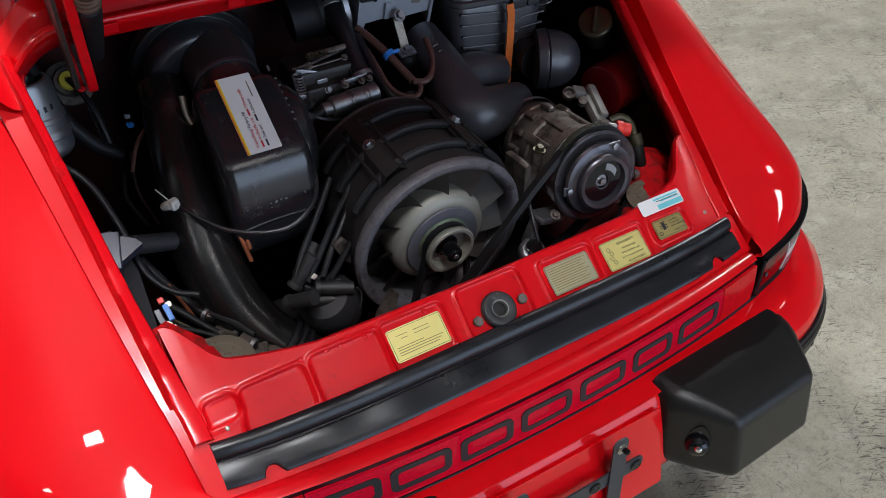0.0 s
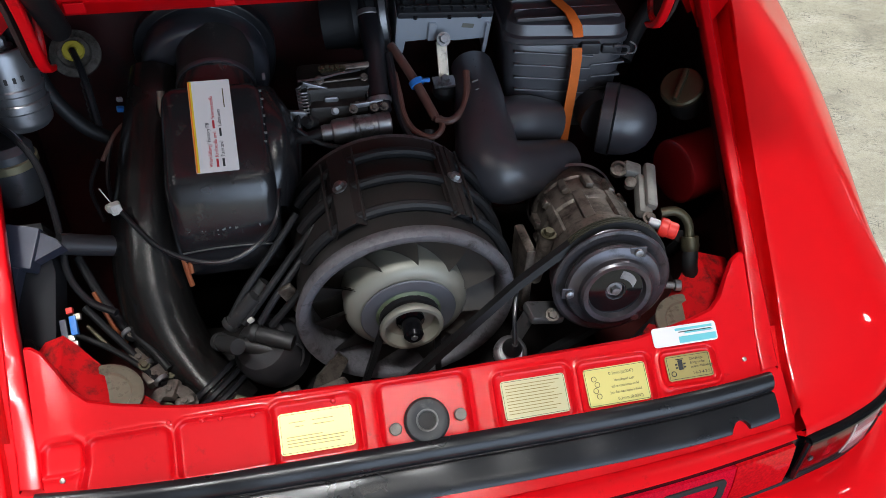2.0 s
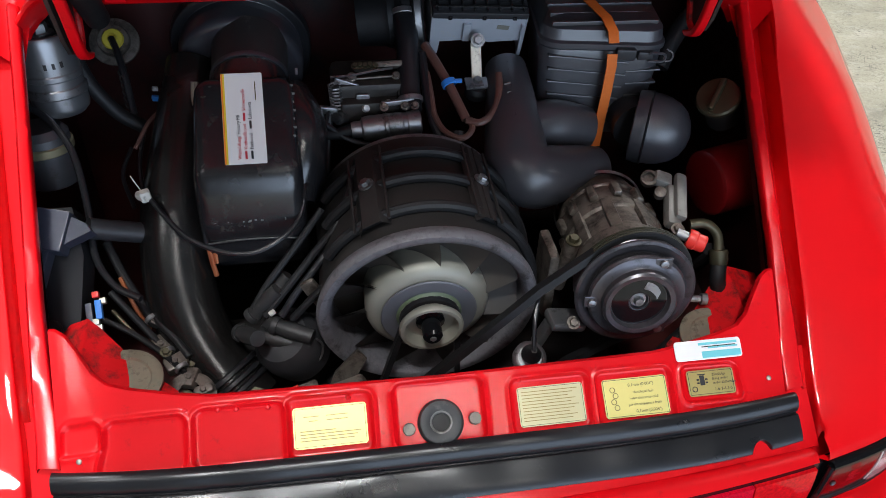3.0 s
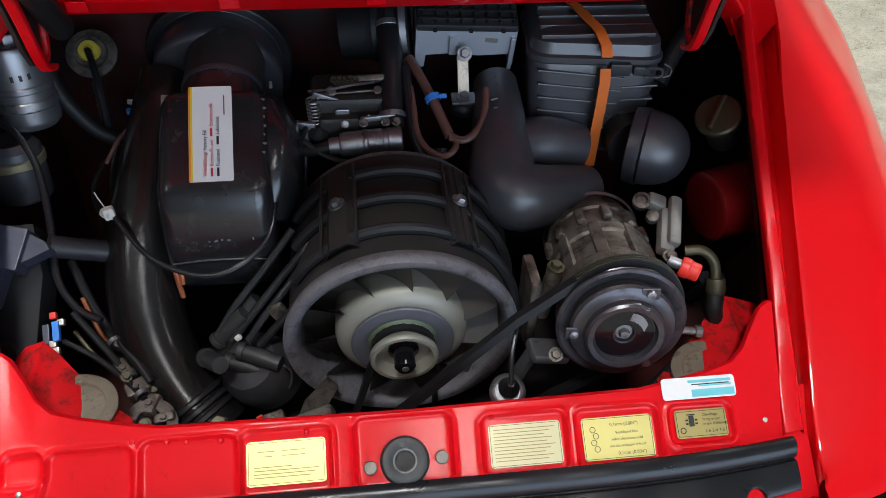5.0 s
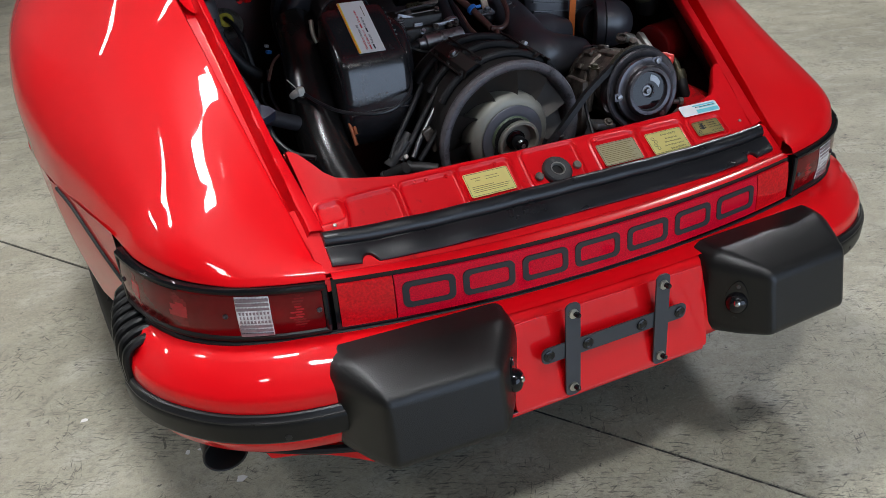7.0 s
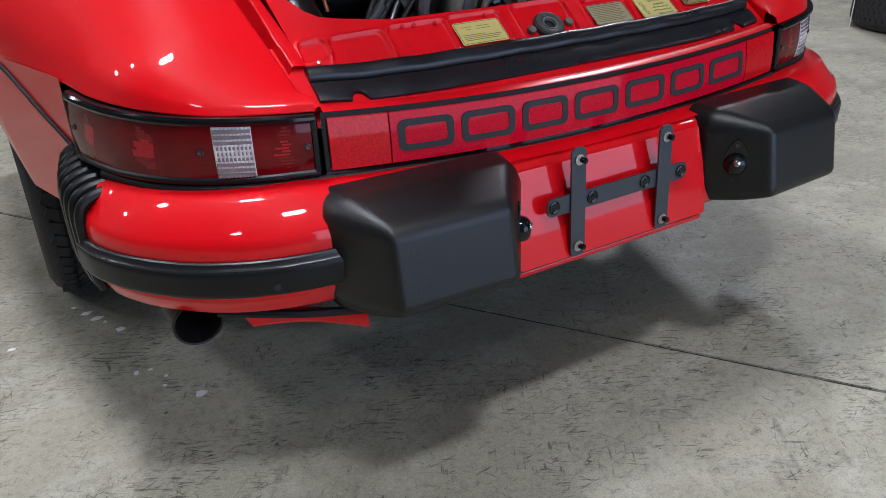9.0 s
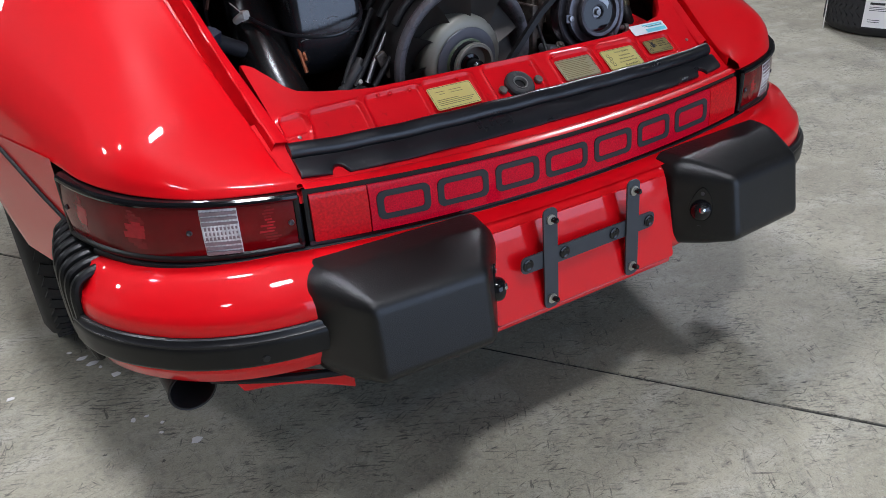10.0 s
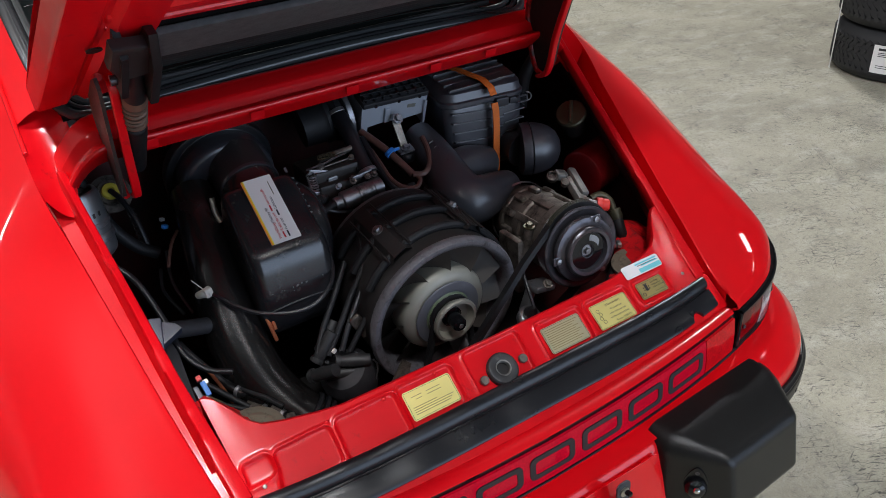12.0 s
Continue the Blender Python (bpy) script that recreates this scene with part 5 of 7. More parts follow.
for k in range(11):
    sh = Shape()
    rows = []
    a0 = k * math.tau / 11
    for r in np.linspace(0.080, 0.1255, 5):
        row = []
        for q in np.linspace(-1, 1, 6):
            a = a0 + q * 0.31 + (r - 0.08) * 2.0
            row.append(FC + FA * (-0.030 - 0.020 * q + 0.006 * q * q) + (Vector((1, 0, 0)) * math.cos(a) + FA.cross(Vector((1, 0, 0))) * math.sin(a)) * r)
        rows.append(row)
    g = grid_shape(rows)
    back = grid_shape([[p + FA * -0.003 for p in row] for row in rows])
    sh.join(g).join(back)
    part("blade", sh, FAN_BLADE, fan, flip=False)
part("inner_disc", lathe([(0.126, -0.050), (0.0, -0.050)], FC, FA, 40, False), FAN_BLADE, fan, flip=False)
part("pulley_disc", lathe([(0.040, 0.0035), (0.0635, 0.0050), (0.0640, 0.0065), (0.0625, 0.0080), (0.0500, 0.0090), (0.0460, 0.0070), (0.040, 0.0065)], FC, FA, 64, False), FAN_DISC, fan, "blue-grey disc behind the fan pulley")
pul = part("fan_pulley", lathe([(0.030, -0.006), (0.047, -0.002), (0.0475, 0.003), (0.040, 0.010), (0.0345, 0.014), (0.0345, 0.018), (0.042, 0.026), (0.0425, 0.031), (0.0405, 0.034), (0.036, 0.034), (0.034, 0.029), (0.032, 0.018), (0.010, 0.014), (0.0, 0.014)], FC, FA, 60), FAN_HUB, fan, "worn fan pulley with a green groove", sharp=40)
part("groove_paint", lathe([(0.0462, 0.0038), (0.0405, 0.0102)], FC, FA, 60, False), GREEN_PAINT, pul)
part("hub_nut", lathe([(0.019, 0.012), (0.019, 0.020), (0.0135, 0.022), (0.013, 0.044), (0.010, 0.048), (0.0, 0.048)], FC, FA, 20), GLOSS_BLACK, fan, "black hub nut")
part("hub_shine_cap", lathe([(0.0046, 0.0482), (0.004, 0.0492), (0.0, 0.0494)], FC, FA, 12), STEEL, fan)


def belt(path, wide, thick, flat):
    """A flat band along a path; flat: the direction of its width."""
    w = Vector(flat).normalized()
    p = [Vector(q) for q in path]
    loops = []
    for i, q in enumerate(p):
        t = (p[min(i + 1, len(p) - 1)] - p[max(i - 1, 0)]).normalized()
        n = t.cross(w).normalized()
        loops.append([q + w * wide / 2 + n * thick / 2, q - w * wide / 2 + n * thick / 2 * 0.8, q - w * wide / 2 - n * thick / 2 * 0.8, q + w * wide / 2 - n * thick / 2])
    return rings(loops)


fb = []
for k in range(13):
    a = radians(-105 + 210 * k / 12)
    fb.append(FC + FA * 0.016 + Vector((math.sin(a), 0, math.cos(a))) * 0.037)
start, end = fb[0], fb[-1]
fb = [Vector((-0.050, 0.235, 0.36)), (start + Vector((-0.035, 0.0, -0.13)))] + fb + [(end + Vector((0.006, 0.0, -0.13))), Vector((0.055, 0.235, 0.36))]
part("fan_belt", belt(fb, 0.011, 0.008, FA), RUBBER_MATT, car, "black fan belt")

# air conditioning compressor
CC = Vector((0.268, 0.213, 0.677))
CA = Vector((-0.10, -0.985, 0.12)).normalized()
comp = part("compressor", lathe([(0.0, -0.205), (0.048, -0.205), (0.058, -0.198), (0.060, -0.172), (0.064, -0.170), (0.064, -0.160), (0.061, -0.157), (0.061, -0.118), (0.066, -0.115), (0.066, -0.100), (0.062, -0.097), (0.062, -0.050), (0.067, -0.046), (0.067, -0.030), (0.060, -0.020), (0.052, -0.012), (0.0, -0.012)], CC, CA, 56), ALU_DIRTY, car, "grimy air conditioning compressor with a belt pulley", sharp=30)
for k in range(9):
    a = k * math.tau / 9
    b1 = CA.orthogonal().normalized()
    b2 = CA.cross(b1)
    d = b1 * math.cos(a) + b2 * math.sin(a)
    part("rib", block((0.010, 0.070, 0.016), axes(CC + CA * -0.082 + d * 0.063, d, CA), 0.003), ALU_DIRTY, comp)
part("bearing_ring", lathe([(0.062, -0.030), (0.069, -0.027), (0.071, -0.022), (0.069, -0.016), (0.060, -0.012)], CC, CA, 56, False), OLIVE, comp, "olive plated front ring")
for k in range(12):
    a = k * math.tau / 12 + 0.2
    b1 = CA.orthogonal().normalized()
    d = b1 * math.cos(a) + CA.cross(b1) * math.sin(a)
    part("lug", block((0.012, 0.030, 0.013), axes(CC + CA * -0.140 + d * 0.064, d, CA), 0.004), ALU_DIRTY, comp)
part("seam_ring", lathe([(0.0635, -0.198), (0.066, -0.194), (0.0635, -0.190)], CC, CA, 48, False), STEEL, comp)
prof = [(0.050, -0.022)]
for k in range(5):
    h = -0.020 + k * 0.0052
    prof += [(0.0725, h), (0.0700, h + 0.0026)]
prof += [(0.0725, 0.007), (0.0765, 0.009), (0.0765, 0.012), (0.073, 0.014), (0.066, 0.012), (0.060, 0.009), (0.050, 0.009)]
pulley = part("pulley", lathe(prof, CC, CA, 72, False), PULLEY, comp, "dark grooved compressor pulley", sharp=25)
part("clutch_disc", lathe([(0.0, 0.010), (0.056, 0.012), (0.0610, 0.016), (0.0620, 0.020), (0.0595, 0.024), (0.053, 0.025), (0.0475, 0.029), (0.0462, 0.036), (0.0435, 0.039), (0.0375, 0.038), (0.0350, 0.031), (0.020, 0.030), (0.012, 0.030), (0.011, 0.025), (0.0, 0.025)], CC, CA, 60), PULLEY, comp, "dark clutch disc", sharp=30)
part("clutch_hub", lathe([(0.0345, 0.0302), (0.0345, 0.0312), (0.014, 0.0312), (0.013, 0.0306)], CC, CA, 40, False), GLOSS_BLACK, comp)
part("clutch_nut", hexbolt(CC + CA * 0.025, CA, 0.0065, 0.009), STEEL, comp)
b1 = (Vector((0, 0, 1)) - CA * CA.z).normalized()
b2 = b1.cross(CA)
for a in (25, 145, 265):
    d = b1 * math.cos(radians(a)) + b2 * math.sin(radians(a))
    lug = block((0.022, 0.016, 0.004), Matrix.Translation(CC + CA * 0.023 + d * 0.0565) @ CA.to_track_quat("Z", "Y").to_matrix().to_4x4(), 0.0015)
    part("clutch_lug", lug, PULLEY, comp)
    part("rivet", lathe([(0.0055, 0), (0.005, 0.003), (0.0, 0.004)], CC + CA * 0.0255 + d * 0.0575, CA, 14), STEEL, comp)
arc = []
for k in range(8):
    a = radians(20 + 60 * k / 7)
    arc.append((CC + CA * 0.0316 + (b1 * math.sin(a) + b2 * math.cos(a)) * -0.0 + (b1 * math.sin(a) + b2 * math.cos(a)) * 0.025))
part("clutch_label", belt(arc, 0.011, 0.0004, (b1 + b2 * 0.3)), STEEL, comp, "curved foil label")
# hose manifold on the compressor
part("manifold", block((0.022, 0.070, 0.018), place(0.354, 0.318, 0.718, (1, -0.25, -0.3), (0.25, 1, 0.28)), 0.006), ALU_GREY, comp, "light alloy hose manifold")
part("port", lathe([(0.0115, 0), (0.0115, 0.009), (0.0075, 0.010), (0.0070, 0.004), (0.0, 0.004)], (0.334, 0.364, 0.732), (-0.2, -0.5, 0.85), 24), ALU_DIRTY, comp)
part("port", lathe([(0.008, 0), (0.008, 0.010), (0.005, 0.011), (0.0, 0.011)], (0.338, 0.332, 0.730), (-0.2, -0.5, 0.85), 24), ALU_DIRTY, comp)
part("arm", block((0.017, 0.078, 0.014), place(0.366, 0.326, 0.728, (1, -0.25, -0.3), (0.22, 1, 0.30)), 0.005).join(block((0.026, 0.022, 0.016), place(0.352, 0.360, 0.734, (1, -0.25, -0.3), (0.25, 1, 0.28)), 0.005)), ALU_GREY, comp)
part("bolt", hexbolt((0.345, 0.275, 0.714), (-0.1, -0.4, 0.9), 0.006, 0.007), ALU_DIRTY, comp)
part("valve_cap", lathe([(0.012, 0), (0.013, 0.003), (0.013, 0.010), (0.0115, 0.012), (0.0115, 0.022), (0.010, 0.024), (0.0, 0.024)], (0.352, 0.258, 0.713), (0.75, -0.45, -0.15), 12), RED_CAP, comp, "red plastic service valve cap")
part("cap_neck", lathe([(0.007, 0), (0.007, 0.02)], (0.340, 0.266, 0.716), (0.75, -0.45, -0.15), 14), STEEL, comp)
part("elbow", tube([(0.376, 0.300, 0.700), (0.398, 0.296, 0.702), (0.412, 0.285, 0.690), (0.412, 0.268, 0.668)], 0.0068, 12), OLIVE, comp, "plated elbow pipe")
part("ferrule", lathe([(0.012, 0), (0.013, 0.004), (0.012, 0.008), (0.013, 0.012), (0.012, 0.018), (0.010, 0.022)], (0.412, 0.272, 0.675), (0.0, -0.5, -0.75), 18), OLIVE, comp)
part("hose", tube([(0.412, 0.262, 0.660), (0.410, 0.250, 0.640), (0.420, 0.245, 0.600), (0.40, 0.26, 0.54)], 0.011, 12), RUBBER_MATT, comp)
part("hose", tube([(0.405, 0.282, 0.668), (0.43, 0.30, 0.650), (0.45, 0.33, 0.62), (0.44, 0.36, 0.56)], 0.009, 10), RUBBER_MATT, comp)
part("long_bolt", lathe([(0.005, 0), (0.005, 0.045), (0.008, 0.046), (0.008, 0.054), (0.0, 0.055)], (0.335, 0.238, 0.628), (0.95, -0.2, 0.0), 10), STEEL, comp)
part("post", lathe([(0.010, 0), (0.010, 0.085), (0.006, 0.086)], (0.192, 0.275, 0.632), (0.08, -0.12, 0.99), 16), ALU_DIRTY, comp, "bolt post beside the compressor")
part("bolt", hexbolt((0.199, 0.264, 0.717), (0.08, -0.12, 0.99), 0.007, 0.008), OLIVE, comp)
part("bracket", block((0.014, 0.06, 0.11), place(0.178, 0.290, 0.640), 0.004), ALU_DIRTY, comp)
part("bracket", block((0.05, 0.035, 0.014), place(0.190, 0.222, 0.618, (1, 0.1, -0.25)), 0.005), STEEL, comp, "alloy belt tensioner bracket")
part("bracket", block((0.012, 0.02, 0.06), place(0.166, 0.225, 0.600, (1, 0, -0.4)), 0.004), STEEL, comp)
part("tensioner_bolt", hexbolt((0.196, 0.208, 0.626), (0, -0.6, 0.8), 0.006, 0.006), ALU_DIRTY, comp)
# belt from the compressor pulley down to the crank
cb = []
for k in range(18):
    a = radians(-46 + 190 * k / 17)
    cb.append(CC + CA * -0.008 + (b1 * math.cos(a) + Vector((1, 0, 0)) * math.sin(a)) * 0.0755)
cb = [Vector((-0.10, 0.190, 0.450)), Vector((-0.02, 0.195, 0.531)), Vector((0.05, 0.199, 0.601)), Vector((0.145, 0.208, 0.692))] + cb + [Vector((0.21, 0.235, 0.52)), Vector((0.06, 0.22, 0.40))]
drive = part("compressor_belt", belt(cb, 0.014, 0.010, CA), RUBBER_MATT, car, "black ribbed compressor belt")
for off in (-0.0045, 0.0, 0.0045):
    part("belt_rib", tube([q + CA * off + (q - CC).normalized() * 0.0046 for q in cb[4:-6]], 0.0013, 5, 2), OLIVE_DARK, drive)

# heater blower housing with the fill sticker
blower = part("blower_housing", ellipse_loft([
    ((-0.200, 0.536, 0.8220), 0.0500, 0.0500, 18, 2.1), ((-0.203, 0.512, 0.807), 0.055, 0.054, 34, 2.5), ((-0.206, 0.488, 0.792), 0.062, 0.060, 52, 3.2),
    ((-0.205, 0.460, 0.768), 0.060, 0.056, 50, 4.0)], 40, False), PLASTIC, car, "black plastic heater blower housing with a rounded end", sharp=60)
side = spline([(0.476, 0.852), (0.448, 0.8370), (0.420, 0.8175), (0.386, 0.7925), (0.371, 0.778), (0.362, 0.760), (0.357, 0.735), (0.353, 0.700), (0.356, 0.660), (0.372, 0.628), (0.405, 0.610), (0.450, 0.625), (0.480, 0.690), (0.500, 0.760), (0.502, 0.815), (0.492, 0.845), (0.476, 0.852)], 5)[:-1]
mid = sum(side) / len(side)
loops = []
for dx, inset in ((-0.069, 0.050), (-0.069, 0.022), (-0.066, 0.010), (-0.060, 0.003), (-0.050, 0.0), (0.050, 0.0), (0.060, 0.003), (0.066, 0.010), (0.069, 0.022), (0.069, 0.050)):
    loops.append([(-0.2045 + dx * (1 - 0.10 * max(0, (q[1] - 0.78) / 0.1)), *(q + (mid - q) / np.linalg.norm(mid - q) * inset)) for q in side])
part("blower_box", rings(loops), PLASTIC, blower, "box-shaped lower half of the blower housing", sharp=60)
part("box_seam", tube([(-0.2045 + dx, 0.3515, 0.688 - 0.004 * (dx / 0.06) ** 2) for dx in (-0.060, -0.03, 0, 0.03, 0.060)], 0.0014, 6), PLASTIC_DULL, blower)
FLC, FLA = Vector((-0.216, 0.598, 0.806)), Vector((0, 0.95, 0.31)).normalized()


def arch(profile, at, way, seg=72, drop=1.45):
    """A lathe round the axis whose lower half is drawn out downwards, like the end of a fan scroll."""
    side = Vector((1, 0, 0))
    up = side.cross(way)
    loops = []
    for r, h in profile:
        loops.append([at + way * h + side * r * math.cos(a) + up * r * math.sin(a) * (drop if math.sin(a) < 0 else 1) for a in np.linspace(0, math.tau, seg, endpoint=False)])
    return rings(loops, False)


part("blower_flange", arch([(0.050, -0.002), (0.062, 0.000), (0.078, 0.001), (0.0835, 0.003), (0.0870, 0.007), (0.0885, 0.013), (0.0890, 0.032), (0.0870, 0.036), (0.0870, 0.046), (0.0915, 0.048)], FLC, FLA), FLANGE, blower, "arched black end of the blower scroll", sharp=35)
part("flange_lip", arch([(0.0880, 0.046), (0.0960, 0.046), (0.0995, 0.048), (0.1010, 0.053), (0.1010, 0.064), (0.098, 0.070), (0.085, 0.074), (0.030, 0.076)], FLC, FLA), RUBBER, blower, "black outer lip of the scroll", sharp=40)
NKA = Vector((0, 0.95, 0.31)).normalized()
NKC = Vector((-0.2, 0.533, 0.8215))
part("neck", lathe([(0.0500, -0.004), (0.0515, 0.0), (0.0520, 0.006), (0.0530, 0.070)], NKC, NKA, 56, False), BOOT, blower, "dusty brown-black neck of the blower")
part("neck_rim", lathe([(0.0505, -0.003), (0.0527, -0.0035), (0.0537, -0.001), (0.0537, 0.0025), (0.0520, 0.0040)], NKC, NKA, 56, False), FLANGE, blower, "thin shiny rim of the neck")
part("hose_clamp", tube([(-0.272, 0.52, 0.83), (-0.274, 0.51, 0.808), (-0.270, 0.505, 0.790)], 0.005, 8), ZINC, blower)
# right-hand half with its moulded edge
part("blower_side", ellipse_loft([((-0.148, 0.552, 0.800), 0.024, 0.058, 54, 2.4), ((-0.135, 0.500, 0.772), 0.034, 0.074, 54, 2.4), ((-0.138, 0.450, 0.728), 0.034, 0.066, 50, 2.4), ((-0.146, 0.415, 0.690), 0.026, 0.05, 46, 2.2)], 30), PLASTIC, blower, "moulded side of the blower housing", sharp=60)
for k in range(6):
    p = Vector((-0.136 - 0.002 * k, 0.522 - 0.019 * k, 0.838 - 0.0165 * k))
    part("moulded_mark", block((0.004, 0.010, 0.002), place(*p, (1, 0, 0), (0, 0.8, 0.6)), 0.0005), FAN_RING, blower)
# scuffed band on the housing front
random.seed(11)
for k in range(46):
    x = -0.254 + 0.100 * random.random()
    part("scuff", block((random.uniform(0.0008, 0.0030), 0.0007, random.uniform(0.0006, 0.0030)), pose(x, 0.3537 + 0.0004 * random.random(), 0.704 + random.choice((-0.004, 0.0, 0.0, 0.010)) + 0.003 * random.random()), 0), SCUFF_GLINT, blower)
# sticker
sx, sy = Vector((1, 0.03, -0.02)).normalized(), Vector((-0.02, 0.81, 0.585)).normalized()
sm = axes((-0.2045, 0.4280, 0.8240), sx, sy)
sticker = part("fill_sticker", prism(rounded(0.052, 0.125, 0.002), 0.0005, sm), LABEL_WHITE, car, "white factory fill sticker with red and yellow edge stripes")
part("stripe", block((0.0022, 0.124, 0.0003), sm @ pose(-0.0247, 0, 0.0006), 0), ORANGE_PRINT, sticker)
part("stripe", block((0.0022, 0.124, 0.0003), sm @ pose(-0.0225, 0, 0.0006), 0), YELLOW_PRINT, sticker)
st = sm @ pose(0, 0, 0.0007, 0, 0, 90)
writing("sticker_text", "Werkfüllung", 0.0066, st @ pose(-0.056, 0.0050, 0), INK_RED, sticker, spacing=0.92)
writing("sticker_text", "/ Factory Fill", 0.0066, st @ pose(-0.0255, 0.0050, 0), INK, sticker, spacing=0.92)
bars(sticker, st, [(-0.056, -0.045, -0.0008, 0.0028), (-0.004, 0.007, -0.0008, 0.0028)], INK_RED)
writing("sticker_text", "Kraftstoffe und", 0.0064, st @ pose(-0.0430, -0.0028, 0), INK_RED, sticker, spacing=0.9)
writing("sticker_text", "Schmierstoffe", 0.0064, st @ pose(0.0090, -0.0028, 0), INK_RED, sticker, spacing=0.9)
bars(sticker, st, [(-0.056, -0.045, -0.0082, 0.0028), (-0.015, -0.004, -0.0082, 0.0028)], INK)
writing("sticker_text", "Fuels and", 0.0064, st @ pose(-0.0430, -0.0102, 0), INK, sticker, spacing=0.9)
writing("sticker_text", "Lubricants", 0.0064, st @ pose(-0.0020, -0.0102, 0), INK, sticker, spacing=0.9)
bars(sticker, st, [(0.024, 0.050, -0.0165, 0.0014)], INK_BROWN)

# large heater duct on the left
duct = part("heater_duct", tube([(-0.285, 0.600, 0.815), (-0.292, 0.545, 0.778), (-0.305, 0.475, 0.725), (-0.314, 0.425, 0.680), (-0.316, 0.375, 0.625), (-0.304, 0.330, 0.570), (-0.272, 0.285, 0.520), (-0.232, 0.250, 0.478)], [0.036, 0.040, 0.043, 0.046, 0.047, 0.047, 0.046, 0.046], 32, 8), DUCT, car, "thick black plastic heater duct", sharp=60)
part("seam", tube([(-0.297, 0.425, 0.728), (-0.285, 0.378, 0.666), (-0.276, 0.320, 0.605), (-0.252, 0.272, 0.550)], 0.0016, 6), PLASTIC, duct)
for k, o in enumerate((0.0, 0.012, 0.024)):
    part("clamp", lathe([(0.047, 0), (0.051 + 0.002 * (k == 1), 0.002), (0.051 + 0.002 * (k == 1), 0.007), (0.047, 0.009)], Vector((-0.264, 0.278, 0.512)) + Vector((0.60, -0.52, -0.61)) * o, (0.60, -0.52, -0.61), 36, False), RUBBER, duct)
part("duct_end", tube([(-0.215, 0.236, 0.462), (-0.18, 0.205, 0.435), (-0.13, 0.19, 0.42)], [0.046, 0.046, 0.044], 26), RUBBER_MATT, duct)
tie = part("cable_tie", tube([(-0.352, 0.418, 0.722), (-0.345, 0.403, 0.731), (-0.336, 0.396, 0.733)], [0.006, 0.007, 0.005], 10), WHITE_PLASTIC, car, "white cable clip with a loose black cable")
part("clip_head", block((0.014, 0.012, 0.016), place(-0.340, 0.400, 0.733, (1, 0.3, 0.1)), 0.003), WHITE_PLASTIC, tie)
part("tie_tail", tube([(-0.345, 0.405, 0.738), (-0.352, 0.412, 0.747), (-0.357, 0.418, 0.753)], 0.0009, 6), WHITE_PLASTIC, tie)
part("cable", tube([(-0.334, 0.398, 0.728), (-0.312, 0.372, 0.712), (-0.285, 0.345, 0.700), (-0.245, 0.322, 0.694), (-0.205, 0.314, 0.695), (-0.168, 0.326, 0.706), (-0.143, 0.355, 0.718), (-0.132, 0.395, 0.745), (-0.108, 0.47, 0.77), (-0.095, 0.52, 0.775)], 0.0034, 8), RUBBER, tie)
# left wall: fuel filter pair, hoses, fuse box
filt = part("fuel_filter", lathe([(0.0, 0), (0.030, 0.0), (0.036, 0.006), (0.0375, 0.012), (0.0375, 0.052), (0.0395, 0.054), (0.0395, 0.060), (0.0375, 0.062), (0.0375, 0.105), (0.034, 0.112), (0.030, 0.113), (0.030, 0.107), (0.0, 0.107)], (-0.465, 0.572, 0.768), (-0.03, 0.10, 0.99), 32), FILTER, car, "silver fuel filter canister")
part("band", lathe([(0.0385, 0.028), (0.0400, 0.030), (0.0400, 0.040), (0.0385, 0.042)], (-0.465, 0.572, 0.768), (-0.03, 0.10, 0.99), 32, False), STEEL, filt)
part("union", hexbolt((-0.469, 0.583, 0.876), (-0.03, 0.10, 0.99), 0.012, 0.016), STEEL, filt)
part("filter_top", lathe([(0.0302, 0.106), (0.0302, 0.1085), (0.0, 0.1085)], (-0.465, 0.572, 0.768), (-0.03, 0.10, 0.99), 28), BLACK_PAINT, filt)
for k, h in enumerate((0.072, 0.080, 0.088)):
    part("print_bar", block((0.004, 0.0008, 0.008), Matrix.Translation(Vector((-0.465, 0.572, 0.768)) + Vector((-0.03, 0.10, 0.99)) * 0.080) @ pose(0, 0, 0, 0, 0, 8 + 16 * k) @ pose(0.0, -0.0378, 0.0), 0), INK, filt)
filt2 = part("fuel_pump", lathe([(0.0, 0), (0.036, 0.0), (0.038, 0.005), (0.038, 0.075), (0.030, 0.085), (0.0, 0.085)], (-0.500, 0.548, 0.668), (-0.02, 0.10, 0.99), 28), FILTER, car, "grey metal fuel accumulator canister")
part("strap", lathe([(0.0385, 0.050), (0.041, 0.052), (0.041, 0.062), (0.0385, 0.064)], (-0.500, 0.548, 0.668), (-0.02, 0.10, 0.99), 28, False), LABEL_GREY, filt2)
part("fuel_hose", tube([(-0.470, 0.62, 0.915), (-0.452, 0.61, 0.884), (-0.440, 0.60, 0.840), (-0.428, 0.595, 0.795), (-0.400, 0.59, 0.750), (-0.370, 0.59, 0.725)], 0.0105, 12), RUBBER_MATT, car, "black fuel hose")
part("wiring_loom", tube([(-0.495, 0.53, 0.80), (-0.465, 0.51, 0.785), (-0.432, 0.46, 0.762), (-0.415, 0.40, 0.712), (-0.408, 0.355, 0.672), (-0.385, 0.325, 0.648), (-0.352, 0.305, 0.640)], 0.0048, 10), RUBBER, car, "black wiring loom along the left wall")
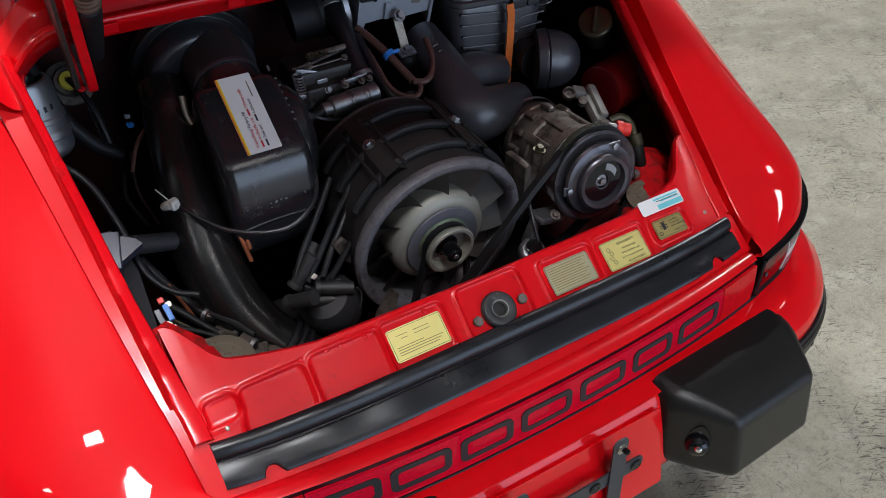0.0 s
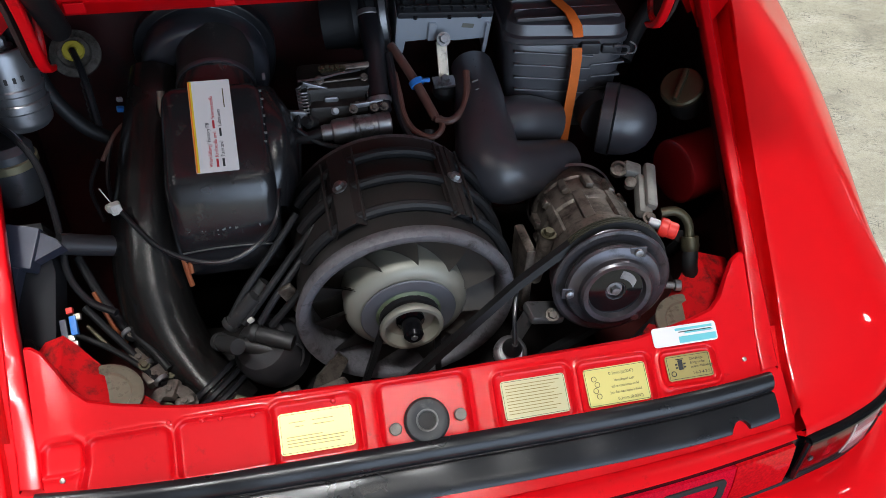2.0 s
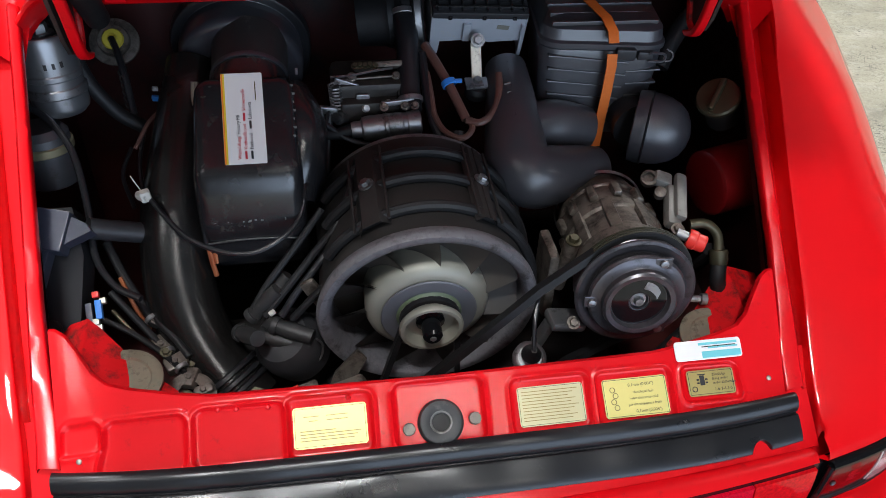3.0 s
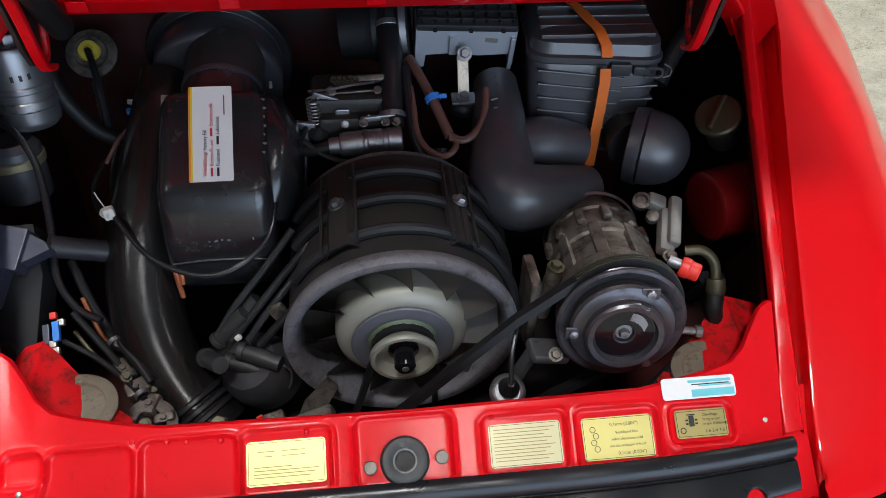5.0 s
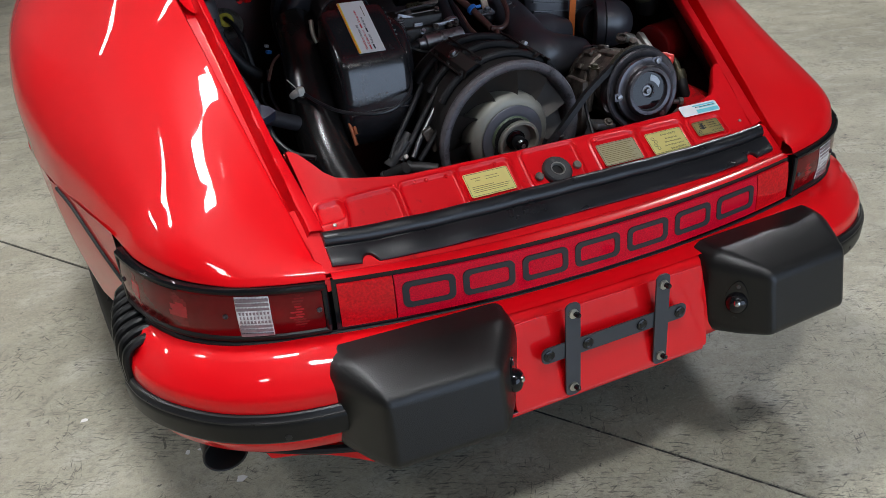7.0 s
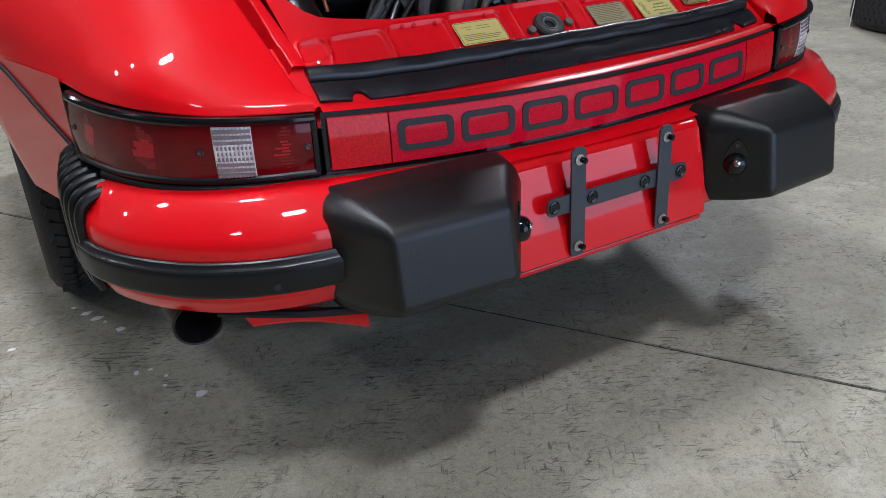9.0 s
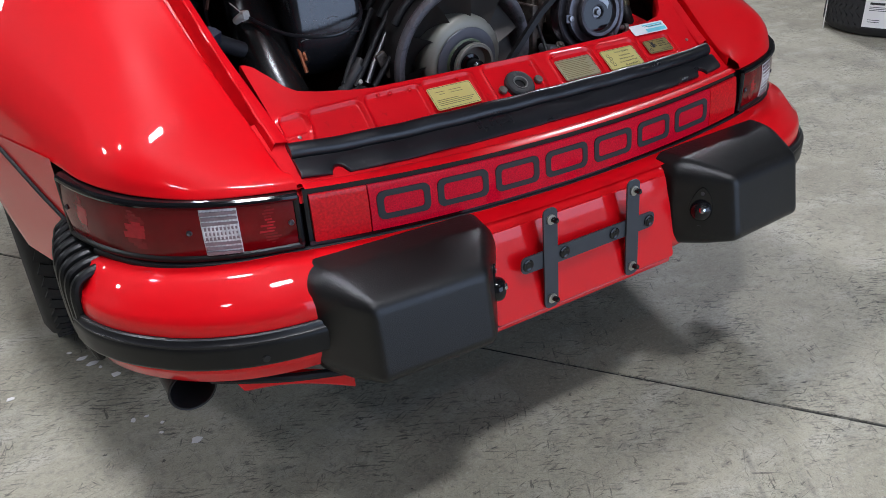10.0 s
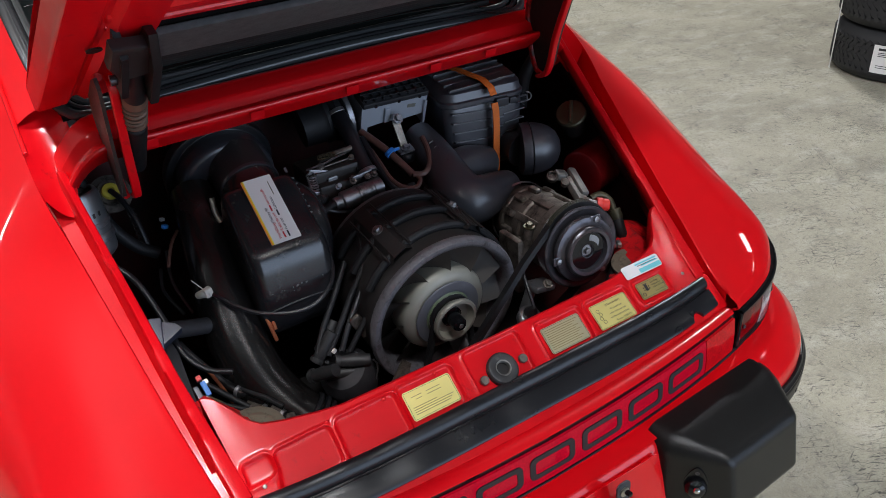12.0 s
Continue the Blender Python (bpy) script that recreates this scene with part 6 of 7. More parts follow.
part("side_pipe", tube([(-0.412, 0.372, 0.708), (-0.380, 0.385, 0.690), (-0.340, 0.40, 0.67)], 0.014, 14), PLASTIC_DULL, car, "short black side pipe")
fuse = part("fuse_panel", prism([(-0.045, -0.07), (0.030, -0.078), (0.036, 0.06), (0.022, 0.125), (-0.045, 0.125)], 0.045, axes((-0.452, 0.296, 0.648), (1, 0, 0.0), (0, 0.55, 0.42)) @ pose(0, 0, -0.040)), PANEL_MATT, car, "black fuse and relay panel with grey relays", sharp=20)
fm = axes((-0.452, 0.296, 0.648), (1, 0, 0.0), (0, 0.55, 0.42))
part("relay", block((0.036, 0.048, 0.024), fm @ pose(-0.020, 0.048, 0.016, 0, 0, -14), 0.002), RELAY, fuse, "grey plastic relay")
part("relay", block((0.040, 0.052, 0.034), fm @ pose(0.004, 0.090, 0.018, 0, 0, -14), 0.002), RELAY, fuse, "grey plastic relay")
part("relay_foot", prism([(0.018, 0.070), (0.052, 0.086), (0.046, 0.096), (0.018, 0.112)], 0.024, fm @ pose(0.0, 0.0, 0.004)), RELAY, fuse)
for x, y in ((-0.004, -0.034), (-0.030, -0.004)):
    part("socket", lathe([(0.016, 0.0), (0.016, 0.0012), (0.014, 0.0016), (0.0135, 0.0004), (0.0, 0.0004)], fm @ Vector((x, y, 0.0048)), fm.to_3x3() @ Vector((0, 0, 1)), 22), BLACK_PAINT, fuse)
for k, (mt, dx, dy) in enumerate(((RELAY, 0, 0), (BLUE, 0.012, 0.003), (ZINC, 0.008, -0.012), (RED_CAP, 0.008, 0.022), (ZINC, 0.012, -0.020), (RED_CAP, 0.010, -0.030), (ZINC, 0.016, 0.014))):
    part("fuse", block((0.008, 0.024 if k < 2 else 0.008, 0.008), fm @ pose(0.040 + dx, -0.012 + dy, -0.004 + 0.003 * (k % 2), 0, 0, 6), 0.001), mt, fuse)
# yellow-capped flange at the back
yf = part("heater_flange", lathe([(0.0, 0), (0.036, 0), (0.036, 0.005), (0.024, 0.007), (0.022, 0.014), (0.0, 0.014)], (-0.405, 0.690, 0.812), (0.05, -0.72, 0.69), 26), ALU_DIRTY, car, "round metal flange with a yellow centre")
part("yellow_centre", lathe([(0.015, 0.013), (0.016, 0.016), (0.014, 0.020), (0.007, 0.021), (0.006, 0.017), (0.0, 0.017)], (-0.405, 0.690, 0.812), (0.05, -0.72, 0.69), 22), YELLOW_CAP, yf)
part("flange_cable", tube([(-0.405, 0.675, 0.826), (-0.395, 0.65, 0.815), (-0.385, 0.62, 0.785), (-0.380, 0.60, 0.74)], 0.005, 8), RUBBER, yf)
coil = []
for k in range(70):
    a = k * math.tau / 8
    coil.append(Vector((-0.388, 0.628, 0.800)) + Vector((0.006, -0.03, -0.075)) * (k / 69) + Vector((math.cos(a), math.sin(a) * 0.8, math.sin(a) * 0.4)) * 0.007)
part("cable_spring", tube(coil, 0.0012, 5, 1), BLACK_PAINT, yf)
for p, mt, sz in (((-0.345, 0.600, 0.765), BLUE, 0.010), ((-0.30, 0.61, 0.80), WHITE_PLASTIC, 0.012), ((-0.345, 0.610, 0.775), ALU_PAINT, 0.008)):
    part("connector", block((sz, sz * 0.8, sz * 0.7), place(*p, (1, 0.4, -0.3)), 0.001), mt, yf)
# thin wires on the dark left wall
for k, pts in enumerate((((-0.36, 0.56, 0.74), (-0.37, 0.52, 0.70), (-0.36, 0.47, 0.66)), ((-0.38, 0.54, 0.72), (-0.39, 0.50, 0.70), (-0.375, 0.46, 0.67)), ((-0.33, 0.58, 0.76), (-0.35, 0.55, 0.755), (-0.37, 0.52, 0.73)),
                         ((-0.40, 0.33, 0.60), (-0.37, 0.30, 0.58), (-0.345, 0.29, 0.555)), ((-0.41, 0.28, 0.60), (-0.38, 0.27, 0.575), (-0.35, 0.26, 0.57)), ((-0.385, 0.35, 0.64), (-0.37, 0.33, 0.60), (-0.36, 0.33, 0.56)))):
    part("thin_wire", tube(pts, 0.003, 7), (RUBBER, RUBBER_MATT, BROWN_HOSE, OLIVE, RUBBER, COPPER)[k], car, "thin engine wire")

# throttle body, idle valve and linkage
tb = part("throttle_body", block((0.120, 0.085, 0.060), place(-0.030, 0.580, 0.775), 0.010).join(block((0.10, 0.03, 0.05), place(-0.03, 0.535, 0.76), 0.008)), CAST_BLACK, car, "dark cast throttle body with linkage")
part("rail", block((0.072, 0.010, 0.014), place(-0.020, 0.568, 0.818, (1, 0.05, 0.02), (0, 0.7, 0.7)), 0.003), ALU_DIRTY, tb)
part("rail_edge", block((0.095, 0.005, 0.003), place(-0.026, 0.553, 0.808, (1, 0.04, 0.02)), 0.001), ALU_DIRTY, tb)
for k in range(5):
    part("rail_nut", hexbolt((-0.054 + 0.007 * k, 0.562, 0.822 + 0.002 * math.sin(k * 3)), (0, -0.6, 0.8), 0.0038, 0.005), OLIVE, tb)
part("lever", block((0.046, 0.005, 0.014), place(-0.064, 0.545, 0.800, (1, -0.15, -0.30)), 0.003), STEEL, tb)
part("lever_end", block((0.020, 0.006, 0.020), place(-0.046, 0.535, 0.782), 0.004), STEEL, tb)
sp = []
for k in range(50):
    a = k * math.tau / 7
    sp.append(Vector((-0.086, 0.540, 0.806)) + Vector((0.002, -0.008, -0.032)) * (k / 49) + Vector((math.cos(a), math.sin(a), 0)) * 0.0085)
part("return_spring", tube(sp, 0.0016, 5, 1), STEEL, tb)
part("ring_port", lathe([(0.0115, 0), (0.0115, 0.008), (0.008, 0.009), (0.0075, 0.002), (0.0, 0.002)], (-0.023, 0.558, 0.788), (0, -0.75, 0.66), 24), STEEL, tb)
part("clamp_bar", block((0.030, 0.008, 0.022), place(-0.098, 0.520, 0.772, (1, -0.1, -0.1)), 0.003), STEEL, tb)
part("ball_joint", tube([(-0.098, 0.520, 0.770), (-0.098, 0.510, 0.755), (-0.100, 0.500, 0.735), (-0.105, 0.48, 0.69)], [0.008, 0.007, 0.004, 0.004], 10), RUBBER, tb)
valve = part("idle_valve", lathe([(0.0, -0.052), (0.011, -0.052), (0.012, -0.048), (0.012, -0.038), (0.016, -0.036), (0.0175, -0.030), (0.0175, -0.006), (0.0185, -0.004), (0.0185, 0.0), (0.0175, 0.002), (0.0175, 0.020), (0.0165, 0.022), (0.0165, 0.027), (0.0175, 0.029), (0.0175, 0.046), (0.014, 0.048), (0.0, 0.048)], (-0.014, 0.497, 0.760), (1, 0.03, 0.06), 30), STEEL, car, "cylindrical metal idle valve", sharp=25)
part("valve_clamp", block((0.048, 0.006, 0.008), place(0.002, 0.515, 0.787, (1, 0.05, 0.05)), 0.002), STEEL, valve)
for x in (-0.018, 0.012, 0.026):
    part("clamp_screw", hexbolt((x, 0.508, 0.784), (0, -0.7, 0.7), 0.0042, 0.006), ALU_DIRTY, valve)
part("valve_boot", tube([(-0.066, 0.497, 0.756), (-0.085, 0.495, 0.752), (-0.11, 0.50, 0.75)], [0.010, 0.009, 0.007], 12), RUBBER_MATT, valve)
vh = part("vertical_hose", tube([(0.020, 0.665, 0.880), (0.024, 0.640, 0.866), (0.026, 0.605, 0.842), (0.024, 0.570, 0.812), (0.022, 0.535, 0.786), (0.022, 0.515, 0.772)], [0.018, 0.018, 0.017, 0.016, 0.016, 0.016], 18), RUBBER, car, "black breather hose with clamps")
part("hose_clamp", lathe([(0.0175, 0), (0.0185, 0.001), (0.0185, 0.007), (0.0175, 0.008)], (0.022, 0.524, 0.780), (0, 0.75, 0.66), 24, False), STEEL, vh)
part("hose_clamp", lathe([(0.019, 0), (0.020, 0.001), (0.020, 0.008), (0.019, 0.009)], (0.025, 0.634, 0.862), (0.0, 0.75, 0.66), 24, False), STEEL, vh)
boot = part("intake_boot", lathe([(0.048, 0), (0.052, 0.004), (0.052, 0.014), (0.047, 0.018), (0.050, 0.030), (0.044, 0.040), (0.047, 0.052), (0.042, 0.062), (0.040, 0.10)], (0.058, 0.665, 0.852), (-1, 0.1, -0.1), 36), RUBBER_MATT, car, "ribbed black intake boot")
part("boot_clamp", lathe([(0.0515, 0.002), (0.0540, 0.003), (0.0540, 0.012), (0.0515, 0.013)], (0.058, 0.665, 0.852), (-1, 0.1, -0.1), 40, False), STEEL, boot, "bright hose clamp")
# airflow meter
AF = axes((0.136, 0.652, 0.858), (1, -0.06, -0.02), (0, 1, 0.38))
afm = part("airflow_meter", prism([(-0.072, -0.040), (-0.058, -0.040), (-0.056, -0.016), (-0.02, -0.012), (0.02, -0.016), (0.062, -0.012), (0.064, -0.034), (0.072, -0.034), (0.072, 0.036), (-0.072, 0.036)], 0.10, AF @ pose(0, -0.047, 0, 90) @ pose(0, 0, -0.10), 0.003), ALU_PAINT, car, "silver grey airflow meter with a ribbed black lid")
lidm = AF @ pose(0, 0.0, 0.040)
part("meter_lid", block((0.142, 0.102, 0.012), lidm, 0.003), PLASTIC_DULL, afm, "ribbed black plastic lid")
for k in range(6):
    part("lid_rib", block((0.136, 0.004, 0.006), lidm @ pose(0, -0.040 + 0.016 * k, 0.008), 0.001), PLASTIC, afm)
for k in range(8):
    part("lid_rib", block((0.003, 0.094, 0.005), lidm @ pose(-0.063 + 0.018 * k, 0, 0.0075), 0.001), PLASTIC, afm)
for x in (-0.045, 0.005, 0.05):
    part("lid_clip", block((0.006, 0.003, 0.006), lidm @ pose(x, -0.052, -0.002), 0.001), PLASTIC, afm)
part("boss", block((0.012, 0.006, 0.034), AF @ pose(-0.018, -0.0495, 0.008), 0.002), ALU_PAINT, afm)
part("worn_patch", block((0.018, 0.0006, 0.008), AF @ pose(0.036, -0.0475, 0.016, 0, 6), 0), FAN_HUB, afm)
part("edge_post", block((0.006, 0.008, 0.06), AF @ pose(0.066, -0.049, -0.006), 0.001), ALU_PAINT, afm)
part("tab_bracket", block((0.016, 0.004, 0.056), place(0.127, 0.580, 0.812, (1, 0, 0), (0, 0.86, -0.5)), 0.001), ZINC, afm, "plated angle bracket")
part("bracket_foot", block((0.034, 0.024, 0.004), place(0.126, 0.562, 0.786, (1, 0, 0), (0, 0.9, 0.2)), 0.001), STEEL, afm)
part("bolt", hexbolt((0.129, 0.588, 0.842), (0, -0.8, 0.5), 0.007, 0.009), STEEL, afm)
part("bolt", hexbolt((0.127, 0.561, 0.788), (0, -0.3, 0.95), 0.007, 0.008), STEEL, afm)
part("mount_rubber", lathe([(0.016, 0), (0.018, 0.004), (0.018, 0.012), (0.014, 0.018), (0.0, 0.018)], (0.126, 0.562, 0.766), (0, -0.2, 1), 20), RUBBER_MATT, afm)
# brown vacuum hoses
h1 = part("vacuum_hose", tube([(0.052, 0.600, 0.832), (0.062, 0.575, 0.822), (0.077, 0.540, 0.803), (0.088, 0.515, 0.785), (0.098, 0.490, 0.768)], 0.0070, 12), BROWN_HOSE, car, "brown vacuum hose with a blue clip")
part("blue_clip", lathe([(0.0095, 0), (0.011, 0.001), (0.011, 0.009), (0.0095, 0.010)], (0.0775, 0.541, 0.804), (0.3, -0.75, -0.55), 20, False), BLUE, h1, "blue plastic hose clip")
part("clip_tail", block((0.012, 0.004, 0.006), place(0.092, 0.535, 0.806), 0.001), BLUE, h1)
part("vacuum_hose", tube([(0.098, 0.488, 0.768), (0.118, 0.480, 0.768), (0.138, 0.492, 0.778), (0.149, 0.515, 0.795), (0.153, 0.540, 0.812)], 0.0055, 10), BROWN_HOSE, car, "brown vacuum hose loop")
part("vacuum_hose", tube([(0.050, 0.560, 0.808), (0.052, 0.530, 0.790), (0.054, 0.500, 0.771), (0.066, 0.478, 0.757), (0.088, 0.466, 0.752), (0.104, 0.474, 0.760), (0.104, 0.492, 0.768)], 0.0045, 10), BROWN_HOSE, car, "brown vacuum hose loop")
part("black_lead", tube([(0.045, 0.585, 0.826), (0.046, 0.560, 0.808), (0.048, 0.520, 0.780), (0.055, 0.49, 0.755), (0.07, 0.47, 0.735)], 0.007, 10), RUBBER, car, "black sleeved lead")
part("black_lead", tube([(0.085, 0.480, 0.755), (0.082, 0.465, 0.735), (0.080, 0.455, 0.70)], 0.010, 10), RUBBER_MATT, car, "black sleeved lead")
# intake Y pipe
YP = [(0.178, 0.600, 0.788), (0.174, 0.540, 0.770), (0.168, 0.478, 0.746), (0.167, 0.438, 0.726), (0.183, 0.418, 0.714), (0.215, 0.424, 0.708), (0.255, 0.440, 0.701), (0.290, 0.455, 0.690)]
YR = [0.032, 0.037, 0.043, 0.047, 0.048, 0.043, 0.038, 0.036]
ypipe = part("intake_pipe", tube(YP, YR, 30, 8), INTAKE, car, "black plastic intake branch pipe", sharp=60)
part("branch", tube([(0.172, 0.480, 0.742), (0.206, 0.502, 0.742), (0.242, 0.512, 0.737), (0.290, 0.520, 0.722)], [0.032, 0.037, 0.038, 0.035], 26, 8), INTAKE, ypipe, "upper branch of the intake pipe", sharp=60)
for k in range(7):
    f = 0.25 + k * 0.27
    p = Vector(YP[int(f)]).lerp(Vector(YP[int(f) + 1]), f % 1) + Vector((-0.05, -0.50, 0.86)) * (YR[int(f)] * (1 - f % 1) + YR[int(f) + 1] * (f % 1) + 0.0002)
    part("moulded_mark", block((0.009, 0.002, 0.0015), place(*p, (1, -0.3, -0.2), (0, 0.86, 0.5)), 0.0004).join(block((0.002, 0.010, 0.0015), place(*(p + Vector((-0.004, 0, 0))), (1, -0.3, -0.2), (0, 0.86, 0.5)), 0.0004)), PULLEY, ypipe)
# air filter box
AB = axes((0.312, 0.610, 0.800), (1, -0.10, -0.02), (0.10, 1, 0.05))
box = part("air_filter_box", rings([[AB @ Vector((x * w, y * d + off, z)) for x, y in rounded(1.0, 1.0, 0.16)] for z, w, d, off in
            ((-0.095, 0.150, 0.10, -0.020), (-0.085, 0.160, 0.115, -0.018), (-0.050, 0.170, 0.130, -0.013), (0.030, 0.182, 0.150, 0.000), (0.046, 0.184, 0.152, 0.005), (0.050, 0.190, 0.158, 0.004), (0.058, 0.190, 0.158, 0.004), (0.060, 0.184, 0.150, 0.006), (0.075, 0.180, 0.146, 0.008), (0.088, 0.160, 0.12, 0.02))]), INTAKE, car, "black ribbed air filter box with an orange strap", sharp=40)
for k in range(5):
    z = 0.034 - 0.020 * k
    part("box_rib", block((0.122 - 0.004 * k, 0.010, 0.0035), AB @ pose(-0.020, -0.073 - 0.0010 * k, z, -4, 4), 0.001), INTAKE, box)
for k in range(4):
    part("box_rib", block((0.052 - 0.006 * k, 0.010, 0.0035), AB @ pose(0.064, -0.073 - 0.0010 * k, 0.018 - 0.020 * k, -4, -6), 0.001), INTAKE, box)
for k in range(6):
    part("lid_rib", block((0.16, 0.006, 0.006), AB @ pose(0, -0.055 + 0.024 * k, 0.083 + 0.0025 * k, 0, 0, 6), 0.001), INTAKE, box)
part("catch", block((0.030, 0.012, 0.018), AB @ pose(0.032, -0.078, 0.046), 0.003), PLASTIC_DULL, box)
part("catch", block((0.024, 0.010, 0.014), AB @ pose(0.062, -0.077, 0.044), 0.003), PLASTIC_DULL, box)
part("catch_loop", tube([AB @ Vector(p) for p in ((0.066, -0.083, 0.050), (0.086, -0.083, 0.050), (0.090, -0.083, 0.044), (0.086, -0.083, 0.038), (0.066, -0.083, 0.038))], 0.0022, 6), INTAKE, box)
part("wire_clip", tube([AB @ Vector(p) for p in ((0.094, -0.072, 0.052), (0.104, -0.074, 0.046), (0.104, -0.074, 0.036), (0.096, -0.072, 0.032))], 0.0013, 6), STEEL, box)
part("strap", belt([(0.272, 0.68, 0.897), (0.290, 0.61, 0.897), (0.306, 0.548, 0.889), (0.312, 0.528, 0.876), (0.313, 0.520, 0.862)], 0.015, 0.003, (1, 0, 0)), ORANGE, box, "orange webbing strap")
part("strap", belt([(0.313, 0.519, 0.846), (0.3135, 0.515, 0.830), (0.3125, 0.513, 0.790), (0.311, 0.514, 0.740), (0.311, 0.516, 0.693)], 0.015, 0.003, (1, 0, 0)), ORANGE, box, "orange webbing strap")
part("white_tag", block((0.016, 0.003, 0.026), place(0.279, 0.522, 0.735, (1, 0, 0), (0, 0.8, -0.5)), 0.001), LABEL_WHITE, box)
dome = part("intake_dome", lathe([(0.040, -0.022), (0.053, -0.020), (0.055, -0.008), (0.055, 0.0), (0.0535, 0.002), (0.053, 0.012), (0.050, 0.026), (0.043, 0.042), (0.032, 0.054), (0.018, 0.061), (0.006, 0.0635), (0.0, 0.064)], (0.376, 0.486, 0.740), (0.88, -0.45, 0.0), 44), INTAKE, car, "black domed intake elbow", sharp=60)
part("dome_rim", lathe([(0.0545, -0.003), (0.0565, -0.001), (0.0545, 0.001)], (0.376, 0.486, 0.740), (0.88, -0.45, 0.0), 44, False), RUBBER, dome)
part("dome_neck", tube([(0.362, 0.495, 0.738), (0.358, 0.545, 0.740), (0.350, 0.580, 0.75)], [0.036, 0.032, 0.032], 24), PLASTIC_DULL, dome)
# oil filler on the right wall
cap = part("oil_cap", lathe([(0.0, -0.001), (0.0315, 0.001), (0.0315, 0.007), (0.029, 0.010), (0.022, 0.011), (0.0, 0.011)], (0.460, 0.455, 0.800), (-0.50, -0.34, 0.80), 36), OLIVE, car, "dull metal oil filler cap")
cn = Vector((-0.50, -0.34, 0.80)).normalized()
part("filler_neck", lathe([(0.024, -0.05), (0.024, 0.001)], (0.460, 0.455, 0.800), cn, 28, False), BLACK_PAINT, cap)
cy = Vector((0.55, 0.62, 0.6))
cx_ = (cy - cn * cy.dot(cn)).normalized()
part("grip", block((0.052, 0.008, 0.010), Matrix.Translation(Vector((0.460, 0.455, 0.800)) + cn * 0.014) @ Matrix((cx_, cn.cross(cx_), cn)).transposed().to_4x4(), 0.003), OLIVE, cap)
part("oil_tank", lathe([(0.0, 0.0), (0.043, 0.0), (0.049, 0.004), (0.050, 0.012), (0.050, 0.14), (0.0, 0.14)], (0.445, 0.405, 0.688), (0.95, 0.2, 0.05), 40), TANK_SHADE_RED, car, "red painted oil tank neck")
part("wall_hose", tube([(0.50, 0.60, 0.90), (0.46, 0.60, 0.86), (0.43, 0.58, 0.83), (0.41, 0.56, 0.80)], 0.014, 12), RUBBER_MATT, car, "black hose on the right wall")
# engine mounts and red corner members
for s in (-1, 1):
    mem = [[(CX + s * u, y, z) for u, y, z in lp] for lp in (
        ((0.305, 0.130, 0.598), (0.312, 0.185, 0.594), (0.312, 0.19, 0.54), (0.305, 0.13, 0.54)),
        ((0.355, 0.130, 0.602), (0.362, 0.225, 0.606), (0.362, 0.23, 0.55), (0.355, 0.13, 0.55)),
        ((0.398, 0.140, 0.610), (0.404, 0.262, 0.634), (0.404, 0.265, 0.57), (0.398, 0.14, 0.56)),
        ((0.416, 0.150, 0.622), (0.418, 0.268, 0.648), (0.418, 0.27, 0.60), (0.416, 0.15, 0.58)),
        ((0.470, 0.165, 0.610), (0.475, 0.278, 0.620), (0.475, 0.28, 0.58), (0.470, 0.16, 0.56)))]
    mb = part("corner_member", rings(mem), RED_GRIMY, car, "red corner member with an engine mount", sharp=30)
    part("mount", lathe([(0.044, 0), (0.044, 0.005), (0.040, 0.006), (0.031, 0.006), (0.029, 0.003), (0.0, 0.002)], (CX + s * 0.371 if s > 0 else -0.362, 0.178 if s > 0 else 0.196, 0.608), (-0.10 * s, -0.10, 1), 36), MOUNT, mb, "round plated engine mount")
    part("bolt", hexbolt((CX + s * 0.398, 0.200, 0.616), (0, -0.1, 1), 0.006, 0.004), ALU_DIRTY, mb)
# distributor cap with plug leads
dist = part("distributor_cap", lathe([(0.0, -0.03), (0.045, -0.03), (0.048, 0.0), (0.046, 0.02), (0.036, 0.034), (0.0, 0.036)], (-0.170, 0.292, 0.545), (-0.35, -0.35, 0.86), 32), PLASTIC_DULL, car, "black distributor cap with grey plug boots")
for k, (p, d) in enumerate((((-0.205, 0.285, 0.572), (0.75, -0.25, -0.1)), ((-0.185, 0.282, 0.592), (0.7, -0.3, -0.1)), ((-0.215, 0.300, 0.600), (0.5, 0.1, 0.5)), ((-0.200, 0.315, 0.605), (0.5, 0.2, 0.5)), ((-0.232, 0.282, 0.585), (0.2, -0.3, 0.2)))):
    a = Vector(p)
    dd = Vector(d).normalized()
    part("plug_boot", tube([a, a + dd * 0.02, a + dd * 0.05], [0.0100, 0.0115, 0.0105], 16), BOOT, dist, "grey plug lead boot")
    part("boot_end", lathe([(0.0118, -0.001), (0.0128, 0.003), (0.0122, 0.007), (0.0, 0.008)], a, -dd, 18), BOOT, dist)
part("clip", tube([(-0.135, 0.26, 0.585), (-0.128, 0.262, 0.570), (-0.132, 0.262, 0.545), (-0.15, 0.26, 0.525)], 0.0016, 6), STEEL, dist)
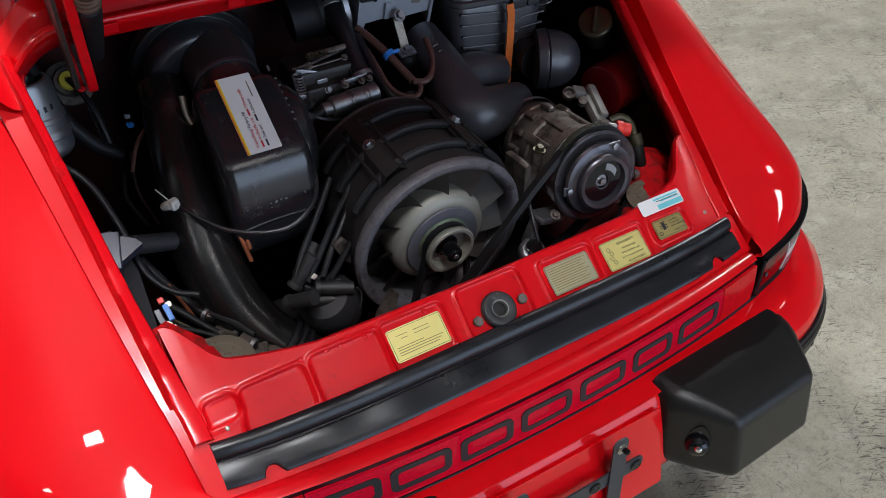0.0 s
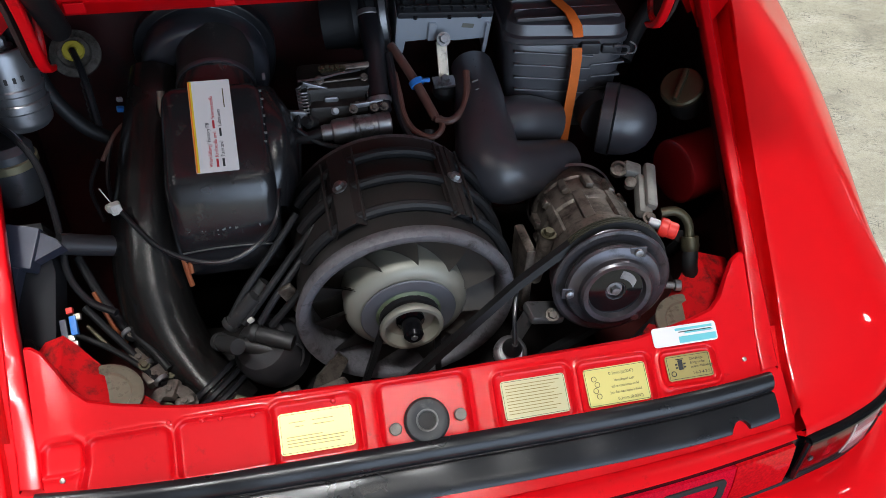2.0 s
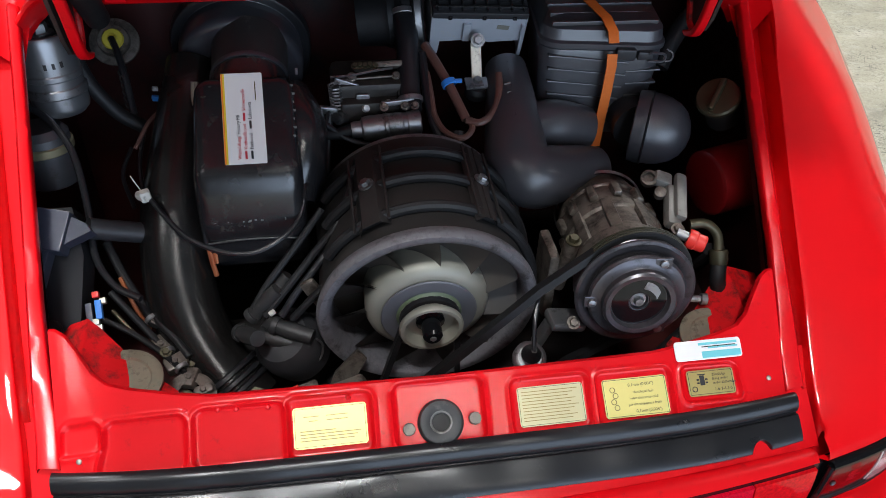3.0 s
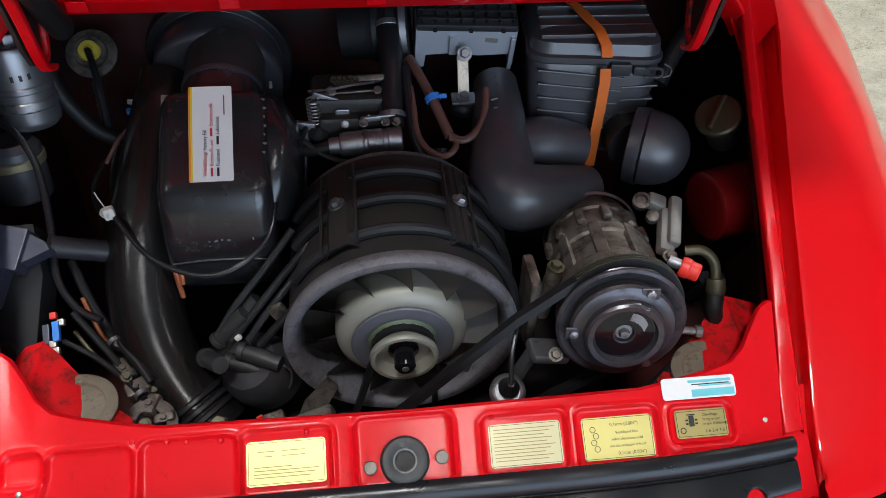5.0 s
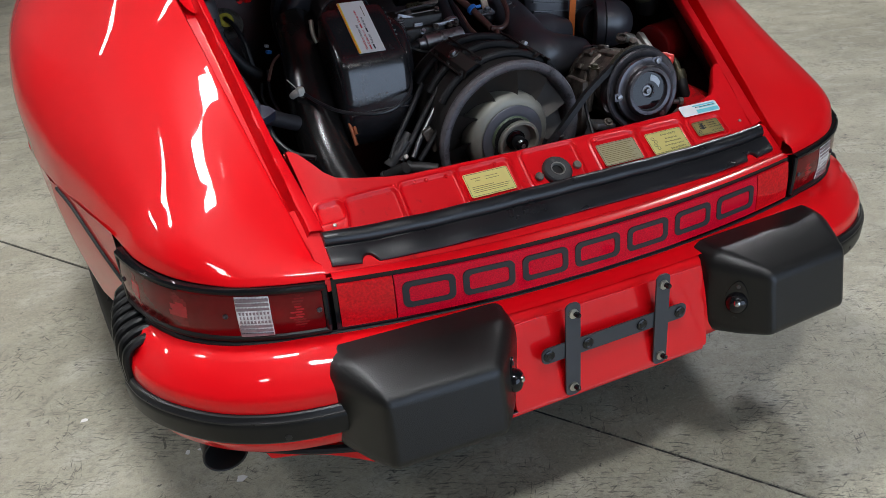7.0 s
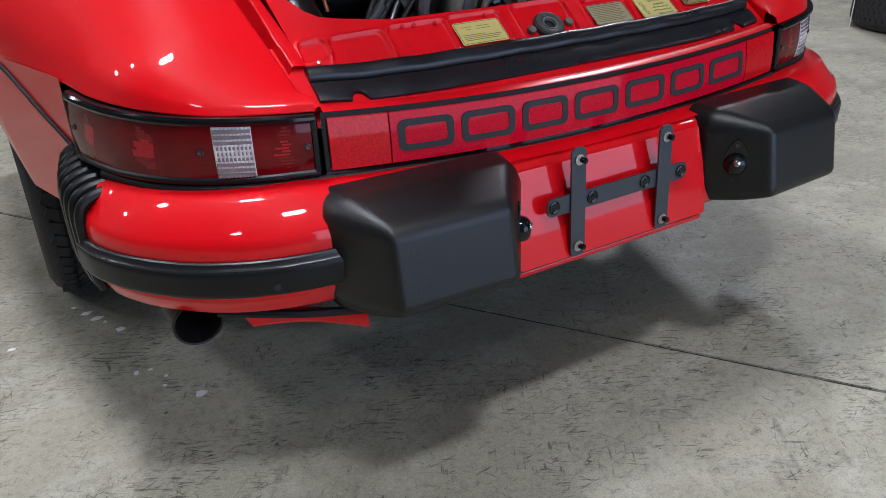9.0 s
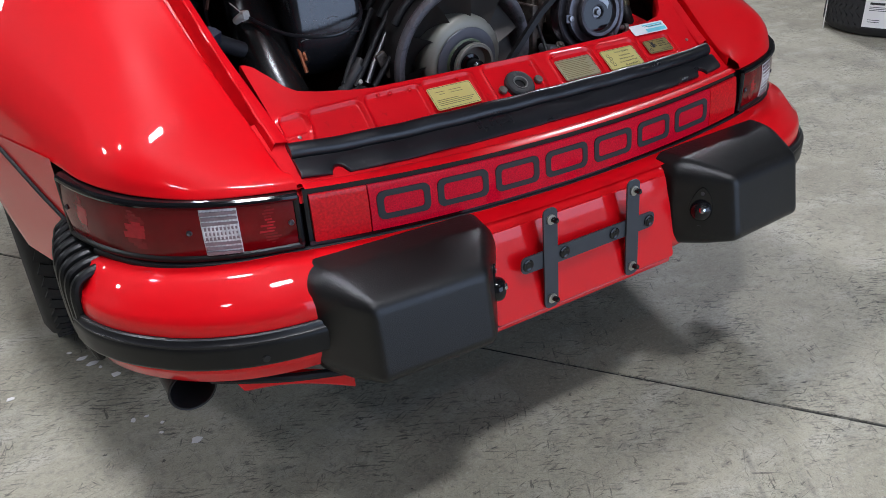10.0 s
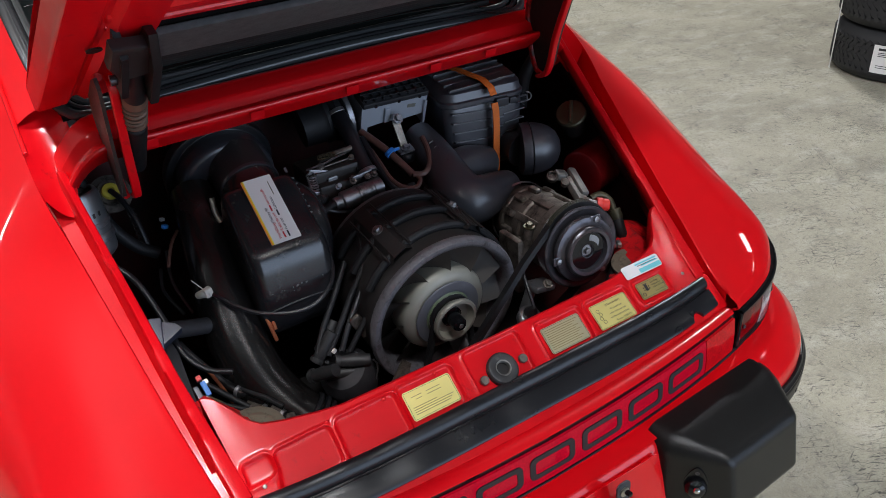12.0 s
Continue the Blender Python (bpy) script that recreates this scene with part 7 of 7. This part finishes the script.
for k, pts in enumerate((((-0.200, 0.290, 0.605), (-0.170, 0.305, 0.635), (-0.130, 0.328, 0.675), (-0.095, 0.345, 0.712), (-0.070, 0.40, 0.75)),
                         ((-0.178, 0.285, 0.608), (-0.155, 0.300, 0.635), (-0.118, 0.322, 0.672), (-0.088, 0.34, 0.70), (-0.06, 0.40, 0.74)),
                         ((-0.215, 0.300, 0.610), (-0.190, 0.320, 0.640), (-0.150, 0.345, 0.680), (-0.115, 0.37, 0.715)),
                         ((-0.165, 0.285, 0.600), (-0.145, 0.290, 0.62), (-0.115, 0.30, 0.65), (-0.09, 0.32, 0.68)))):
    part("plug_lead", tube(pts, 0.0052, 10), (RUBBER_MATT, RUBBER, RUBBER_MATT, RUBBER_MATT)[k], dist, "thick plug lead")
part("lead_clamp", block((0.009, 0.006, 0.007), place(-0.190, 0.288, 0.612, (1, 0.3, 0.6)), 0.002), WHITE_PLASTIC, dist)
part("orange_cable", tube([(-0.262, 0.385, 0.705), (-0.268, 0.372, 0.685), (-0.266, 0.358, 0.66), (-0.262, 0.35, 0.63)], 0.0035, 8).join(tube([(-0.255, 0.385, 0.705), (-0.260, 0.370, 0.685), (-0.259, 0.352, 0.65)], 0.003, 8)), COPPER, car, "orange-brown cable pair")
# alternator bracket and lower engine clutter
low = part("engine_tin", block((0.62, 0.30, 0.02), pose(0.0, 0.30, 0.44), 0.004), BLACK_PAINT, car, "black engine cover plate")
part("bracket", prism([(0, 0), (0.03, 0.006), (0.044, 0.045), (0.030, 0.056), (0.004, 0.02)], 0.006, axes((-0.122, 0.240, 0.515), (1, 0, -0.2), (0.2, 0.35, 1))), ALU_DIRTY, low, "pale alloy bracket under the fan")
part("bracket", block((0.05, 0.03, 0.02), place(-0.098, 0.200, 0.545, (1, 0.1, 0.3)), 0.006), ALU_DIRTY, low)
part("bracket", block((0.022, 0.010, 0.05), place(-0.132, 0.300, 0.630, (1, 0, 0.5)), 0.005), ALU_DIRTY, low)
part("red_mark", block((0.008, 0.004, 0.006), place(-0.165, 0.205, 0.555, (1, 0.3, 0.3)), 0.001), RED_CAP, low)
part("sender", lathe([(0.012, 0), (0.012, 0.012), (0.009, 0.014), (0.009, 0.024), (0.0, 0.025)], (-0.215, 0.205, 0.545), (0.1, -0.5, 0.85), 6), OLIVE, low)
part("sender_tip", lathe([(0.006, 0), (0.006, 0.014), (0.0, 0.016)], (-0.213, 0.192, 0.545), (0.1, -0.7, 0.6), 10), ALU_DIRTY, low)
unit = part("oil_sender", lathe([(0.016, -0.02), (0.021, -0.012), (0.022, 0.0), (0.019, 0.004), (0.016, 0.005), (0.015, 0.002), (0.009, 0.002), (0.008, 0.012), (0.0, 0.013)], (0.134, 0.180, 0.598), (0.0, -0.55, 0.83), 28), STEEL, car, "round metal oil pressure sender")
part("sender_boot", lathe([(0.012, 0), (0.013, 0.006), (0.008, 0.016), (0.004, 0.024)], (0.134, 0.179, 0.604), (0.0, -0.45, 0.88), 16), RUBBER, unit)
part("sender_wire", tube([(0.134, 0.168, 0.624), (0.137, 0.190, 0.652), (0.146, 0.215, 0.67)], 0.003, 8), RUBBER, unit)
for k, (a, b, r) in enumerate((((0.16, 0.165, 0.565), (0.30, 0.17, 0.575), 0.014), ((0.18, 0.15, 0.545), (0.32, 0.16, 0.58), 0.010), ((0.23, 0.15, 0.53), (0.36, 0.20, 0.60), 0.013), ((-0.30, 0.20, 0.53), (-0.24, 0.17, 0.52), 0.016), ((-0.08, 0.16, 0.56), (0.12, 0.155, 0.57), 0.009))):
    mid = tuple((p + q) / 2 - 0.01 * (i == 2) for i, (p, q) in enumerate(zip(a, b)))
    part("lower_hose", tube([a, mid, b], r, 12), (RUBBER, ALU_DIRTY, RUBBER_MATT, RUBBER_MATT, BLACK_PAINT)[k], car, "dark hose low in the engine bay")
for k, p in enumerate(((-0.300, 0.205, 0.560), (-0.318, 0.19, 0.575), (-0.285, 0.185, 0.565), (-0.33, 0.27, 0.575), (-0.30, 0.262, 0.555))):
    part("bolt", hexbolt(p, (0.2, -0.4, 0.9), 0.005, 0.005), OLIVE, low)
part("case_flange", lathe([(0.018, 0), (0.032, 0), (0.032, 0.006), (0.018, 0.008)], (-0.298, 0.215, 0.545), (0.2, -0.4, 0.9), 24, False), ALU_DIRTY, low)

# castings, unions and wires low beside the heater duct
LOWER = [((-0.318, 0.262, 0.560), (0.030, 0.022, 0.018), 25, ALU_DIRTY), ((-0.300, 0.238, 0.556), (0.022, 0.028, 0.014), -20, ALU_DIRTY), ((-0.338, 0.290, 0.566), (0.018, 0.030, 0.016), 40, ALU_DIRTY),
         ((-0.282, 0.222, 0.548), (0.026, 0.014, 0.012), 10, ALU_DIRTY), ((-0.345, 0.318, 0.585), (0.024, 0.018, 0.014), -35, BOOT), ((-0.150, 0.205, 0.548), (0.030, 0.018, 0.016), 15, ALU_DIRTY)]
for at, size, turn, mt in LOWER:
    c = part("casting", block(size, pose(*at, 12, -8, turn), 0.004), mt, low, "small cast engine bracket")
    part("bolt", hexbolt((at[0], at[1] - 0.004, at[2] + size[2] / 2), (0.1, -0.3, 0.95), 0.004, 0.004), ALU_DIRTY, c)
for k, pts in enumerate((((-0.405, 0.40, 0.66), (-0.385, 0.365, 0.63), (-0.362, 0.335, 0.600), (-0.345, 0.315, 0.585)), ((-0.40, 0.345, 0.62), (-0.375, 0.322, 0.598), (-0.350, 0.300, 0.575), (-0.325, 0.270, 0.565)),
                         ((-0.41, 0.315, 0.60), (-0.372, 0.298, 0.585), (-0.335, 0.272, 0.570), (-0.305, 0.240, 0.566)), ((-0.355, 0.34, 0.60), (-0.340, 0.31, 0.592), (-0.318, 0.285, 0.582), (-0.300, 0.262, 0.57)))):
    part("loom_branch", tube(pts, (0.006, 0.005, 0.004, 0.005)[k], 10), RUBBER_MATT, car, "wiring branch beside the heater duct")
for k, p in enumerate(((-0.352, 0.320, 0.592), (-0.330, 0.276, 0.572), (-0.310, 0.246, 0.572))):
    part("hose_clamp", lathe([(0.008, 0), (0.0095, 0.001), (0.0095, 0.006), (0.008, 0.007)], p, (0.5, -0.7, -0.3), 18, False), STEEL, low)
# small parts on the throttle body
for k, (p, r, h, d, mt) in enumerate((((-0.060, 0.556, 0.806), 0.007, 0.012, (0, -0.7, 0.7), ALU_DIRTY), ((0.004, 0.556, 0.806), 0.006, 0.010, (0, -0.7, 0.7), ALU_DIRTY), ((0.012, 0.540, 0.786), 0.009, 0.012, (0.2, -0.8, 0.5), BLACK_PAINT),
                                     ((-0.044, 0.528, 0.772), 0.006, 0.016, (0.1, -0.8, 0.5), STEEL), ((-0.075, 0.520, 0.760), 0.010, 0.020, (-0.6, -0.5, 0.5), BOOT), ((-0.010, 0.530, 0.778), 0.005, 0.010, (0, -0.8, 0.6), STEEL))):
    part("fitting", lathe([(r, 0), (r, h * 0.6), (r * 0.7, h * 0.65), (r * 0.7, h), (0.0, h)], p, d, 16), mt, tb)
part("throttle_cable", tube([(-0.090, 0.545, 0.815), (-0.060, 0.535, 0.822), (-0.030, 0.545, 0.822), (0.0, 0.565, 0.815)], 0.0018, 6), STEEL, tb)
part("vacuum_lead", tube([(-0.10, 0.50, 0.765), (-0.07, 0.485, 0.748), (-0.03, 0.478, 0.738), (0.02, 0.475, 0.735), (0.06, 0.472, 0.735)], 0.004, 8), RUBBER, tb)
# moulded teeth along the seams of the intake pipe and the blower housing
for k in range(8):
    f = k / 7
    p = Vector((0.163 + 0.006 * f * f, 0.525 - 0.110 * f, 0.8035 - 0.035 * f - 0.004 * f * f))
    # pale tooth colour stands in for glints along the seam
    part("seam_tooth", block((0.0065 if k % 3 else 0.010, 0.0022, 0.0030), place(*p, (1, 0.15, 0.2)), 0.0006), SCUFF_GLINT, ypipe)
for k in range(7):
    f = k / 6
    p = Vector((-0.1430, 0.474 - 0.062 * f, 0.8430 - 0.039 * f))
    part("seam_tooth", block((0.008 if k % 2 else 0.005, 0.0020, 0.0028), place(*p, (1, -0.1, 0.0)), 0.0005), SCUFF_GLINT, blower)

# ---- the garage ----
DOOR = 128.0
# floor in two slabs with a joint between them
J0, J1 = Vector((-1.10, 1.80)), Vector((0.424, -0.37))
jd = (J1 - J0).normalized()
jn = Vector((-jd.y, jd.x))
A, B = J0 - jd * 14, J1 + jd * 14
floor = Shape()
for sgn in (1, -1):
    p, q = A + jn * 0.0045 * sgn, B + jn * 0.0045 * sgn
    floor.add([(p.x, p.y, 0), (q.x, q.y, 0), ((q + jn * 16 * sgn).x, (q + jn * 16 * sgn).y, 0), ((p + jn * 16 * sgn).x, (p + jn * 16 * sgn).y, 0)], [(0, 1, 2, 3)])
    floor.add([(p.x, p.y, 0), (q.x, q.y, 0), (q.x, q.y, -0.02), (p.x, p.y, -0.02)], [(0, 1, 2, 3)])
fl = tagged(part("floor", floor, CONCRETE), "worn grey concrete garage floor with stains and scratches", "floor", kind="structure")
jt = Shape()
p, q = A - jn * 0.02, B - jn * 0.02
p2, q2 = A + jn * 0.02, B + jn * 0.02
jt.add([(p.x, p.y, -0.0035), (q.x, q.y, -0.0035), (q2.x, q2.y, -0.0035), (p2.x, p2.y, -0.0035)], [(0, 1, 2, 3)])
part("joint", jt, JOINT, fl, "dark filled joint in the floor")
for nm, size, at in (("wall_north", (16, 0.2, 4.6), (1, 9.1, 2.3)), ("wall_west", (0.2, 13.6, 4.6), (-7.1, 2.2, 2.3)), ("wall_east", (0.2, 13.6, 4.6), (9.1, 2.2, 2.3)),
                     ("wall_south", (6.5, 0.2, 4.6), (-3.75, -4.5, 2.3)), ("wall_south_east", (4.7, 0.2, 4.6), (6.65, -4.5, 2.3)), ("wall_lintel", (4.8, 0.2, 1.6), (1.9, -4.5, 3.8))):
    tagged(part(nm, block(size, pose(*at), 0), WALL), "plain grey painted garage wall", "wall", kind="structure")
# daylight in the open garage door behind the camera
dl = bpy.data.lights.new("door_daylight", "AREA")
dl.shape, dl.size, dl.size_y, dl.energy, dl.color = "RECTANGLE", 4.8, 3.0, DOOR, (0.61, 0.77, 1.0)
new("door_daylight", dl).matrix_basis = pose(1.9, -4.5, 1.5, 90)
tagged(part("ceiling", block((16.4, 15.4, 0.2), pose(1, 1.5, 4.7), 0), CEILING), "plain dark garage ceiling", "ceiling", kind="structure")

# ceiling lamps
# unseen fill among them: (-3.0, -2.4) brightens the left floor, (0.3, 5.0) adds sheen
LAMPS = [(-0.4, -1.6, 2.1, 0.8), (-0.75, 0.8, 2.8, 0.6), (0.7, -3.6, 0.1, 1.0), (5.4, -2.0, 0.2, 0.7), (-3.0, -2.4, 0.25, 0.6), (4.3, 3.3, 4.2, 0.7), (-3.1, 1.8, 0.9, 0.45), (-5.6, 3.2, 2.0, 0.6), (-4.7, 6.4, 0.8, 0.7), (0.3, 5.0, 1.2, 0.8)]
POWER = 36.0
for x, y, share, size in LAMPS:
    lamp = thing("ceiling_light", "white rectangular ceiling light, switched on", "ceiling light", "ceiling lights", at=(x, y, 4.56))
    part("housing", block((0.86 * size + 0.06, 0.46 * size + 0.06, 0.06), pose(0, 0, 0.01), 0.01), LAMP_BODY, lamp)
    part("diffuser", block((0.86 * size, 0.46 * size, 0.008), pose(0, 0, -0.025), 0.002), GLOW, lamp)
    ld = bpy.data.lights.new("ceiling_lamp", "AREA")
    ld.shape, ld.size, ld.size_y, ld.energy, ld.color = "RECTANGLE", 0.86 * size, 0.46 * size, POWER * share, (0.95, 0.98, 1.0)
    lo = new("lamp_source", ld)
    lo.matrix_basis = pose(0, 0, -0.035)
    lo.parent = lamp

# stacks of tyres with paper labels
def tyre_thing(at, turn, label):
    t = thing("tyre", label, "tyre", "stacked tyres", at=at)
    t.rotation_euler = (0, 0, turn)
    r = 0.325
    prof = [(0.205, 0.022), (0.235, 0.006), (0.270, 0.000), (0.300, 0.010), (0.316, 0.028)]
    for c in (0.062, 0.102, 0.142, 0.182):
        prof += [(r, c - 0.016), (r, c - 0.004), (r - 0.008, c - 0.0035), (r - 0.008, c + 0.0035), (r, c + 0.004)]
    prof += [(0.316, 0.216), (0.300, 0.234), (0.270, 0.244), (0.235, 0.238), (0.205, 0.222), (0.195, 0.20), (0.195, 0.044), (0.205, 0.022)]
    part("carcass", lathe(prof, (0, 0, 0), (0, 0, 1), 72, False), TYRE, t)
    tread = Shape()
    for k in range(58):
        for z, lean in ((0.062, 30), (0.102, 42), (0.142, -42), (0.182, -30)):
            a = k * 360 / 58 + z * 60 * (1 if lean > 0 else -1)
            tread.join(block((0.007, 0.020, 0.036), pose(0, 0, 0, 0, 0, a) @ pose(r - 0.0015, 0, z, lean), 0))
    part("tread", tread, TYRE, t, flip=False)
    a0, a1 = radians(-12), radians(18)
    lab = rings([[((r + 0.0035) * math.cos(a), (r + 0.0035) * math.sin(a), z) for z in (0.055, 0.19)] for a in np.linspace(a0, a1, 8)], False, False)
    tag = part("paper_label", lab, LABEL_WHITE, t, "white paper label with illegible print")
    for z0, z1, b0, b1 in ((0.165, 0.176, -8, 4), (0.152, 0.155, -8, 12), (0.144, 0.147, -8, 12), (0.136, 0.139, -8, 8), (0.075, 0.112, 9, 14), (0.090, 0.093, -8, 2), (0.080, 0.083, -8, 2)):
        bar = rings([[((r + 0.0042) * math.cos(radians(a)), (r + 0.0042) * math.sin(radians(a)), z) for z in (z0, z1)] for a in np.linspace(b0, b1, 5)], False, False)
        part("print_bar", bar, INK, tag)
    return t


for k in range(3):
    tyre_thing((3.44, 1.34, 0.246 * k), radians(-162 + 5 * k), "new black tyre with a white paper label, stacked on the floor" if k == 0 else "new black tyre with a white paper label on the stack")
tyre_thing((3.62, 0.62, 0.0), radians(-160), "new black tyre lying on the floor beside the stack")

# packing strap round the stack
a = radians(140)
tagged(part("packing_strap", rings([[(3.44 + (0.333 + dr) * math.cos(a + da), 1.34 + (0.333 + dr) * math.sin(a + da), z) for dr, da in ((0, -0.02), (0.001, -0.02), (0.001, 0.02), (0, 0.02))] for z in (0.0, 0.37, 0.742)]), LABEL_WHITE),
       "thin white plastic packing strap round the tyre stack", "strap")
# pale paint flakes on the floor behind the left wheel
random.seed(4)
FLAKES = [(-0.755, 0.762), (-0.733, 0.72), (-0.718, 0.685), (-0.705, 0.661), (-0.683, 0.611), (-0.662, 0.428), (-0.641, 0.391), (-0.687, 0.43), (-0.651, 0.361), (-0.886, 0.655), (-0.60, 0.30)]
for x, y in FLAKES:
    r = random.uniform(0.004, 0.010)
    out = [(r * random.uniform(0.5, 1.1) * math.cos(k * math.tau / 7) * 1.5, r * random.uniform(0.5, 1.1) * math.sin(k * math.tau / 7)) for k in range(7)]
    tagged(part("paint_flake", prism(out, 0.0012, pose(x, y, 0.0002, 0, 0, random.uniform(0, 180))), LABEL_WHITE), "small white paint flake on the concrete floor", "flake", "paint flakes")
